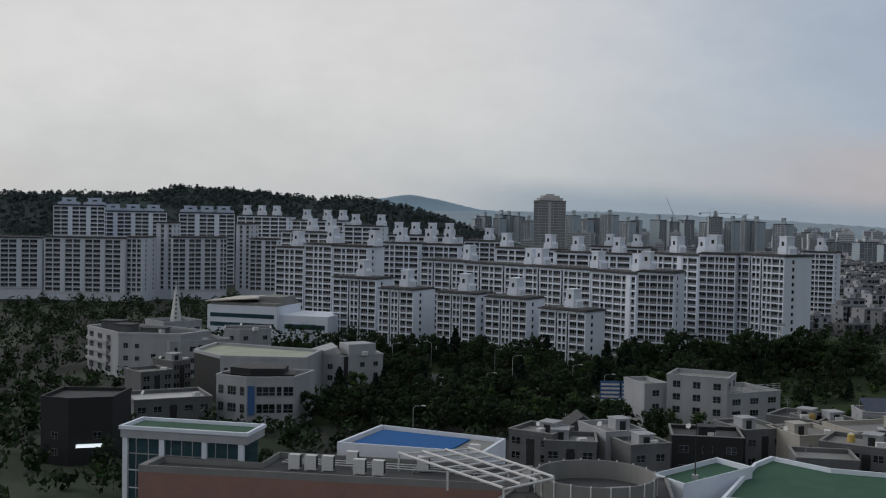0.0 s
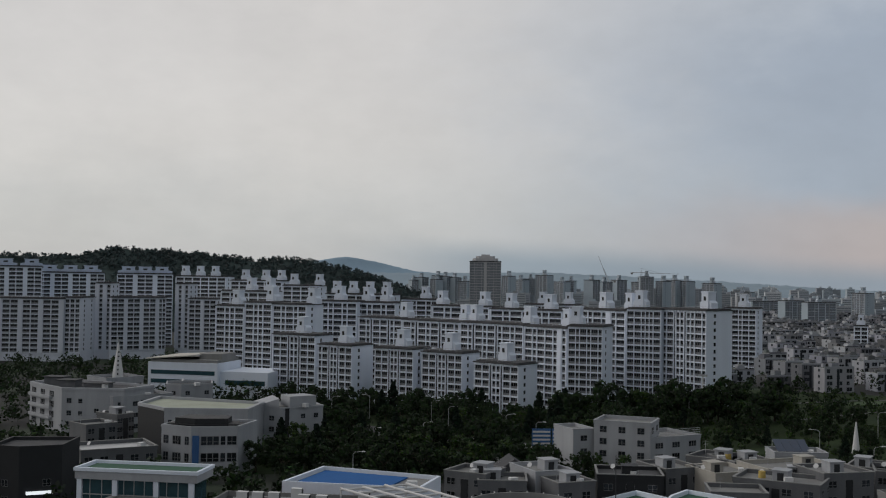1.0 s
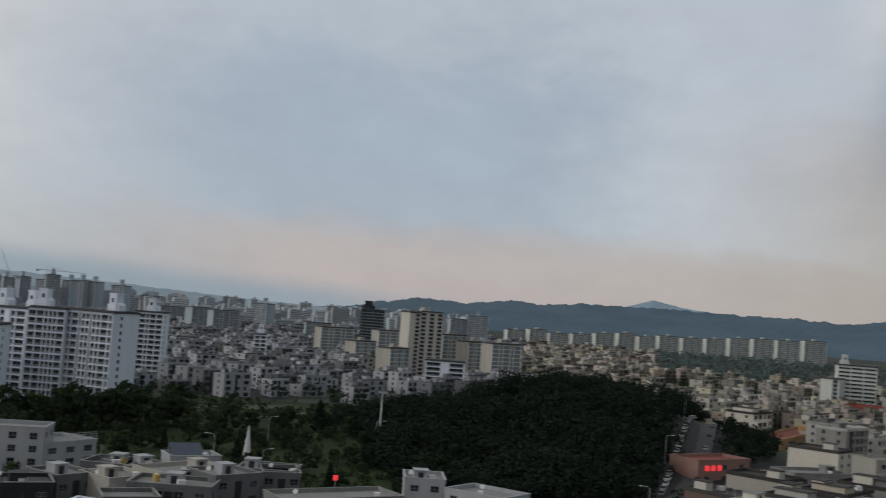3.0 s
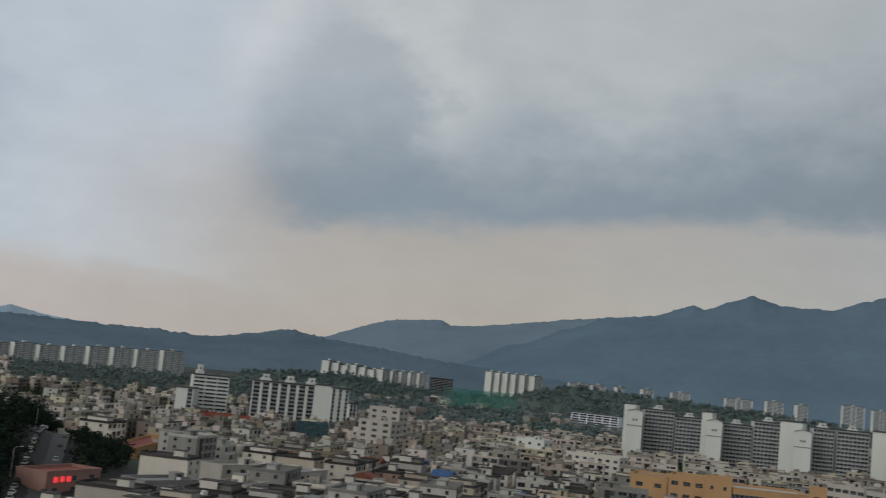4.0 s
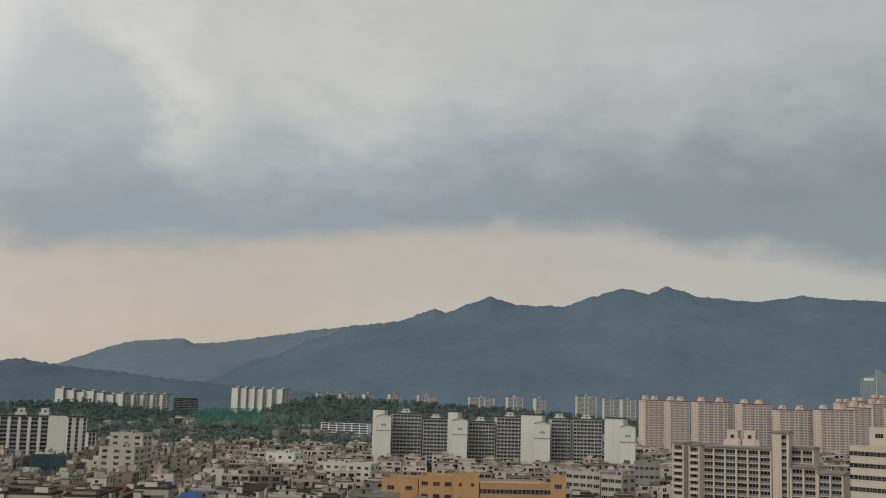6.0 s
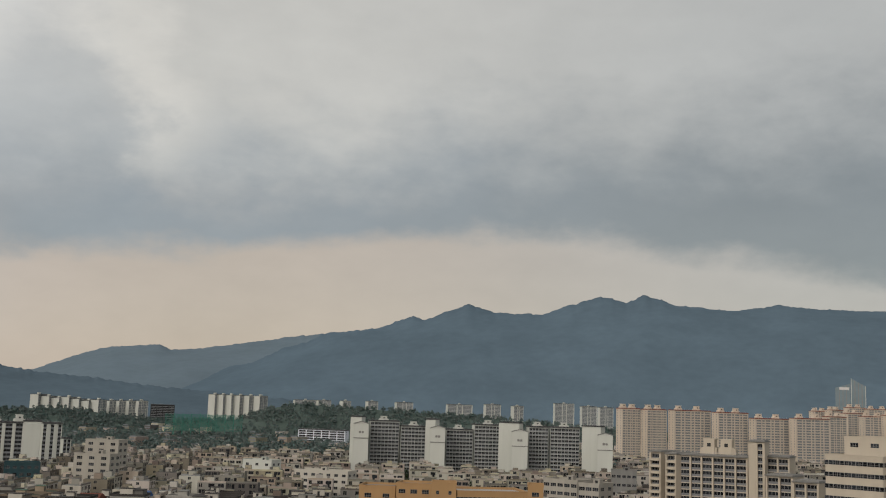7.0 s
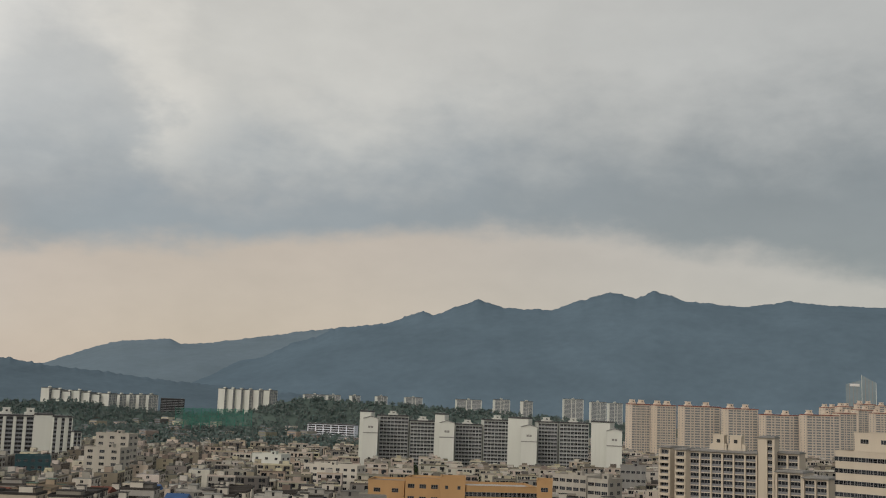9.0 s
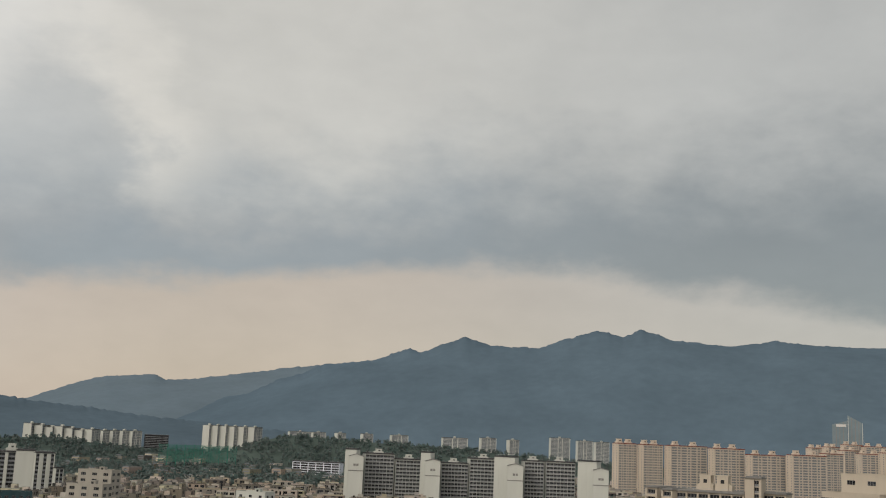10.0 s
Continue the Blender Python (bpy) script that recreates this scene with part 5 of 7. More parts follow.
apartment((1749.9, 14.2), (1764.9, -16.8), 14, 70.5, 'wnwnw', single=False, wall='beige', grid='beigegrid', glass='farglass', pier=0.6, win_h=1.6, ends='L', end_cols=2, towers=(0.2, 0.7), tower_size=(6, 6, 5), group='beige towers', label='beige apartment tower with dull red roof edge', roof='brick', cornice=False)
# sand-coloured block close by
apartment((493.2, 82.0), (490.2, 52.3), 14, 35.6, 'vvvvvv', ends='', towers=(0.4, 0.65), tower_size=(6.5, 6, 7), wall='sand', grid='sand', cornice=False, group='sand balcony blocks', label='sand-coloured apartment block with deep balcony bays', win_h=2.45, pier=0.75, proud=1.1, band='beigegrid', roof='concrete')
apartment((487.3, 51.7), (486.9, 45.0), 12, 42.6, 'pn', ends='', towers=(), wall='sand', grid='sand', cornice=False, group='sand balcony blocks', label='sand-coloured apartment block with deep balcony bays', win_h=2.45, pier=0.75, proud=1.1, band='beigegrid', roof='concrete')
apartment((494.9, 45.3), (493.7, 35.5), 12, 36.3, 'vv', ends='', towers=(), wall='sand', grid='sand', cornice=False, group='sand balcony blocks', label='sand-coloured apartment block with deep balcony bays', win_h=2.45, pier=0.75, proud=1.1, band='beigegrid', roof='concrete')
apartment((482.0, 44.1), (478.9, 33.1), 12, 29.1, 'vv', ends='', towers=(), wall='sand', grid='sand', cornice=False, group='sand balcony blocks', label='sand-coloured apartment block with deep balcony bays', win_h=2.45, pier=0.75, proud=1.1, band='beigegrid', roof='concrete')
apartment((476.9, 33.0), (473.5, 22.8), 12, 27.4, 'vv', ends='', towers=(), wall='sand', grid='sand', cornice=False, group='sand balcony blocks', label='sand-coloured apartment block with deep balcony bays', win_h=2.45, pier=0.75, proud=1.1, band='beigegrid', roof='concrete')
apartment((497.0, 95.1), (494.0, 89.5), 12, 36.3, 'v', ends='', towers=(), wall='sand', grid='sand', cornice=False, group='sand balcony blocks', label='sand-coloured apartment block with deep balcony bays', win_h=2.45, pier=0.75, proud=1.1, band='beigegrid', roof='concrete')
apartment((492.3, 87.2), (490.2, 82.2), 12, 35.8, 'v', ends='', towers=(), wall='sand', grid='sand', cornice=False, group='sand balcony blocks', label='sand-coloured apartment block with deep balcony bays', win_h=2.45, pier=0.75, proud=1.1, band='beigegrid', roof='concrete')

# stepped building at the edge of the view
flat_house((439.6, 19.0), (430.0, -0.9), 14, 38.7, bays=5, floors=9, stair=None, name='office_building', win=(5.2, 1.6), wall='sand', roof='concrete', group='stepped building', category='building', label='stepped sand-coloured office building with terraces')
flat_house((445.8, 12.4), (435.7, -16.2), 16, 45.4, bays=4, floors=10, stair=None, name='office_building', win=(3.0, 1.6), wall='sand', roof='concrete', group='stepped building', category='building', label='stepped sand-coloured office building with terraces')
# cream block, orange school and its neighbours
flat_house((560.1, 309.7), (563.3, 277.6), 14, 13.9, wall='cream', bays=7, floors=4, label='cream four-storey block with a square stair tower', stair=(0.5, 0.4), name='office_building', category='building', win=(2.2, 1.5))
balcony_stack((497.0, 95.1), (494.0, 89.5), 36.3)
balcony_stack((492.3, 87.2), (490.2, 82.2), 35.8)
flat_house((423.8, 203.3), (428.3, 188.7), 18, 18.0, bays=2, floors=3, stair=None, wall='orange', win=(2.8, 1.7), name='school', group='ochre school wings', category='school', label='ochre orange school wing with ribbon windows')
flat_house((423.0, 185.9), (426.7, 171.8), 16, 19.9, bays=3, floors=4, stair=None, wall='orange', win=(2.8, 1.7), name='school', group='ochre school wings', category='school', label='ochre orange school wing with ribbon windows')
flat_house((408.2, 164.3), (411.7, 155.2), 14, 21.9, bays=2, floors=4, stair=None, win=(1.2,1.4), wall='orange', name='school', group='ochre school wings', category='school', label='ochre orange school wing with ribbon windows')
flat_house((411.9, 154.7), (426.5, 130.5), 22, 19.0, bays=8, floors=4, stair=None, roof='metal', win=(4.6,1.7), wall='orange', name='school', group='ochre school wings', category='school', label='ochre orange school wing with ribbon windows')
flat_house((426.5, 130.5), (428.3, 124.5), 14, 21.8, bays=1, floors=4, stair=None, wall='orange', win=(2.8, 1.7), name='school', group='ochre school wings', category='school', label='ochre orange school wing with ribbon windows')
flat_house((518.5, 150.8), (513.1, 132.7), 14, 19.2, bays=5, floors=5, wall='stone', win=(3.0, 1.6), name='office_building', category='building')
flat_house((503.6, 129.6), (501.0, 119.5), 14, 19.0, bays=3, floors=5, wall='stone', win=(3.0, 1.6), name='office_building', category='building')
flat_house((624.1, 141.8), (627.1, 127.9), 14, 19.2, bays=5, floors=4, wall='concrete', name='office_building', category='building')
flat_house((469.2, 435.3), (481.4, 421.8), 14, 14.7, bays=5, floors=4, wall='curtain', stair=None, name='office_building', category='building', label='small dark green glass building')
flat_house((542.2, 442.7), (546.2, 421.6), 12, 25.7, bays=3, floors=7, wall='stone', win=(3.0, 1.6), name='office_building', category='building')
flat_house((492.3, 409.0), (496.3, 388.1), 12, 20.3, bays=3, floors=6, wall='stone', win=(3.0, 1.6), name='office_building', category='building')
flat_house((596.4, 366.4), (596.8, 346.2), 12, 15.8, bays=3, floors=4, wall='mint', roof='green', name='office_building', category='building')
flat_house((509.2, 564.2), (532.2, 514.2), 18, 8.1, bays=9, floors=3, wall='brick', roof='brick', stair=None, name='market_hall', category='building', label='long low hall with dull red roof')
# houses beyond the mound
flat_house((202.3, 285.2), (225.6, 290.5), 12, 10, 'pinkwall', 'brick', 3, 3, None, 'dull pink tiled building with lit red letters', name='shop_building', category='shop')
flat_house((221.1, 263.5), (241.0, 262.3), 12, 10, 'concrete', 'concrete', 3, 3, (0.8, 0.5))
flat_house((293.3, 399.8), (313.2, 396.2), 14, 10, 'cream', 'concrete', 4, 3, (0.7, 0.4))
flat_house((290.0, 354.1), (345.9, 394.6), 12, 9, 'orange', 'brick', 3, 3, (0.8, 0.5), 'low house with orange painted roof deck')
flat_house((219.4, 269.3), (228.0, 271.7), 10, 8, 'stone', 'concrete', 2, 3, None)
flat_house((281.8, 295.2), (309.0, 294.7), 12, 10, 'stone', 'concrete', 4, 3)
flat_house((327.5, 372.3), (372.8, 391.7), 12, 9, 'tan', 'concrete', 4, 3)
# street in front: white building and houses
flat_house((-2.3, 300.1), (12.6, 296.6), 12, 13, 'plaster', 'concrete', 3, 4, None, 'white four-storey building with roof terrace', win=(1.9, 1.7), name='white_building', category='building', group='street buildings', left=0, right=2)
flat_house((-7.8, 298.6), (-2.2, 301.9), 11, 10.5, 'plaster', 'concrete', 1, 3, None, 'lower wing of the white building', name='white_building', category='building', group='street buildings')
flat_house((12.7, 297.3), (26.5, 307.8), 14, 9, 'plaster', 'concrete', 3, 3, None, 'white wing with railed roof terrace', name='white_building', category='building', group='street buildings', win=(2.6, 1.5))
flat_house((-155.8, 334.4), (-142.1, 349.9), 14, 11, 'plaster', 'darkwall', 4, 3, (0.3, 0.5))
flat_house((-176.3, 372.5), (-167.5, 384.6), 14, 13, 'plaster', 'roof', 4, 3, None, 'church hall under a white spire', name='church', category='church')
flat_house((-127.2, 255.6), (-112.3, 267.2), 14, 7, 'greyhouse', 'metal', 5, 2, None, 'low building with cluttered metal roof')
flat_house((-143.8, 291.8), (-138.1, 299.5), 10, 8, 'greyhouse', 'concrete', 3, 3, None)
flat_house((-145.3, 315.0), (-142.4, 320.5), 10, 8, 'greyhouse', 'roof', 3, 3, (0.6, 0.5))
# roofs of the nearer street
flat_house((-34.0, 237.7), (-24.7, 234.3), 10, 9, 'greyhouse', 'concrete', 3, 3, (0.7, 0.5))
flat_house((-26.1, 232.9), (-15.8, 233.9), 10, 8, 'greyhouse', 'concrete', 3, 2, (0.3, 0.5))
flat_house((-14.3, 239.8), (-6.5, 244.7), 12, 9, 'plaster', 'concrete', 2, 3, (0.7, 0.5))
flat_house((-9.0, 233.0), (-1.4, 237.5), 8, 8, 'greyhouse', 'concrete', 2, 2, (0.5, 0.4))
flat_house((-1.0, 245.9), (13.4, 246.7), 12, 8, 'darkwall', 'roof', 3, 2, (0.5, 0.3), 'dark-clad low building with roof clutter')
flat_house((14.4, 255.7), (22.9, 260.9), 12, 8, 'greyhouse', 'concrete', 3, 2, (0.4, 0.5))
flat_house((20.4, 276.7), (31.2, 271.3), 12, 8, 'greyhouse', 'roof', 3, 2, (0.6, 0.5))
flat_house((25.1, 252.5), (35.2, 258.0), 12, 8, 'stone', 'concrete', 3, 2, (0.3, 0.5))
flat_house((22.1, 230.7), (33.4, 231.1), 10, 8, 'greyhouse', 'concrete', 3, 2, None)
flat_house((31.2, 269.5), (41.0, 274.2), 12, 8, 'greyhouse', 'concrete', 3, 2, (0.6, 0.4), tank=True)
flat_house((39.6, 252.8), (49.6, 251.7), 12, 8, 'greyhouse', 'green', 3, 2, (0.3, 0.4))
flat_house((36.8, 254.6), (54.7, 263.9), 12, 9, 'stone', 'concrete', 3, 3, (0.7, 0.5))
flat_house((55.4, 264.1), (68.3, 258.7), 12, 9, 'greyhouse', 'concrete', 3, 3, (0.2, 0.5))
flat_house((47.2, 245.9), (58.5, 250.6), 12, 10, 'greyhouse', 'concrete', 3, 3, (0.5, 0.5))
flat_house((60.6, 258.1), (69.5, 256.8), 12, 9, 'greyhouse', 'green', 3, 3, None)
flat_house((59.0, 228.1), (87.4, 233.6), 12, 8, 'concrete', 'concrete', 6, 2, None)
flat_house((92.3, 246.9), (101.5, 243.9), 12, 10, 'plaster', 'concrete', 2, 3, (0.4, 0.3))
flat_house((99.6, 239.1), (108.0, 225.7), 12, 9, 'plaster', 'concrete', 3, 3, None)
flat_house((27.8, 243.3), (44.6, 236.8), 12, 9, 'greyhouse', 'concrete', 4, 3, (0.5, 0.5), tank=True)
flat_house((291.0, 277.2), (328.0, 285.4), 12, 9, 'stone', 'concrete', 4, 3)

def corner_building(pts, back, height, walls, roof, name, label, category, left=(), right=(), parapet=0.9, base=0.0):
    """A building seen on its corner: pts are the left end, the corner and the right end of the street faces.
    left and right list windows on each face: share along the face, width, height, sill."""
    l, c, r = (Vector(p) for p in pts)
    k = Vector(back)
    o = c
    l, c, r = l - o, c - o, r - o
    ring = [tuple(q) for q in (l, c, r, r + k, l + k)]
    t = thing(name, pose(o.x, o.y, base), label, category, "street buildings")
    FOOT.append((o.x + k.x / 2, o.y + k.y / 2, max(9.0, (r - l).length * 0.55)))
    m = Mesh()
    m.prism(ring, -1, height)
    m.m[0] = 1
    part("wall", m, (walls[1], walls[0]), t)
    mid = sum((Vector(p) for p in ring), Vector((0, 0))) / 5
    inner = [tuple(mid + (Vector(p) - mid) * 0.95) for p in ring]
    m = Mesh()
    m.prism(inner, height + 0.002, height + 0.12)
    part("roof", m, (roof,), t)
    e, n = Mesh(), 5
    outer = [tuple(mid + (Vector(p) - mid) * 1.012) for p in ring]
    e.v = [(x, y, height) for x, y in outer] + [(x, y, height + parapet) for x, y in outer] + [(x, y, height + parapet) for x, y in inner] + [(x, y, height) for x, y in inner]
    for i in range(n):
        j = (i + 1) % n
        e.f += [(i, j, n + j, n + i), (n + i, n + j, 2 * n + j, 2 * n + i), (2 * n + i, 2 * n + j, 3 * n + j, 3 * n + i)]
        e.m += [0, 0, 0]
    part("parapet", e, (walls[1],), t)
    for p, q, rows in ((l, c, left), (c, r, right)):
        d = q - p
        turn = math.atan2(d.y, d.x)
        out = Vector((d.y, -d.x)).normalized() * 0.06
        for share, w, h, z in rows:
            at = p + d * share - d.normalized() * w / 2 + out
            add_window(t, at.x, at.y, z, w, h, turn)
    return t


def grid_of(shares, w, h, sills):
    return [(u, w, h, z) for z in sills for u in shares]


# white house with balconies
t = corner_building([(-193, 350), (-173, 333.6), (-153, 336.5)], (4, 14), 13.6, ("plaster", "plaster"), "roof", "house", "white four-storey house with dark balcony openings", "house",
                    grid_of((0.14, 0.42, 0.7), 3.4, 2.0, (1.0, 4.3, 7.6, 10.9)), grid_of((0.12,), 1.5, 1.6, (2.2, 5.6, 9.6)) + grid_of((0.3,), 1.3, 1.4, (2.2, 5.6, 9.6)) + grid_of((0.56, 0.9), 1.5, 1.3, (3.2, 6.6)) + grid_of((0.82,), 1.5, 1.3, (10.4,)))
for i, z in enumerate((3.6, 6.9, 10.2)):
    m = Mesh()
    m.box(-0.2, -1.0, z, 17.0, 0.0, z + 0.95)
    q = part("balcony", m, ("plaster",), t)
    q.matrix_basis = pose(-20, 16.4, 0, 0, 0, -39.4) @ Matrix.Translation((1.2, -0.01, 0))
for x, y, w, d, h in ((-14, 14.5, 7, 5, 2.6), (-6, 9, 6, 5, 2.2), (3, 9, 8, 5, 1.4)):
    m = Mesh()
    m.box(x, y, 13.7, x + w, y + d, 13.7 + h)
    m.box(x - 0.5, y - 0.6, 13.7 + h, x + w + 0.5, y + d + 0.4, 13.95 + h, 1)
    part("roof_room", m, ("greyhouse", "roof"), t, "dark roof shed")
# box-shaped hall: dark side, white front, pale roof
t = corner_building([(-136.5, 310), (-124, 299.5), (-100.5, 303.5)], (-1, 18), 12.6, ("darkwall", "plaster"), "paleroof", "box_building", "plain box building with one dark side and pale green roof", "building", (), ((0.07, 1.1, 0.7, 9.4),))
m = Mesh()
m.box(8, 1.6, -1, 26, 1.9, 7.5)
part("side_wing", m, ("greyhouse",), t)
# corner office
t = corner_building([(-113.5, 272.6), (-104.3, 269.8), (-93.2, 273.8)], (1, 13), 12.0, ("plaster", "plaster"), "roof", "corner_office", "white corner office with large windows on two floors", "building",
                    [(u, w, 2.2, z) for z in (3.6, 7.9) for u, w in ((0.16, 1.6), (0.52, 2.6), (0.86, 1.3))], [(u, w, 2.3, z) for z in (3.6, 7.9) for u, w in ((0.4, 4.6), (0.68, 1.2), (0.87, 2.4))], 0.7)
m = Mesh()
m.prism([(-6, 4), (0, 2.5), (8, 5), (7, 11), (-5, 11)], 12.1, 14.4)
m.prism([(-8.2, 4.2), (0, 1.6), (10.6, 5.6), (9, 11.6), (-7, 11.6)], 12.7, 12.95)
part("roof_shed", m, ("darkwall",), t, "black roof shed with wide eaves")
m = Mesh()
m.box(0, -0.3, 3.2, 1.7, -0.02, 10.4)
q = part("sign_board", m, ("bluewhite",), t, "pale blue upright sign board")
q.matrix_basis = pose(0.3, 0.0, 0, 0, 0, 21.5)
# white house with a sloping roof corner
t = corner_building([(-104.5, 322), (-95.5, 321), (-85.5, 331)], (-6, 10), 11.4, ("plaster", "plaster"), "concrete", "house", "white house with a sloped roof corner and dark stair slot", "house",
                    grid_of((0.2, 0.62), 1.6, 1.5, (1.4, 4.6, 7.9)), grid_of((0.5, 0.82), 1.5, 1.4, (1.6, 5.0, 8.3)), 0.5)
m = Mesh()
m.v = [(-9.2, 0.8, 11.9), (-1.0, -0.2, 11.9), (-1.0, -0.2, 14.6), (-14, 10, 11.9), (-6, 9.5, 11.9), (-6, 9.5, 14.6)]
m.f = [(0, 1, 2), (5, 4, 3), (0, 2, 5, 3), (1, 4, 5, 2)]
m.m = [0] * 4
part("sloped_roof", m, ("plaster",), t)
m = Mesh()
m.prism([(1.5, 2.5), (8, 9), (3, 13), (-3, 8)], 11.9, 15.0)
part("stair_head", m, ("plaster",), t)
m = Mesh()
m.box(0.9, -0.12, 0.2, 2.3, 0.02, 11.6)
q = part("stair_slot", m, ("darkwall",), t, "dark upright stair slot")
q.matrix_basis = pose(0, 0, 0, 0, 0, 45)
# smaller houses beside them
corner_building([(-153, 371), (-147, 370), (-138, 377)], (-4, 10), 12.0, ("plaster", "plaster"), "roof", "house", "pale twin house with a dark stair slot", "house", grid_of((0.5,), 1.5, 1.4, (5, 9)), grid_of((0.2, 0.8), 1.6, 1.4, (5, 9)))
corner_building([(-131, 222), (-124, 221), (-116.5, 225.5)], (-2, 12), 13.4, ("darkwall", "darkwall"), "roof", "shop_building", "dark round-cornered shop building with lit sign", "shop", grid_of((0.5,), 1.6, 1.4, (2, 5.5)), grid_of((0.65,), 1.7, 1.5, (2, 5.5)))


def solar_roof(house, x, y, z):
    """A tilted array of dark blue panels on posts."""
    for i in range(4):
        m = Mesh()
        m.box(i * 2.05, 0, 0, i * 2.05 + 2.0, 6.0, 0.08)
        q = part("solar_panel", m, ("solar",), house, "dark blue solar panel")
        q.matrix_basis = pose(x, y, z + 0.9, 22)
    for i in range(3):
        m = Mesh()
        m.tube((x + i * 4, y + 5.2, z), (x + i * 4, y + 5.2, z + 2.9), 0.08, 0.08, 6)
        part("post", m, ("metal",), house)


def crown_tiers(tower):
    """Stepped, cut-cornered top storeys of the lone tower."""
    for w, d, z0, z1 in ((27, 24, 69.3, 72.2), (20, 18, 72.2, 74.6), (9, 8, 74.6, 76.4)):
        m, c = Mesh(), 3.0 if w > 10 else 1.0
        x0, x1, y0, y1 = 16.4 - w / 2, 16.4 + w / 2, 15 - d / 2, 15 + d / 2
        m.prism([(x0 + c, y0), (x1 - c, y0), (x1, y0 + c), (x1, y1 - c), (x1 - c, y1), (x0 + c, y1), (x0, y1 - c), (x0, y0 + c)], z0, z1)
        part("top_storey", m, ("tan",), tower)


def glass_tower():
    """Two leaning-topped glass halves with a pale slit between them."""
    t = thing("glass_tower", pose(2298, 59, 0, 0, 0, -88), "pale blue glass office tower in two slanted halves", "building", "far towers")
    for x0, x1, za, zb, key in ((-19, 8, 116, 124, "blueglass"), (10, 36, 134, 120, "mint")):
        m = Mesh()
        m.v = [(x0, 0, -1), (x1, 0, -1), (x1, 34, -1), (x0, 34, -1), (x0, 0, za), (x1, 0, zb), (x1, 34, zb - 6), (x0, 34, za - 6)]
        m.f = [(0, 1, 5, 4), (1, 2, 6, 5), (2, 3, 7, 6), (3, 0, 4, 7), (4, 5, 6, 7), (3, 2, 1, 0)]
        m.m = [0] * 6
        h = part("half", m, ("blueglass",), t)
        for i in range(5):
            q = Mesh()
            x = x0 + (x1 - x0) * i / 4
            q.box(x - 0.5, -0.5, 0, x + 0.5, 0.0, za + (zb - za) * i / 4)
            part("fin", q, (key if i in (0, 4) else "frame",), h)
    m = Mesh()
    m.box(-12, -1.0, 112, 6, 0.0, 117)
    part("light_band", m, ("signwhite",), t, "bright white roof band")


def valley_houses():
    """Small pale houses and sheds scattered through the valley woods."""
    rng = random.Random(41)
    m = Mesh()
    for _ in range(150):
        x, y = polar(rng.uniform(-46, -84), rng.uniform(1150, 1700))
        w, d, h = rng.uniform(8, 26), rng.uniform(7, 12), rng.choice((5, 6, 7, 8, 10))
        if not free(x, y, 4):
            continue
        z = ground_z(x, y)
        m.box(x - w / 2, y - d / 2, z - 1, x + w / 2, y + d / 2, z + h + 2, 0, 1)
        for f in range(1, int(h / 3) + 2):
            m.quad((x - w / 2 - 0.1, y + d / 2 - 1, z + f * 3), (x - w / 2 - 0.1, y - d / 2 + 1, z + f * 3), (x - w / 2 - 0.1, y - d / 2 + 1, z + f * 3 + 1.3), (x - w / 2 - 0.1, y + d / 2 - 1, z + f * 3 + 1.3), 2)
    tagged(new("valley_houses", m.data("valley_houses", ("village", "village_roof", "farglass"))), "small pale houses scattered among valley woods", "houses", kind="stuff")


glass_tower()
crown_tiers(LONE)
solar_roof(flat_house((42.5, 283.0), (55.5, 284.5), 9, 8.6, "plaster", "concrete", 3, 3, None, "white low house with solar panels on the roof"), 1.0, 1.2, 8.7)


# ---------------------------------------------------------------- trees
def leaf_cards(rng, centres, radii, per, size):
    """Vertices and quads of small leaf sprays round the given clump centres."""
    c = np.repeat(np.asarray(centres, float), per, axis=0)
    r = np.repeat(np.asarray(radii, float), per)[:, None]
    n = len(c)
    d = rng.normal(size=(n, 3))
    d /= np.linalg.norm(d, axis=1)[:, None]
    p = c + d * r * (0.55 + 0.45 * rng.random((n, 1)))
    u = rng.normal(size=(n, 3))
    u -= d * (u * d).sum(1)[:, None] * 0.7
    u /= np.linalg.norm(u, axis=1)[:, None]
    w = np.cross(d + 0.35 * rng.normal(size=(n, 3)), u)
    w /= np.linalg.norm(w, axis=1)[:, None]
    s = size * (0.6 + 0.8 * rng.random((n, 1)))
    v = np.stack([p - u * s, p - w * s * 0.55, p + u * s, p + w * s * 0.55], 1).reshape(-1, 3)
    return v, np.arange(4 * n).reshape(-1, 4)


def cards_mesh(name, v, f, key):
    me = bpy.data.meshes.new(name)
    me.from_pydata(v.tolist(), [], f.tolist())
    me.materials.append(M[key])
    me.update()
    return me


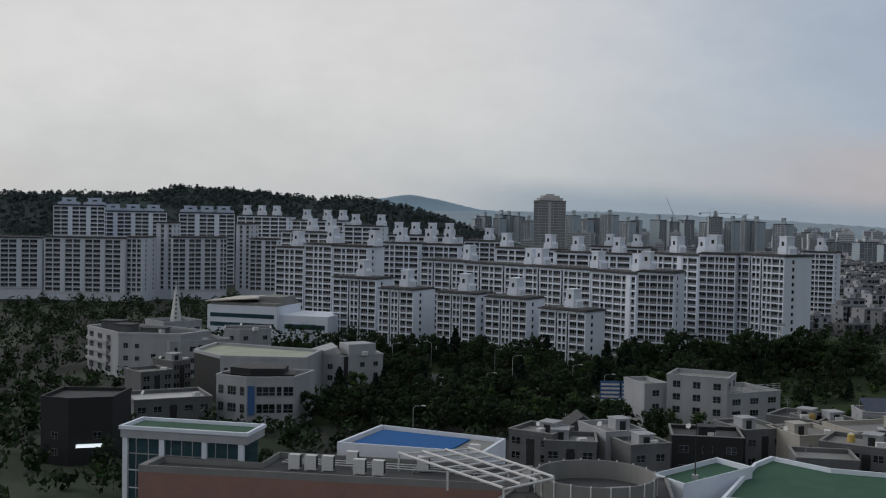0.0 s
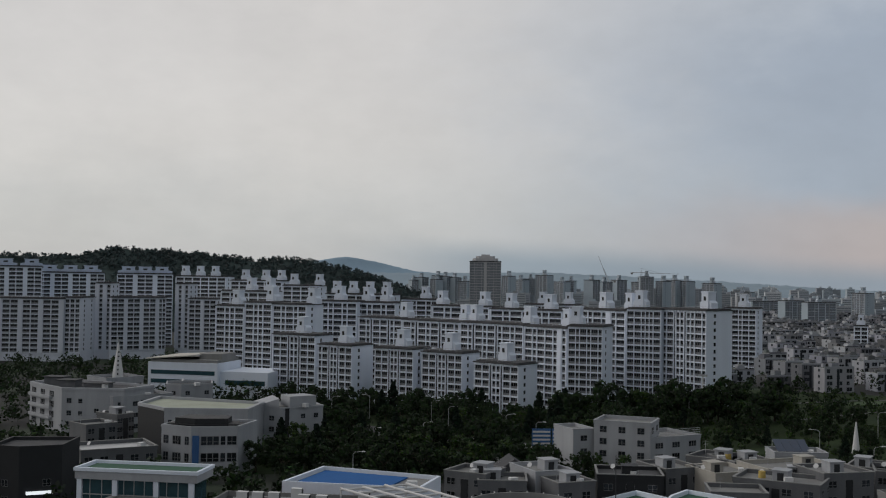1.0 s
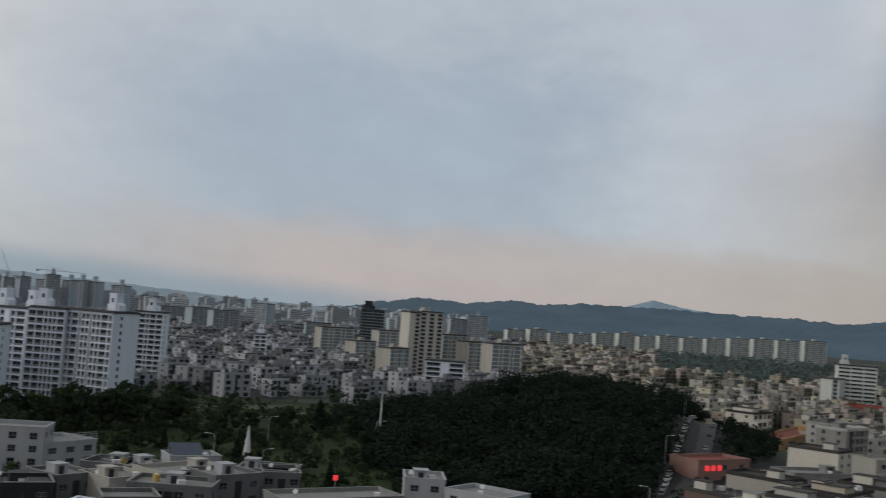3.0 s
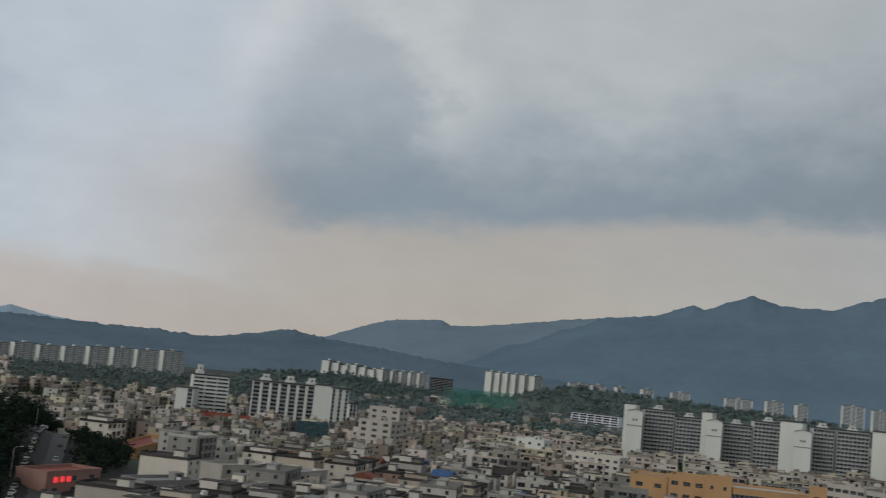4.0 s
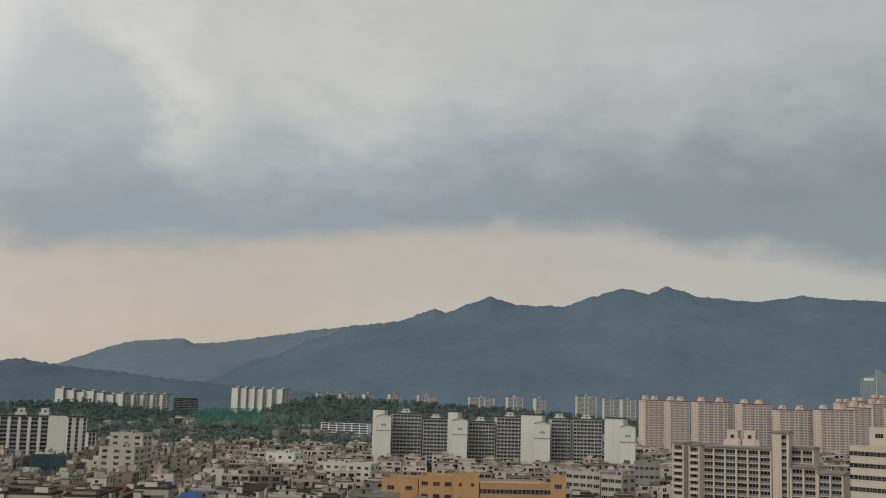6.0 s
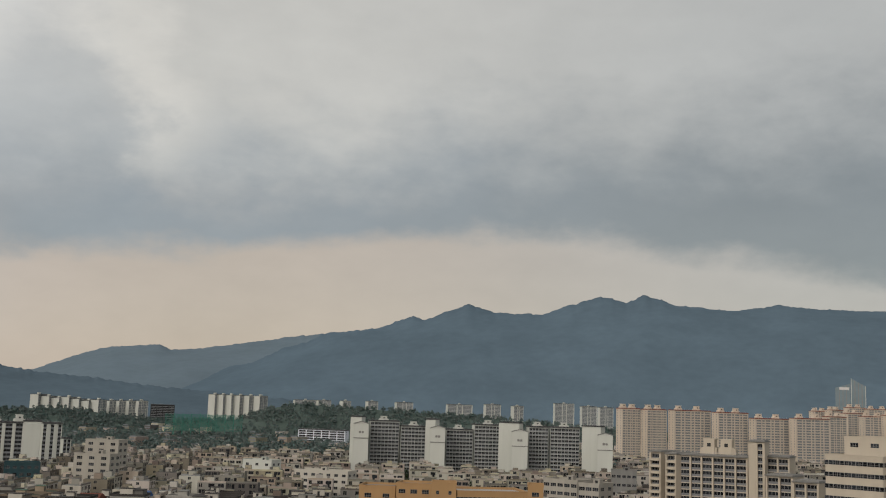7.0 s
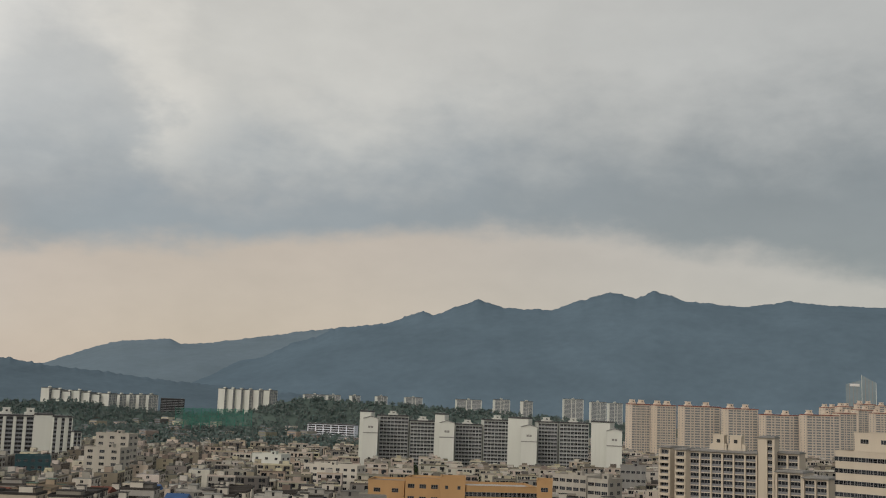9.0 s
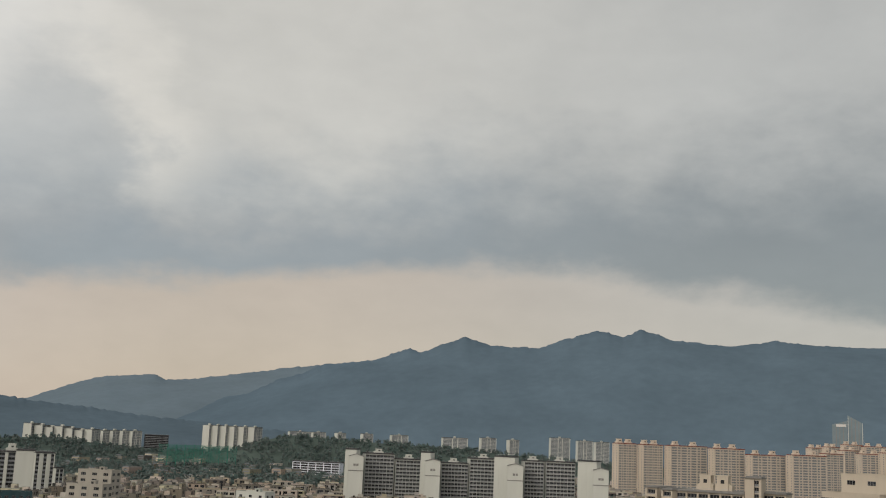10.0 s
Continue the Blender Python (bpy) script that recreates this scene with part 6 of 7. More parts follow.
def tree_kind(seed, height, spread, key, label, conifer=False):
    """A trunk that tapers and forks into limbs (the thing), and a crown of leaf sprays on its clumps (a part)."""
    rng = np.random.default_rng(seed)
    m = Mesh()
    top = height * (0.9 if conifer else 0.5)
    m.tube((0, 0, -0.6), (0.1, 0.05, top * 0.5), height * 0.024, height * 0.018)
    m.tube((0.1, 0.05, top * 0.5), (0.15, -0.05, top), height * 0.018, height * 0.006)
    cs, rs = [], []
    if conifer:
        for i in range(26):
            k = i / 25
            z = height * (0.16 + 0.82 * k)
            w = spread * (1 - k) ** 0.8 * 0.5 + 0.15
            a = i * 2.4
            cs.append((math.cos(a) * w * 0.7, math.sin(a) * w * 0.7, z))
            rs.append(0.28 * spread * (1.05 - k) + 0.25)
            if i % 4 == 0:
                m.tube((0.1, 0, z), (math.cos(a) * w, math.sin(a) * w, z - 0.2), 0.07, 0.02, 5)
    else:
        for i in range(6):
            a = i * 1.05 + rng.random()
            e = Vector((math.cos(a) * spread * 0.34, math.sin(a) * spread * 0.34, height * (0.5 + 0.28 * rng.random())))
            m.tube((0.1, 0, top * (0.55 + 0.07 * i)), e, height * 0.011, height * 0.004, 6)
        for i in range(34):
            a, k = rng.random() * 6.283, rng.random() ** 0.5
            z = rng.random()
            w = spread * 0.5 * k * (1.05 - 0.75 * abs(z - 0.38) ** 1.2)
            cs.append((math.cos(a) * w, math.sin(a) * w, height * (0.16 + 0.78 * z)))
            rs.append(height * (0.07 + 0.07 * rng.random()))
    trunk = new("tree", m.data("tree", ("bark",)))
    tagged(trunk, label, "tree", "park trees")
    v, f = leaf_cards(rng, cs, rs, 36, height * 0.044)
    part("crown", cards_mesh("crown", v, f, key), (key,), trunk)
    return trunk


def wood(name, spots, key, cards, label, rng_seed, size=1.0, category="woodland"):
    """Many trees of a far wood in one mesh of leaf sprays: spots are x, y, z, height."""
    rng = np.random.default_rng(rng_seed)
    s = np.asarray(spots, float)
    cs, rs = [], []
    for x, y, z, h in s:
        for i in range(5):
            a, k = rng.random() * 6.283, rng.random() * 0.42 * h
            cs.append((x + math.cos(a) * k, y + math.sin(a) * k, z + h * (0.3 + 0.10 * i + 0.1 * rng.random())))
            rs.append(h * (0.31 - 0.02 * i))
    v, f = leaf_cards(rng, cs, rs, cards, float(s[:, 3].mean()) * 0.11 * size)
    return tagged(new(name, cards_mesh(name, v, f, key)), label, category, kind="stuff")


KINDS = [tree_kind(1, 9.0, 7.5, "leaf", "dark green broadleaf park tree"), tree_kind(2, 7.5, 6.5, "leaf2", "mid-green broadleaf park tree"), tree_kind(3, 10.5, 8.0, "leaf", "tall dark broadleaf park tree"),
         tree_kind(4, 11.0, 5.0, "pine", "dark slender pine tree", True), tree_kind(5, 6.0, 5.5, "leaf2", "small rounded park tree"), tree_kind(6, 12.0, 6.0, "pine", "tall dark pine tree", True)]
USED = set()


def plant(x, y, k, rng, scale=1.0):
    m = pose(x, y, ground_z(x, y) - 0.05, 0, 0, rng.random() * 360)
    s = scale * (0.8 + 0.45 * rng.random())
    if k not in USED:
        USED.add(k)
        KINDS[k].matrix_basis = m
        return KINDS[k]
    t = copy_thing(KINDS[k], m)
    t.matrix_basis = m @ Matrix.Diagonal((s, s, s, 1))
    return t


def polar(az, r):
    a = radians(az)
    return -r * math.sin(a), r * math.cos(a)


OPEN = [(128, 490, 22), (108, 452, 16), (75, 344, 5), (-70, 340, 6), (85, 520, 14), (-14, 322, 9), (60, 470, 9), (90, 410, 8)]     # lawns and open places in the park


def open_place(x, y):
    return any((x - a) ** 2 + (y - b) ** 2 < c * c for a, b, c in OPEN)


def plant_park():
    rng = random.Random(11)
    n, rest = 0, []
    r = 283.0
    while r < 600:
        step = 8.4 if r < 430 else 14.0
        az = 21.5
        while az > -23:
            x, y = polar(az + rng.uniform(-0.5, 0.5), r + rng.uniform(-3.5, 3.5))
            az -= math.degrees(step / r)
            mx = math.hypot(x - MOUND[0], y - MOUND[1])
            if mx < 70 or near_road(x, y, 8.5 if y < 400 else 5.0) or open_place(x, y) or not free(x, y, 1.5):
                continue
            if az > 15.5 and r < 330 and rng.random() < 0.7:
                continue
            if az > 4 and r > 425 or r > 520 and rng.random() < 0.5:
                continue
            if rng.random() < 0.08:
                continue
            if az < -3 and r < 540 and rng.random() < 0.35:
                continue
            if n >= 285:
                rest.append((x, y, ground_z(x, y) - 0.2, rng.uniform(6, 10)))
                continue
            k = rng.choice((0, 0, 1, 2, 2, 4, 0, 3) if r < 390 or az < 0 else (2, 2, 0, 0, 2, 5))
            plant(x, y, k, rng, 0.62 if az < -3 and r < 400 else 0.95)
            n += 1
        r += step
    for i in range(34):
        x = -52 + i * 3.6
        y = 404 + 0.22 * max(0.0, x) - 0.35 * min(0.0, x) * 0.6 + rng.uniform(-7, 7)
        if free(x, y, -2.0):
            plant(x, y, (2, 0, 2, 1, 0)[i % 5], rng, 1.05 if x < 0 else 1.35)
    return rest


def scatter(rng, n, az0, az1, r0, r1, h0, h1, ok=lambda x, y: True):
    out = []
    for _ in range(n):
        r = math.sqrt(rng.uniform(r0 * r0, r1 * r1))
        x, y = polar(rng.uniform(az0, az1), r)
        if ok(x, y) and free(x, y, 1.0):
            out.append((x, y, ground_z(x, y) - 0.3, rng.uniform(h0, h1)))
    return out


# ---------------------------------------------------------------- the town of low houses
def house_kind(i, w, d, floors, wall, roof, label, single, extra):
    """One low house as a pattern: walls, roof with parapet, stair head, windows."""
    h = floors * 2.9
    t = thing("house", pose(0, 0, 0), label, "house", "low town houses")
    b = Mesh()
    b.box(-w / 2, -d / 2, -1, w / 2, d / 2, h)
    if extra == "step":
        b.box(-w / 2, -d / 2 - 2.2, -1, w * 0.1, -d / 2 - 0.002, h - 2.9)
    part("wall", b, (wall,), t)
    r = Mesh()
    r.box(-w / 2 + 0.2, -d / 2 + 0.2, h, w / 2 - 0.2, d / 2 - 0.2, h + 0.15)
    for x0, y0, x1, y1 in ((-w / 2 - 0.15, -d / 2 - 0.15, w / 2 + 0.15, -d / 2 + 0.15), (-w / 2 - 0.15, d / 2 - 0.15, w / 2 + 0.15, d / 2 + 0.15), (-w / 2 - 0.15, -d / 2 + 0.15, -w / 2 + 0.15, d / 2 - 0.15), (w / 2 - 0.15, -d / 2 + 0.15, w / 2 + 0.15, d / 2 - 0.15)):
        r.box(x0, y0, h - 0.1, x1, y1, h + 0.9, 1)
    part("roof", r, (roof, roof if roof == "r_dark" else wall), t)
    if extra == "gable":
        g = Mesh()
        g.gable(-w / 2 + 0.4, -d / 2 + 0.4, h + 0.1, w / 2 - 0.4, d / 2 - 0.4, h + 1.0, h + 3.2)
        part("attic", g, (roof,), t)
    else:
        s = Mesh()
        x, y = w * (0.26, -0.24, 0.05, 0.3)[i % 4], d * (0.16, 0.22, -0.05)[i % 3]
        a, b, c = (1.8, 2.6, 3.4)[i % 3], (2.0, 1.5)[i % 2], (2.5, 2.9, 2.3)[i % 3]
        s.box(x - a, y - 1.6, h + 0.15, x + a, y + b, h + c)
        s.box(x - a - 0.3, y - 2.0, h + c, x + a + 0.3, y + b + 0.2, h + c + 0.2, 1)
        s.box(x - 0.5, y - 1.64, h + 0.2, x + 0.5, y - 1.58, h + 2.1, 2)
        part("stair_head", s, ("cream" if roof == "r_dark" else wall, roof, "darkwall"), t)
        if i % 3 == 1:
            k = Mesh()
            k.box(-w * 0.42, -d * 0.4, h + 0.15, -w * 0.08, d * 0.3, h + 2.2)
            k.box(-w * 0.44, -d * 0.44, h + 2.2, -w * 0.06, d * 0.34, h + 2.4, 1)
            part("roof_room", k, (wall, roof), t)
        if extra == "tank":
            k = Mesh()
            k.tube((-w * 0.25, 0, h + 0.1), (-w * 0.25, 0, h + 1.7), 0.9, 0.85, 10)
            part("water_tank", k, ("tank" if i % 2 else "concrete",), t)
    # flat dark strip for a shaded stair recess, and balcony openings in front
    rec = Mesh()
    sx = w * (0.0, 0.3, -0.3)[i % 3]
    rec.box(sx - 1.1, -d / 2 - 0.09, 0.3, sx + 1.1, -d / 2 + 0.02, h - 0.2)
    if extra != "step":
        part("stair_strip", rec, ("darkwall",), t, "dark strip painted as the shade of a stairwell")
    for f in range(1, floors):
        if i % 2 == 0 and extra != "step":
            q = Mesh()
            bx = -w * 0.33
            q.box(bx - 2.2, -d / 2 - 1.1, f * 2.9 - 0.15, bx + 2.2, -d / 2 - 0.002, f * 2.9 + 0.85)
            part("balcony", q, (wall,), t)
    g = Mesh()
    cols = max(2, int(w / 3.6))
    for f in range(floors):
        z = f * 2.9 + 0.9
        for j in range(cols):
            x = -w / 2 + (j + 0.5) * w / cols
            if extra != "step" and abs(x - sx) < 2.1:
                continue
            ww = 3.0 if (i + j) % 3 else 1.4
            yy = -d / 2 - (2.26 if extra == "step" and x < 0 and f < floors - 1 else 0.06)
            if extra == "step" and x >= -0.5 and x < w * 0.1 + 1.3 and f < floors - 1:
                continue
            if single:
                add_window(t, x - ww / 2, yy, z - 0.1, ww, 1.75)
            else:
                joined_window(g, x - ww / 2, yy, z - 0.1, ww, 1.75)
        for sx, turn in ((w / 2 + 0.06, math.pi / 2), (-w / 2 - 0.06, -math.pi / 2)):
            for y in (-d / 4, d / 4):
                yy = y - 0.6 if turn > 0 else y + 0.6
                if single:
                    add_window(t, sx, yy, z + 0.2, 1.2, 1.2, turn)
                else:
                    joined_window(g, sx, yy, z + 0.2, 1.2, 1.2, turn)
    if g.v:
        part("glazing", g, ("frame", "glass_far"), t, kind="stuff")
    return t


STYLES = [(15, 11, 4, "w_bone", "r_grey", "bone-white four-storey house with grey flat roof", "tank"), (18, 12, 4, "w_sand", "r_dark", "sand-coloured four-storey house with dark planted roof deck", ""),
          (13, 11, 4, "w_grey", "r_grey", "grey rendered house with flat roof", "step"), (16, 11, 3, "w_rose", "r_dark", "dull rose brick house with dark roof", ""),
          (14, 10, 3, "w_bone", "r_red", "pale house with dull red roof", "gable"), (19, 12, 5, "w_grey", "r_grey", "grey five-storey villa with roof stair head", "tank"),
          (15, 12, 4, "w_tan", "r_green", "tan brick house with green painted roof", "step"), (16, 13, 4, "w_bone", "r_dark", "bone-white four-storey villa with dark roof terrace", "step"),
          (12, 10, 3, "w_sand", "r_blue", "small sand-coloured house under blue sheet roof", "gable"), (17, 11, 4, "w_bone", "r_dark", "pale house with dark planted roof terrace", ""),
          (14, 12, 4, "w_grey", "r_dark", "grey house with dark roof terrace", "tank")]
for key, c in (("w_bone", (0.43, 0.405, 0.355)), ("w_sand", (0.37, 0.33, 0.27)), ("w_grey", (0.285, 0.28, 0.262)), ("w_rose", (0.25, 0.17, 0.14)), ("w_tan", (0.28, 0.225, 0.17))):
    M[key] = mat("render_" + key[2:], c, streak=True, var=0.24, scale=0.3, fine=3, rnd=0.5)
for key, c in (("r_grey", (0.17, 0.175, 0.165)), ("r_green", (0.06, 0.11, 0.08)), ("r_dark", (0.045, 0.042, 0.04)), ("r_red", (0.17, 0.06, 0.04)), ("r_blue", (0.04, 0.10, 0.24))):
    M[key] = mat("roofing_" + key[2:], c, var=0.35, scale=0.4, rnd=0.3)


def build_town():
    rng = random.Random(5)
    near = {}
    far = {}
    count = 0
    u, v = Vector((math.cos(radians(24)), math.sin(radians(24)))), Vector((-math.sin(radians(24)), math.cos(radians(24))))
    for i in range(-70, 70):
        for j in range(-70, 70):
            p = u * (i * 20.5 + (i // 4) * 5.0) + v * (j * 15.5 + (j // 2) * 5.5)
            x, y = p.x + rng.uniform(-1, 1), p.y + rng.uniform(-1, 1)
            r, az = math.hypot(x, y), math.degrees(math.atan2(-x, y))
            s = rng.randrange(len(STYLES))
            q, tilt = rng.random(), rng.uniform(-4, 4)
            if r < 250 or r > 515 or az < -90 or az > -22:
                continue
            if math.hypot(x - MOUND[0], y - MOUND[1]) < 98 or math.hypot(x - 262, y - 455) < 80 and az > -33 or near_road(x, y, 12.5) or not free(x, y, 4.5) or q < 0.05:
                continue
            if az > -33 and r < 560:
                continue
            single = r < 345
            store = near if single else far
            m = pose(x, y, ground_z(x, y) - 0.1, 0, 0, 24 + tilt + (90 if q > 0.8 else 0) - 90 * (az < -56))
            if s in store:
                copy_thing(store[s], m)
            else:
                w, d, fl, wall, roof, label, extra = STYLES[s]
                store[s] = house_kind(s, w, d, fl, wall, roof, label, single, extra)
                store[s].matrix_basis = m
            FOOT.append((x, y, 6.0))
            count += 1
    return count


def far_town(name, north, wall, label):
    """The roofs beyond, too far to pick apart: boxes with parapets, stair heads and windows."""
    rng = random.Random(8)
    m = Mesh()
    u, v = Vector((math.cos(radians(24)), math.sin(radians(24)))), Vector((-math.sin(radians(24)), math.cos(radians(24))))
    def put(x, y, w, d, h, turn, z):
        c, s = math.cos(turn), math.sin(turn)
        n0 = len(m.v)
        m.box(-w / 2, -d / 2, -1, w / 2, d / 2, h, 0, 1)
        m.box(-w / 2, -d / 2 - 0.1, h, w / 2, -d / 2 + 0.15, h + 0.8, 0)
        a = rng.uniform(-w / 4, w / 4)
        m.box(a - 1.8, -1.6, h, a + 1.8, 2.0, h + rng.uniform(1.8, 2.8), 0, 1)
        for k in range(3):
            a, b = rng.uniform(-w * 0.42, w * 0.3), rng.uniform(-d * 0.4, d * 0.3)
            m.box(a, b, h, a + rng.uniform(0.8, 3.0), b + rng.uniform(0.8, 2.4), h + rng.uniform(0.5, 1.9), k % 2, 1)
        m.box(a + 0.6, -d / 2 - 0.12, 0.2, a + 1.9, -d / 2, h - 0.6, 2)
        for f in range(int(h / 2.9)):
            for k in range(3):
                xx = -w / 2 + (k + 0.5) * w / 3
                joined_window(m, xx - 1.5, -d / 2 - 0.08, f * 2.9 + 0.6, 3.0 if (k + f) % 3 else 1.6, 1.8, 0, 0, 2)
            joined_window(m, w / 2 + 0.08, -0.7, f * 2.9 + 1.0, 1.4, 1.3, math.pi / 2, 0, 2)
            joined_window(m, -w / 2 - 0.08, 0.7, f * 2.9 + 1.0, 1.4, 1.3, -math.pi / 2, 0, 2)
        for n in range(n0, len(m.v)):
            px, py, pz = m.v[n]
            m.v[n] = (x + px * c - py * s, y + px * s + py * c, z + pz)
    for i in range(-95, 95):
        for j in range(-95, 95):
            p = u * (i * 20.5 + (i // 4) * 5.0) + v * (j * 15.5 + (j // 2) * 5.5)
            x, y = p.x + rng.uniform(-1.5, 1.5), p.y + rng.uniform(-1.5, 1.5)
            r, az = math.hypot(x, y), math.degrees(math.atan2(-x, y))
            limit = 1010 if az < -46 else 1080 if az < -33 else 1600
            if az < -72:
                limit = 1150
            w, d, h, q = rng.uniform(10, 18), rng.uniform(8, 12), rng.choice((5.8, 8.7, 8.7, 11.6, 11.6)), rng.random()
            if az > 3 or az < -92 or r > limit or q < 0.07 or (az > -26) != north:
                continue
            if r < 660 and (r < 515 and az < -22 or az >= -22 and r < 555 or az > -4 or -33 < az < -20 and r < 560):
                continue
            if not free(x, y, 3.5) or q < 0.5 and -47 < az < -24 and r > 760 or q < 0.22 and north:
                continue
            put(x, y, w, d, h, radians(24 - 90 * (az < -56)), ground_z(x, y))
    me = m.data(name, (wall, "village_roof", "glass_far"))
    return tagged(new(name, me), label, "houses", kind="stuff")


# ---------------------------------------------------------------- the roofs close below
def deck_building(pts, z, wall, roof, label, name="building", edge=0.9, base=0.0, category="building"):
    """A building over any plan outline (counter-clockwise), with a roof deck inside a parapet."""
    t = thing(name, pose(0, 0, base), label, category, "street buildings")
    m = Mesh()
    m.prism(pts, -1, z)
    part("wall", m, (wall,), t)
    c = Vector((sum(p[0] for p in pts) / len(pts), sum(p[1] for p in pts) / len(pts)))
    inner = [tuple(c + (Vector(p) - c) * 0.955) for p in pts]
    d = Mesh()
    d.prism(inner, z + 0.002, z + 0.12)
    part("roof", d, (roof,), t)
    e = Mesh()
    k = len(pts)
    e.v = [(x, y, z) for x, y in pts] + [(x, y, z + edge) for x, y in pts] + [(x, y, z + edge) for x, y in inner] + [(x, y, z) for x, y in inner]
    for i in range(k):
        j = (i + 1) % k
        e.f += [(i, j, k + j, k + i), (k + i, k + j, 2 * k + j, 2 * k + i), (2 * k + i, 2 * k + j, 3 * k + j, 3 * k + i)]
        e.m += [0, 0, 0]
    part("parapet", e, ("concrete" if wall != "white" else "white",), t, "pale coping along the roof edge")
    FOOT.append((c.x, c.y, 14))
    return t


def street_front():
    hall = deck_building([(-57.9, 195.1), (-32.1, 194.2), (-30.2, 206.5), (-54.6, 212.3)], 13.4, "white", "concrete", "pale low hall with a blue sheet roof", "low_hall")
    b = Mesh()
    b.prism([(-56.2, 195.9), (-38.6, 195.6), (-36.6, 206.6), (-53.6, 210.4)], 13.55, 13.8)
    part("roof_sheet", b, ("bluesheet",), hall, "bright blue roof sheet")
    # glazed pavilion
    g = thing("glazed_pavilion", pose(-91.6, 183.0, 0), "pavilion with dark glazing between pale columns", "building", "street buildings")
    m = Mesh()
    m.box(0.3, 0.3, -1, 21.2, 7.0, 15.6)
    part("wall", m, ("curtain",), g, "dark blue-green curtain glass")
    m = Mesh()
    m.box(-0.3, -0.4, 15.6, 22.2, 7.6, 17.0)
    part("fascia", m, ("plaster",), g)
    m = Mesh()
    m.box(0.5, 0.6, 17.0, 21.4, 6.8, 17.15)
    part("roof", m, ("green",), g)
    m = Mesh()
    for x0, y0, x1, y1 in ((-0.5, -0.6, 22.4, -0.1), (-0.5, 7.3, 22.4, 7.8), (-0.5, -0.1, 0, 7.3), (21.9, -0.1, 22.4, 7.3)):
        m.box(x0, y0, 17.0, x1, y1, 17.6)
    part("coping", m, ("white",), g)
    for x in (0.0, 6.6, 14.2, 20.6):
        m = Mesh()
        m.box(x, -0.25, -1, x + 0.9, 0.4, 15.6)
        part("column", m, ("white",), g)
    for x in (2.2, 4.4, 8.5, 10.4, 12.3, 16.4, 18.5):
        m = Mesh()
        m.box(x, 0.2, 4, x + 0.14, 0.3, 15.6)
        part("mullion", m, ("metal",), g)
    for z in (7.0, 10.0, 12.8):
        m = Mesh()
        m.box(0.9, 0.18, z, 20.6, 0.32, z + 0.18)
        part("transom", m, ("white" if z < 11 else "metal",), g)
    FOOT.append((-81, 186, 14))
    # pink-walled block with air conditioners on its deck
    p = deck_building([(-84.5, 174.6), (-22.5, 178.4), (-23.5, 191.5), (-66.5, 189.8), (-66.5, 181.4), (-84.5, 181.0)], 12.1, "pinkwall", "roof", "long dull pink block with a cluttered roof deck", "pink_block", 1.1)
    FOOT.append((-45, 184, 20))
    ac = thing("air_conditioner", pose(-60.9, 182.3, 12.22), "white outdoor air conditioner on the roof", "air conditioner", "roof air conditioners")
    m = Mesh()
    m.box(-1.1, -0.5, 0.15, 0.8, 0.6, 2.5)
    m.box(-1.1, -0.5, 0, -0.8, 0.6, 0.15)
    part("case", m, ("signwhite",), ac)
    m = Mesh()
    m.box(0.8, -0.4, 0.4, 0.86, 0.5, 2.4)
    part("grille", m, ("darkwall",), ac, "dark side grille")
    for x, y in ((-58.2, 182.4), (-55.4, 182.7), (-49.9, 181.9), (-46.8, 181.9), (-52.6, 187.0), (-40.5, 186.4)):
        copy_thing(ac, pose(x, y, 12.22, 0, 0, random.uniform(-4, 4)))
    # roof clutter: pipes
    for k in range(3):
        q = thing("roof_pipe", pose(0, 0, 12.3), "pale pipe run across the roof", "pipe", "roof pipes")
        m = Mesh()
        y = 184.5 + 1.6 * k
        m.tube((-64, y, 0.45), (-30, y + 0.8, 0.45), 0.16, 0.16, 6)
        for x in (-62, -52, -42, -32):
            m.box(x - 0.1, y - 0.1, 0, x + 0.1, y + 0.4, 0.4)
        part("run", m, ("metal",), q)
    # steel roof frame
    f = thing("roof_pergola", pose(0, 0, 0), "white steel grid frame over the roof", "pergola")
    a, b, c, d = (Vector(q) for q in ((-44.6, 185.7), (-34.4, 192.7), (-18.6, 176.3), (-24.8, 167.7)))
    for k in range(8):
        s, e = a.lerp(d, k / 7), b.lerp(c, k / 7)
        m = Mesh()
        m.tube((s.x, s.y, 15.0), (e.x, e.y, 15.0), 0.2, 0.2, 6)
        part("beam", m, ("signwhite",), f)
    for k in range(4):
        s, e = a.lerp(b, k / 3), d.lerp(c, k / 3)
        m = Mesh()
        m.tube((s.x, s.y, 15.25), (e.x, e.y, 15.25), 0.22, 0.22, 6)
        part("beam", m, ("signwhite",), f)
    for q in (a, b, c, d, a.lerp(d, 0.5), b.lerp(c, 0.5)):
        m = Mesh()
        m.tube((q.x, q.y, 12.0), (q.x, q.y, 15.0), 0.18, 0.18, 6)
        part("post", m, ("signwhite",), f)
    deck_building([(-28, 165), (0, 168), (-2, 192.5), (-22.3, 191.5)], 12.0, "concrete", "roof", "grey block below the round roof screen", "grey_block", 0.5)
    # round screen
    t = thing("round_roof_screen", pose(-12.8, 181.4, 12.1), "round pale screen wall round roof equipment", "screen wall")
    m, n = Mesh(), 40
    for z0, z1, ra in ((0, 2.9, 9.2),):
        for i in range(n):
            a0, a1 = 2 * math.pi * i / n, 2 * math.pi * (i + 1) / n
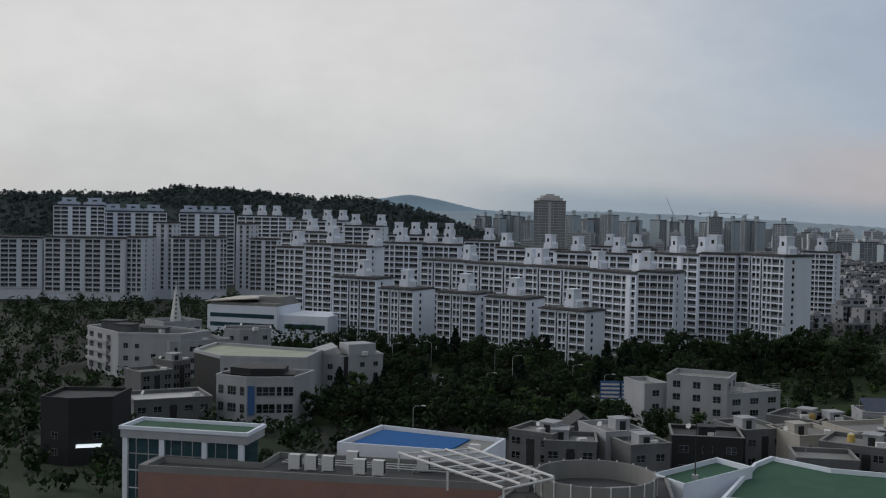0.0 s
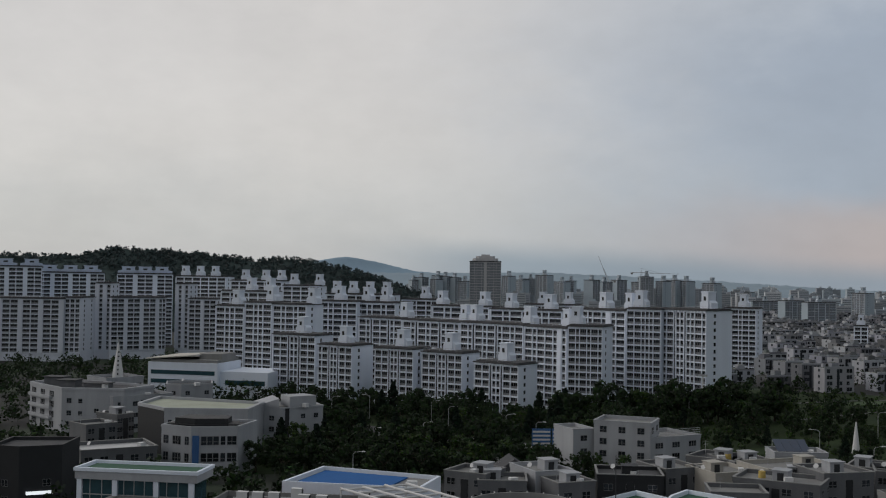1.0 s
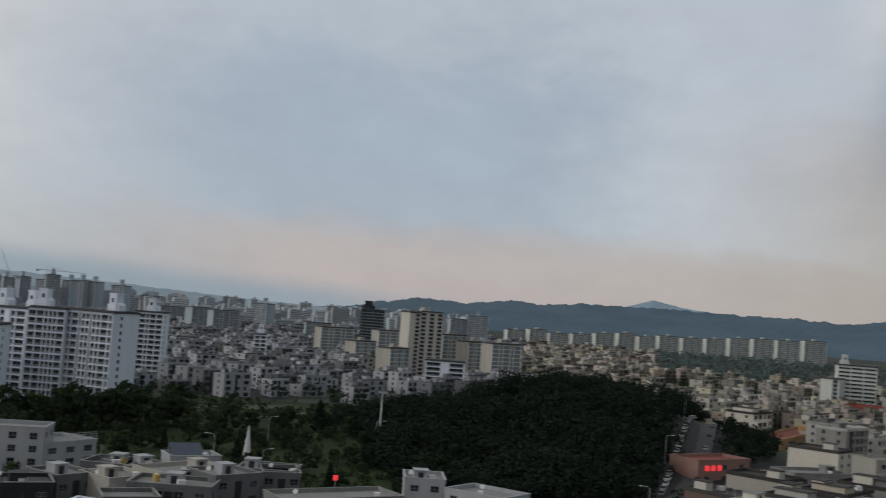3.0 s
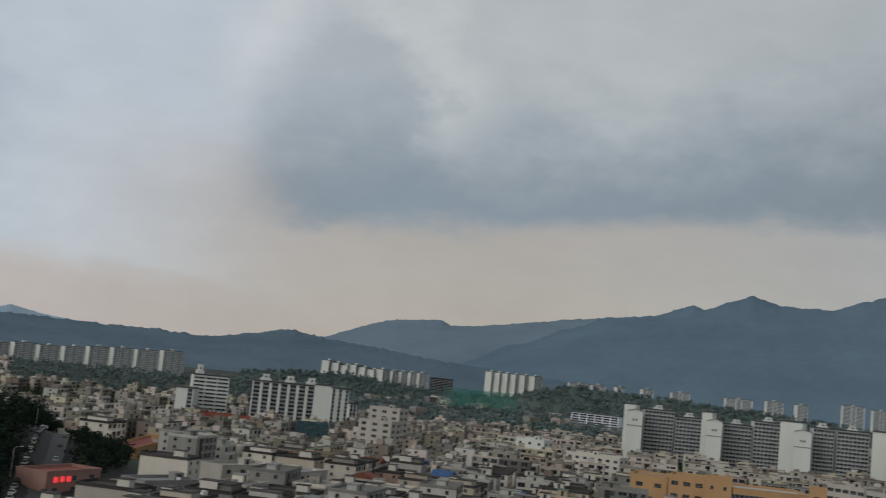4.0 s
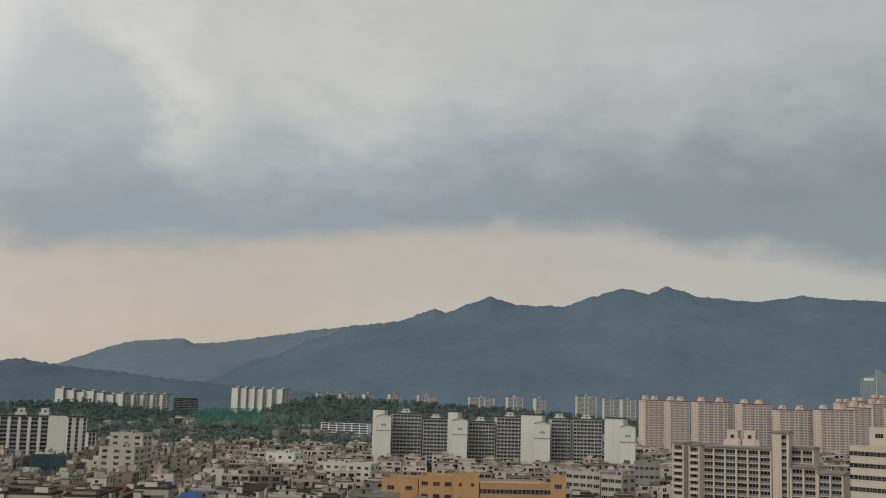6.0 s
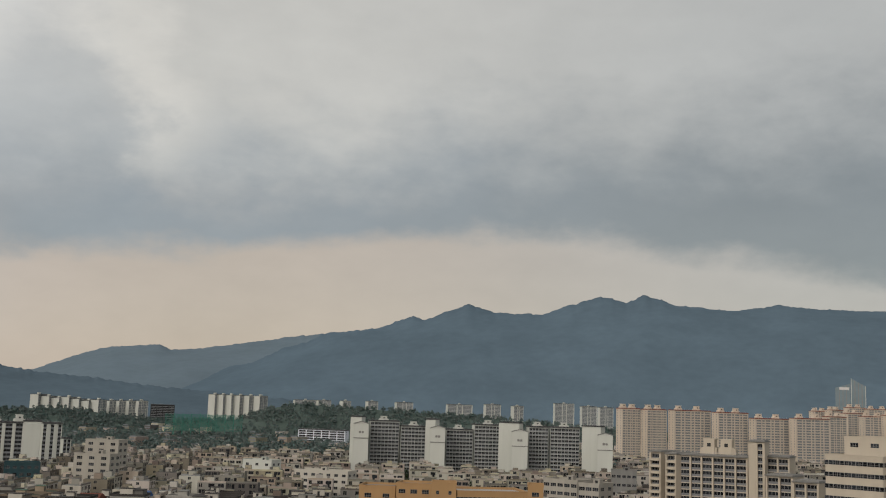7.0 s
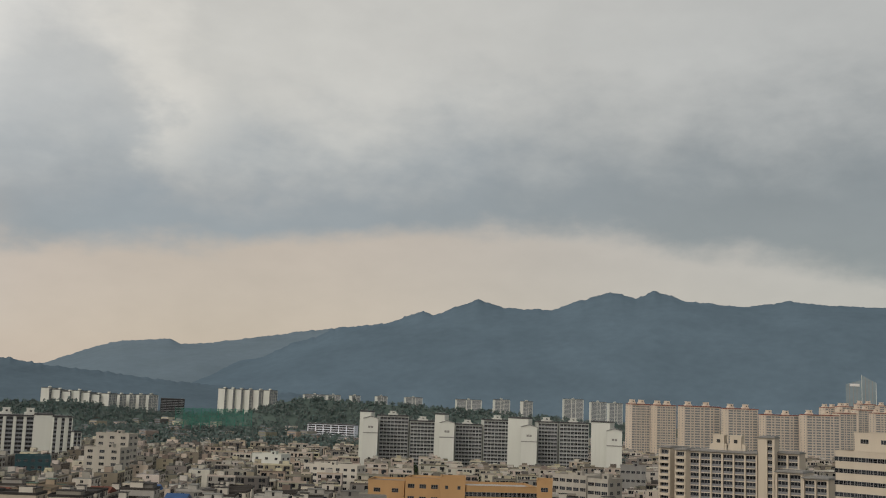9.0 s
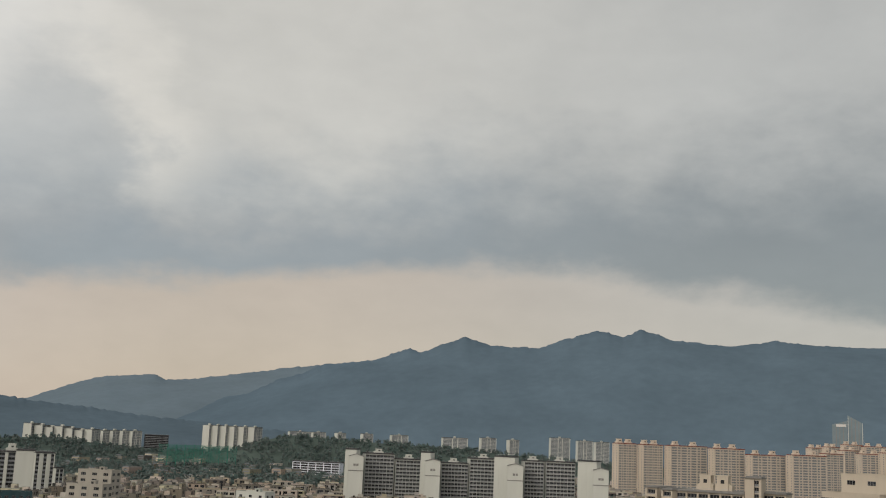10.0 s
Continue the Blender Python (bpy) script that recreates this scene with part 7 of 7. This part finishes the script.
            for r0 in (ra, ra - 0.3):
                m.quad((r0 * math.cos(a0), r0 * math.sin(a0), z0), (r0 * math.cos(a1), r0 * math.sin(a1), z0), (r0 * math.cos(a1), r0 * math.sin(a1), z1), (r0 * math.cos(a0), r0 * math.sin(a0), z1))
            m.quad((ra * math.cos(a0), ra * math.sin(a0), z1), (ra * math.cos(a1), ra * math.sin(a1), z1), ((ra - .3) * math.cos(a1), (ra - .3) * math.sin(a1), z1), ((ra - .3) * math.cos(a0), (ra - .3) * math.sin(a0), z1))
    part("screen", m, ("concrete",), t)
    for i in range(20):
        a0 = 2 * math.pi * i / 20
        m = Mesh()
        m.tube((9.3 * math.cos(a0), 9.3 * math.sin(a0), 0), (9.3 * math.cos(a0), 9.3 * math.sin(a0), 3.1), 0.12, 0.12, 5)
        part("post", m, ("signwhite",), t)
    m = Mesh()
    m.tube((-6, -3, 0.3), (5, 2, 0.5), 0.3, 0.3, 6)
    part("pipe", m, ("metal",), t)
    # green roofs
    deck_building([(-4.3, 194.5), (0.5, 188.7), (12, 204.2), (6.4, 209.9)], 11.5, "white", "green", "white block with a green painted roof", "green_roof_block", 1.0)
    deck_building([(6.0, 186.0), (38, 188.0), (40.0, 210.5), (25.7, 212.2), (16.3, 219.4), (12.9, 213.0)], 10.4, "white", "green", "white block with a green painted roof", "green_roof_block", 0.9)
    # gabled house
    at, length = frame_of((-25.5, 264.1), (-16.4, 266.4))
    t = thing("gabled_house", at, "house with steep dark brown gable roof", "house", "street buildings")
    m = Mesh()
    m.box(0, 0, -1, length, 8, 4.6)
    part("wall", m, ("concrete",), t)
    m = Mesh()
    m.gable(-0.4, -0.5, 4.6, length + 0.4, 8.4, 4.9, 8.4)
    part("roof", m, ("roof",), t)
    for x in (1.6, 6.0):
        add_window(t, x, -0.05, 1.6, 1.6, 1.4)
    FOOT.append((-20, 269, 8))
    # mast on a roof
    t = thing("roof_mast", pose(2.4, 196.0, 11.6), "thin dark mast on the green roof", "mast")
    m = Mesh()
    m.tube((0, 0, 0), (0, 0, 9.5), 0.12, 0.06, 6)
    part("pole", m, ("darkwall",), t)
    m = Mesh()
    m.box(-0.5, -0.5, 0, 0.5, 0.5, 0.8)
    part("foot", m, ("metal",), t)


street_front()


SPIRE = (-177.5, 384.5)


def hall_and_church():
    at, length = frame_of((-191.0, 443.0), (-163.6, 440.7))
    t = thing("assembly_hall", at @ Matrix.Diagonal((1.15, 1, 1, 1)), "white modern hall with ribbon windows and pale roof plate", "building", "street buildings")
    m = Mesh()
    m.box(0, 0, -1, 27.6, 24, 14.4)
    m.box(27.605, 3, -1, 46, 26, 11.0)
    part("wall", m, ("white",), t)
    for z in (5.6, 9.4):
        w = Mesh()
        w.box(1.2, -0.12, z, 26.5, 0.0, z + 1.7)
        part("ribbon_window", w, ("curtain",), t)
    w = Mesh()
    w.box(29.5, 2.88, 5.4, 45, 3.0, 7.4)
    part("ribbon_window", w, ("curtain",), t)
    m = Mesh()
    m.v = [(-0.6, -0.8, 15.6), (17, -0.8, 17.2), (22, 18, 17.6), (4, 20, 16.4), (-0.6, -0.8, 16.0), (17, -0.8, 17.6), (22, 18, 18.0), (4, 20, 16.8)]
    m.f = [(0, 1, 5, 4), (1, 2, 6, 5), (2, 3, 7, 6), (3, 0, 4, 7), (4, 5, 6, 7), (3, 2, 1, 0)]
    m.m = [0] * 6
    part("roof_plate", m, ("cream",), t, "pale tilted roof plate")
    m = Mesh()
    m.box(0.8, 0.8, 14.4, 27.0, 23, 15.6)
    m.box(18, 6, 15.605, 27.0, 20, 18.0)
    part("roof", m, ("concrete",), t)
    for i in range(9):
        m = Mesh()
        m.box(20 + i * 1.5, -2.0, -1, 20.5 + i * 1.5, -1.4, 3.6)
        part("column", m, ("white",), t)
    FOOT.append((-172, 454, 26))
    t = thing("church_spire", pose(SPIRE[0], SPIRE[1], 13.1), "slender white church spire with small dark openings", "spire")
    m = Mesh()
    m.tube((0, 0, 0), (0, 0, 2.0), 2.1, 2.0, 8)
    m.tube((0, 0, 2.0), (0, 0, 13.0), 2.0, 0.25, 8)
    part("spire", m, ("signwhite",), t)
    m = Mesh()
    m.tube((0, 0, 13), (0, 0, 15), 0.12, 0.08, 5)
    m.box(-0.6, -0.08, 14.0, 0.6, 0.08, 14.2)
    part("cross", m, ("metal",), t)
    for i in range(6):
        m = Mesh()
        z = 1.2 + i * 1.6
        r = 2.05 - max(0, z - 2) * 0.16
        m.box(0.6 - i * 0.05, -r - 0.06, z, 1.0 - i * 0.05, -r + 0.5, z + 0.6)
        part("opening", m, ("darkwall",), t)


hall_and_church()


def street_lamp_kind():
    t = thing("street_lamp", pose(0, 0, 0), "grey steel street lamp with a bent arm", "street lamp", "street lamps")
    m = Mesh()
    m.tube((0, 0, -0.5), (0, 0, 8.6), 0.14, 0.09, 8)
    part("pole", m, ("metal",), t)
    m = Mesh()
    m.tube((0, 0, 8.55), (0.5, 0, 9.1), 0.08, 0.07, 6)
    m.tube((0.5, 0, 9.1), (2.2, 0, 9.3), 0.07, 0.06, 6)
    part("arm", m, ("metal",), t)
    m = Mesh()
    m.box(2.1, -0.2, 9.2, 3.0, 0.2, 9.38)
    part("lamp_head", m, ("signwhite",), t)
    return t


LAMPS = [(-58.5, 375.1), (-50.4, 359.9), (-52.3, 320.0), (-82.9, 387.3), (-60.0, 262.0), (-30.0, 344.5), (-19.6, 328.5), (21.9, 409.5), (30.8, 405.5), (48.5, 437.4), (-95, 380), (62, 330), (88, 372), (70, 300), (118, 346), (160, 246), (200, 300), (238, 346)]
first = street_lamp_kind()
for i, (x, y) in enumerate(LAMPS):
    m = pose(x, y, ground_z(x, y), 0, 0, (0, 12, -8, 170)[i % 4])
    if i == 0:
        first.matrix_basis = m
    else:
        copy_thing(first, m)


def tall_mast(x, y, h):
    t = thing("lighting_mast", pose(x, y, ground_z(x, y)), "tall pale lighting mast over the trees", "mast", "lighting masts")
    m = Mesh()
    m.tube((0, 0, -0.5), (0, 0, h), 0.35, 0.2, 8)
    part("pole", m, ("signwhite",), t)
    m = Mesh()
    m.box(-1.6, -0.3, h - 0.2, 1.6, 0.3, h + 0.5)
    part("lamp_bar", m, ("metal",), t)


tall_mast(36.3, 413.4, 17)
tall_mast(123.7, 359.2, 16)


def billboard():
    at, length = frame_of((-20.6, 325.3), (-9.6, 327.6))
    t = thing("billboard", at, "two-panel roadside billboard with blue and white stripes", "billboard")
    for i in range(2):
        m = Mesh()
        m.box(i * 6.0, -0.2, 2.6, i * 6.0 + 5.6 - i * 0.8, 0.2, 7.6)
        p = part("panel", m, ("bluewhite",), t)
        for k in range(4):
            s = Mesh()
            s.box(i * 6.0 + 0.2, -0.27, 3.0 + k * 1.15, i * 6.0 + 5.4 - i * 0.8, -0.2, 3.55 + k * 1.15)
            part("stripe", s, ("signwhite",), p)
    for x in (0.6, 5.0, 6.4, 10.2):
        m = Mesh()
        m.tube((x, 0.1, -0.5), (x, 0.1, 2.7), 0.16, 0.16, 6)
        part("post", m, ("metal",), t)


billboard()


def marker(x, y, h, r, name, label, category):
    t = thing(name, pose(x, y, ground_z(x, y)), label, category)
    m = Mesh()
    m.tube((0, 0, -0.3), (0, 0, 0.8), r * 1.2, r * 1.15, 8)
    part("plinth", m, ("concrete",), t)
    m = Mesh()
    m.tube((0, 0, 0.8), (0, 0, h), r, r * 0.12, 8)
    part("shaft", m, ("signwhite",), t)


marker(75.0, 343.5, 10.0, 1.25, "stone_obelisk", "tapering pale stone obelisk among trees", "obelisk")
t = thing("stone_lantern", pose(-69.1, 337.1, 0), "small white stone column with a cap", "monument")
m = Mesh()
m.tube((0, 0, -0.3), (0, 0, 4.2), 0.55, 0.5, 8)
part("column", m, ("signwhite",), t)
m = Mesh()
m.box(-0.9, -0.9, 4.2, 0.9, 0.9, 4.8)
part("cap", m, ("signwhite",), t)


def crane(x, y, h, jib, turn, lift=0.0):
    t = thing("tower_crane", pose(x, y, ground_z(x, y), 0, 0, turn), "thin far tower crane over building sites", "crane", "tower cranes")
    m = Mesh()
    for a, b in ((-1, -1), (1, -1), (1, 1), (-1, 1)):
        m.tube((a, b, -1), (a, b, h), 0.22, 0.22, 4)
    for i in range(int(h / 4)):
        m.tube((-1, -1, i * 4), (1, -1, i * 4 + 4), 0.12, 0.12, 4)
    part("mast", m, ("tan",), t)
    m = Mesh()
    e = Vector((jib * math.cos(lift), 0, h + jib * math.sin(lift)))
    m.tube((-jib * 0.25, 0, h + 1), (0, 0, h + 1), 0.5, 0.5, 4)
    m.tube((0, 0, h + 1), e, 0.55, 0.25, 4)
    m.tube((0, 0, h + 6), e * 0.6 + Vector((0, 0, h * 0.4)), 0.12, 0.12, 4)
    m.tube((0, 0, h), (0, 0, h + 6), 0.4, 0.2, 4)
    part("jib", m, ("tan",), t)
    m = Mesh()
    m.box(-jib * 0.25 - 1, -1, h - 1, -jib * 0.25 + 1.5, 1, h + 1)
    part("counterweight", m, ("concrete",), t)


crane(42.7, 1299.3, 58, 44, 2)
crane(4.7, 1300.0, 48, 32, 178, 1.2)


def car_kind(key, label):
    t = thing("car", pose(0, 0, 0), label, "car", "parked cars")
    m = Mesh()
    m.prism([(-2.2, -0.85), (2.2, -0.85), (2.2, 0.85), (-2.2, 0.85)], 0.35, 0.9)
    n = len(m.v)
    m.v += [(-1.7, -0.8, 0.9), (1.1, -0.8, 0.9), (1.1, 0.8, 0.9), (-1.7, 0.8, 0.9), (-1.2, -0.65, 1.45), (0.5, -0.65, 1.45), (0.5, 0.65, 1.45), (-1.2, 0.65, 1.45)]
    m.f += [(n, n + 1, n + 5, n + 4), (n + 1, n + 2, n + 6, n + 5), (n + 2, n + 3, n + 7, n + 6), (n + 3, n, n + 4, n + 7), (n + 4, n + 5, n + 6, n + 7)]
    m.m += [1, 1, 1, 1, 0]
    part("body", m, (key, "darkwall"), t)
    for x in (-1.4, 1.4):
        for y in (-0.82, 0.82):
            w = Mesh()
            w.tube((x, y - 0.1, 0.33), (x, y + 0.1, 0.33), 0.33, 0.33, 10)
            part("wheel", w, ("darkwall",), t)
    return t


CARS = [car_kind("signwhite", "white parked car beside the road"), car_kind("metal", "silver parked car beside the road"), car_kind("darkwall", "dark parked car beside the road")]
placed = set()
rng = random.Random(3)
spots = []
for i in range(26):
    a, b = Vector((166, 247)), Vector((258, 361))
    p = a.lerp(b, (i + 0.5) / 26)
    spots.append((p.x - 3.4, p.y + 2.6, 51))
    if i % 3 == 0:
        spots.append((p.x + 3.2, p.y - 2.6, 51))
for i in range(9):
    spots.append((-44 + i * 5.5 + rng.uniform(-1, 1), 346.5 - i * 2.45 + rng.choice((-3, 3)), -24))
for x, y, turn in spots:
    k = rng.choice((0, 0, 0, 1, 1, 2))
    m = pose(x, y, ground_z(x, y) + 0.13, 0, 0, turn + rng.uniform(-2, 2))
    if k in placed:
        copy_thing(CARS[k], m)
    else:
        placed.add(k)
        CARS[k].matrix_basis = m
for k in range(3):
    if k not in placed:
        CARS[k].matrix_basis = pose(-60 - 6 * k, 352, 0.13)


def sign(name, x, y, z, w, h, turn, key, label, n=1):
    t = thing(name, pose(x, y, z, 0, 0, turn), label, "sign")
    for i in range(n):
        m = Mesh()
        m.box(i * w * 1.25, -0.1, 0, i * w * 1.25 + w, 0.1, h)
        part("panel", m, (key,), t)


sign("lit_sign", -122.6, 221.5, 3.8, 5.4, 0.7, 31, "lit_white", "lit white shop sign band")
SHOP = frame_of((202.3, 285.2), (225.6, 290.5))[0]
for name, x, z, w, h, key, label, n in (("red_letters", 3.0, 7.6, 1.5, 1.6, "lit_red", "three lit red sign characters as bars", 3), ("yellow_sign", 1.0, 1.6, 8.0, 1.1, "lit_yellow", "lit yellow shop sign band", 1)):
    t = thing(name, SHOP @ Matrix.Translation((x, -0.3, z)), label, "sign")
    for i in range(n):
        m = Mesh()
        m.box(i * w * 1.9, -0.1, 0, i * w * 1.9 + w, 0.25, h)
        part("panel", m, (key,), t)
t = thing("red_signal", pose(85.2, 280.1, 0), "red sign board on a thin post", "sign")
m = Mesh()
m.tube((0, 0, -0.4), (0, 0, 5.6), 0.1, 0.1, 6)
part("post", m, ("metal",), t)
m = Mesh()
m.box(-0.6, -0.15, 4.4, 0.6, 0.12, 5.7)
part("board", m, ("lit_red",), t)

# lawns and paths of the park
def lawn(x, y, rx, ry, key, label, z, name):
    m = Mesh()
    n = 28
    pts = [(x + rx * math.cos(2 * math.pi * i / n) * (1 + 0.1 * math.sin(3 * i)), y + ry * math.sin(2 * math.pi * i / n) * (1 + 0.1 * math.cos(2 * i))) for i in range(n)]
    m.prism(pts, -0.3, z)
    tagged(new(name, m.data(name, (key,))), label, "lawn", kind="structure")


lawn(128, 490, 24, 17, "grass", "open green lawn in the park", 0.12, "lawn_1")
lawn(108, 452, 17, 12, "grass", "open green lawn in the park", 0.14, "lawn_2")
ribbon("path_1", [(70, 425), (92, 445), (120, 470), (160, 500)], 2.4, 0.18, ("paving",), "pale paved park path", category="path")
ribbon("path_2", [(60, 470), (100, 500), (132, 512)], 2.4, 0.2, ("paving",), "pale paved park path", category="path")

# netting of the driving range
def driving_range():
    t = thing("driving_range", pose(1129.0, 793.5, 2, 0, 0, -31.0), "driving range fenced by tall green nets on poles", "sports ground")
    for i in range(9):
        for y in (0, 24):
            m = Mesh()
            m.tube((i * 11.5, y, -4), (i * 11.5, y, 33), 0.3, 0.25, 6)
            part("pole", m, ("net",), t)
    for k, y in enumerate((0, 24)):
        m = Mesh()
        for i in range(62):
            m.tube((i * 1.5, y, 12), (i * 1.5, y, 32), 0.16, 0.16, 4)
        for j in range(14):
            m.tube((0, y, 12 + j * 1.5), (92, y, 12 + j * 1.5), 0.16, 0.16, 4)
        part("net", m, ("net",), t)


driving_range()



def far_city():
    """Blocks and roofs of the far city, with the mist put into their colours."""
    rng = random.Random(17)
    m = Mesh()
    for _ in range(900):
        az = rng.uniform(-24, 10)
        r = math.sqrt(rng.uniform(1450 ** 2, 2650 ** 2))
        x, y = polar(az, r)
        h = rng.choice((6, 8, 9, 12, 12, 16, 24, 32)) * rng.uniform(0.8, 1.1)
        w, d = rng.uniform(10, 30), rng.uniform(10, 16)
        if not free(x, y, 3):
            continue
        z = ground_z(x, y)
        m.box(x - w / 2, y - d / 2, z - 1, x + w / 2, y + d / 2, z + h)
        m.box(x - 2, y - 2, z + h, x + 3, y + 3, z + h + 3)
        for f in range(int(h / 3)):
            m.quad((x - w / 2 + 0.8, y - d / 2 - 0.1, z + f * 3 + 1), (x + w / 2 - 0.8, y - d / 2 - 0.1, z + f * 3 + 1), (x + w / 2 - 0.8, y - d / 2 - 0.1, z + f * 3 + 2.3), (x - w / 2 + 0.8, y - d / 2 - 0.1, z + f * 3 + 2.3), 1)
    tagged(new("far_city", m.data("far_city", ("farcity", "farglass"))), "far city blocks coloured in misty blue-grey", "buildings", kind="stuff")


far_city()
valley_houses()
# ---------------------------------------------------------------- town and woods
build_town()
far_town("far_houses", False, "village", "far low houses with grey, green and red flat roofs")
# northern houses wear the darker wall colour in place of real shade
far_town("northern_houses", True, "village_north", "far low houses beyond the park with walls coloured as shaded")
REST = plant_park()
R11 = random.Random(21)
mound = []
for _ in range(1500):
    a, k = R11.random() * 6.283, math.sqrt(R11.random())
    for cx, cy, rr in ((MOUND[0], MOUND[1], 80), (262, 455, 58), (158, 312, 50)):
        x, y = cx + math.cos(a) * k * rr * 1.05, cy + math.sin(a) * k * rr
        if not near_road(x, y, 8) and free(x, y, -1.0):
            mound.append((x, y, ground_z(x, y) - 0.4, R11.uniform(5, 8) + 8.0 * max(0.0, math.sin(x * 0.11 + 0.6) * math.sin(y * 0.09 + x * 0.03)) * R11.uniform(0.6, 1.0)))
wood("mound_trees", mound[2300:2900], "pine", 24, "rounded broadleaf trees among the hill wood", 38, 0.55)
wood("mound_wood", mound[:2300], "pine", 24, "dense dark wood covering a small hill", 31, 0.6)
def slope_wood(name, r0, width, summits, n, az0, az1, h0, h1, key, label, seed, base=0.0):
    """Trees over the near slope and crest of a ridge."""
    o = sorted(summits)
    ha, he = [q[0] for q in o], [q[1] for q in o]
    out = []
    for _ in range(n):
        az = R11.uniform(az0, az1)
        u = -R11.random() ** 1.2
        crest = H + r0 * math.tan(radians(float(np.interp(az, ha, he))))
        z = base - 30 + (crest - base + 30) * max(0.0, 1 - abs(u) ** 1.15)
        x, y = polar(az, r0 + width * u)
        if z > ground_z(x, y) - 2:
            out.append((x, y, z - 2.5, R11.uniform(h0, h1)))
    wood(name, out, key, 8, label, seed, 1.5)


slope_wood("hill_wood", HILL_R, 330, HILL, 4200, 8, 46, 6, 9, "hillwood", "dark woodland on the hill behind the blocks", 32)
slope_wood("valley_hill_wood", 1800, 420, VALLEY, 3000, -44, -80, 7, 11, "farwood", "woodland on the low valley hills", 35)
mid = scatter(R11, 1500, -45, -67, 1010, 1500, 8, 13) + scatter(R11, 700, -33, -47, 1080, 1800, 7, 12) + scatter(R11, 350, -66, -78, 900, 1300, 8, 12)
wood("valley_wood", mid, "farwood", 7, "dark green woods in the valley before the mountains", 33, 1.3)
strip = scatter(R11, 420, 33, 12, 440, 640, 6, 10) + scatter(R11, 160, -4, -22, 560, 1400, 6, 10) + scatter(R11, 1500, -34, -88, 300, 1000, 4, 8) + scatter(R11, 520, -24, -47, 760, 1090, 6, 11) + scatter(R11, 260, -4, -26, 560, 1500, 6, 10)
if REST:
    wood("park_wood", REST, "leaf", 16, "dark trees at the far side of the park", 36, 0.8)
bush = scatter(R11, 1700, 18, -30, 295, 540, 1.6, 3.4, lambda x, y: not near_road(x, y, 7))
wood("park_shrubs", bush, "leaf2", 9, "low shrubs and young trees in the park", 37, 1.5, "shrubs")
strip += scatter(R11, 620, 38, 9, 225, 430, 4, 8) + scatter(R11, 60, 12, 2, 285, 300, 4, 7)
wood("town_trees", strip, "leaf", 10, "scattered dark trees between the houses", 34, 1.0)


# ---------------------------------------------------------------- small things on the roofs
def antenna(x, y, z, h):
    t = thing("roof_antenna", pose(x, y, z), "thin metal antenna pole on a roof", "antenna", "roof antennas")
    m = Mesh()
    m.tube((0, 0, 0), (0, 0, h), 0.06, 0.04, 5)
    part("pole", m, ("metal",), t)
    m = Mesh()
    for k in range(3):
        m.tube((-0.7, 0, h - 0.3 - 0.4 * k), (0.7, 0, h - 0.3 - 0.4 * k), 0.03, 0.03, 4)
    part("crossbars", m, ("metal",), t)


def dish(x, y, z):
    t = thing("satellite_dish", pose(x, y, z, 0, 0, 150), "small white satellite dish on a roof", "satellite dish", "roof dishes")
    m = Mesh()
    m.tube((0, 0, 0), (0, 0, 0.9), 0.05, 0.05, 5)
    part("stand", m, ("metal",), t)
    m = Mesh()
    m.tube((0, 0, 0.9), (0, 0.25, 1.05), 0.15, 0.6, 12)
    part("bowl", m, ("signwhite",), t)


roof_box = thing("roof_unit", pose(-34.2, 197.5, 13.53), "small pale equipment box on a roof", "equipment", "roof units")
m = Mesh()
m.box(-0.9, -0.6, 0.12, 0.9, 0.6, 1.3)
part("case", m, ("signwhite",), roof_box)
m = Mesh()
m.box(-0.8, -0.5, 0, 0.8, 0.5, 0.12)
part("feet", m, ("darkwall",), roof_box)


def on_roofs():
    rng = random.Random(77)
    roofs = [o for o in scene.objects if o.get("category") == "house" and o.type == "EMPTY"]
    picks = 0
    for o in roofs:
        if picks >= 70:
            break
        wall = next((c for c in o.children if c.name.startswith("wall")), None)
        if wall is None or o.matrix_basis.translation.length > 420:
            continue
        xs = [v.co for v in wall.data.vertices]
        x0, x1 = min(v.x for v in xs), max(v.x for v in xs)
        y0, y1 = min(v.y for v in xs), max(v.y for v in xs)
        top = max(v.z for v in xs)
        p = o.matrix_basis @ Vector((x0 + (x1 - x0) * rng.uniform(0.12, 0.3), y0 + (y1 - y0) * rng.uniform(0.6, 0.85), top + 0.1))
        if rng.random() < 0.5:
            antenna(p.x, p.y, p.z, rng.uniform(2.2, 4.0))
        else:
            dish(p.x, p.y, p.z)
        picks += 1
        if rng.random() < 0.75:
            q = o.matrix_basis @ Vector((x0 + (x1 - x0) * rng.uniform(0.55, 0.9), y0 + (y1 - y0) * rng.uniform(0.12, 0.3), top + 0.13))
            copy_thing(roof_box, pose(q.x, q.y, q.z, 0, 0, rng.uniform(0, 90)))


on_roofs()


def terrace_rail():
    """Railing round the roof terrace of the white wing."""
    at, length = frame_of((12.9, 297.3), (26.3, 307.6))
    t = thing("terrace_railing", at @ Matrix.Translation((0, -0.02, 9.9)), "grey metal railing round a roof terrace", "railing")
    for z in (0.9, 1.5, 2.0):
        m = Mesh()
        m.tube((0, 0, z), (length, 0, z), 0.07, 0.07, 5)
        part("rail", m, ("metal",), t)
    for i in range(9):
        m = Mesh()
        m.tube((i * length / 8, 0, 0), (i * length / 8, 0, 2.0), 0.06, 0.06, 5)
        part("post", m, ("metal",), t)


terrace_rail()
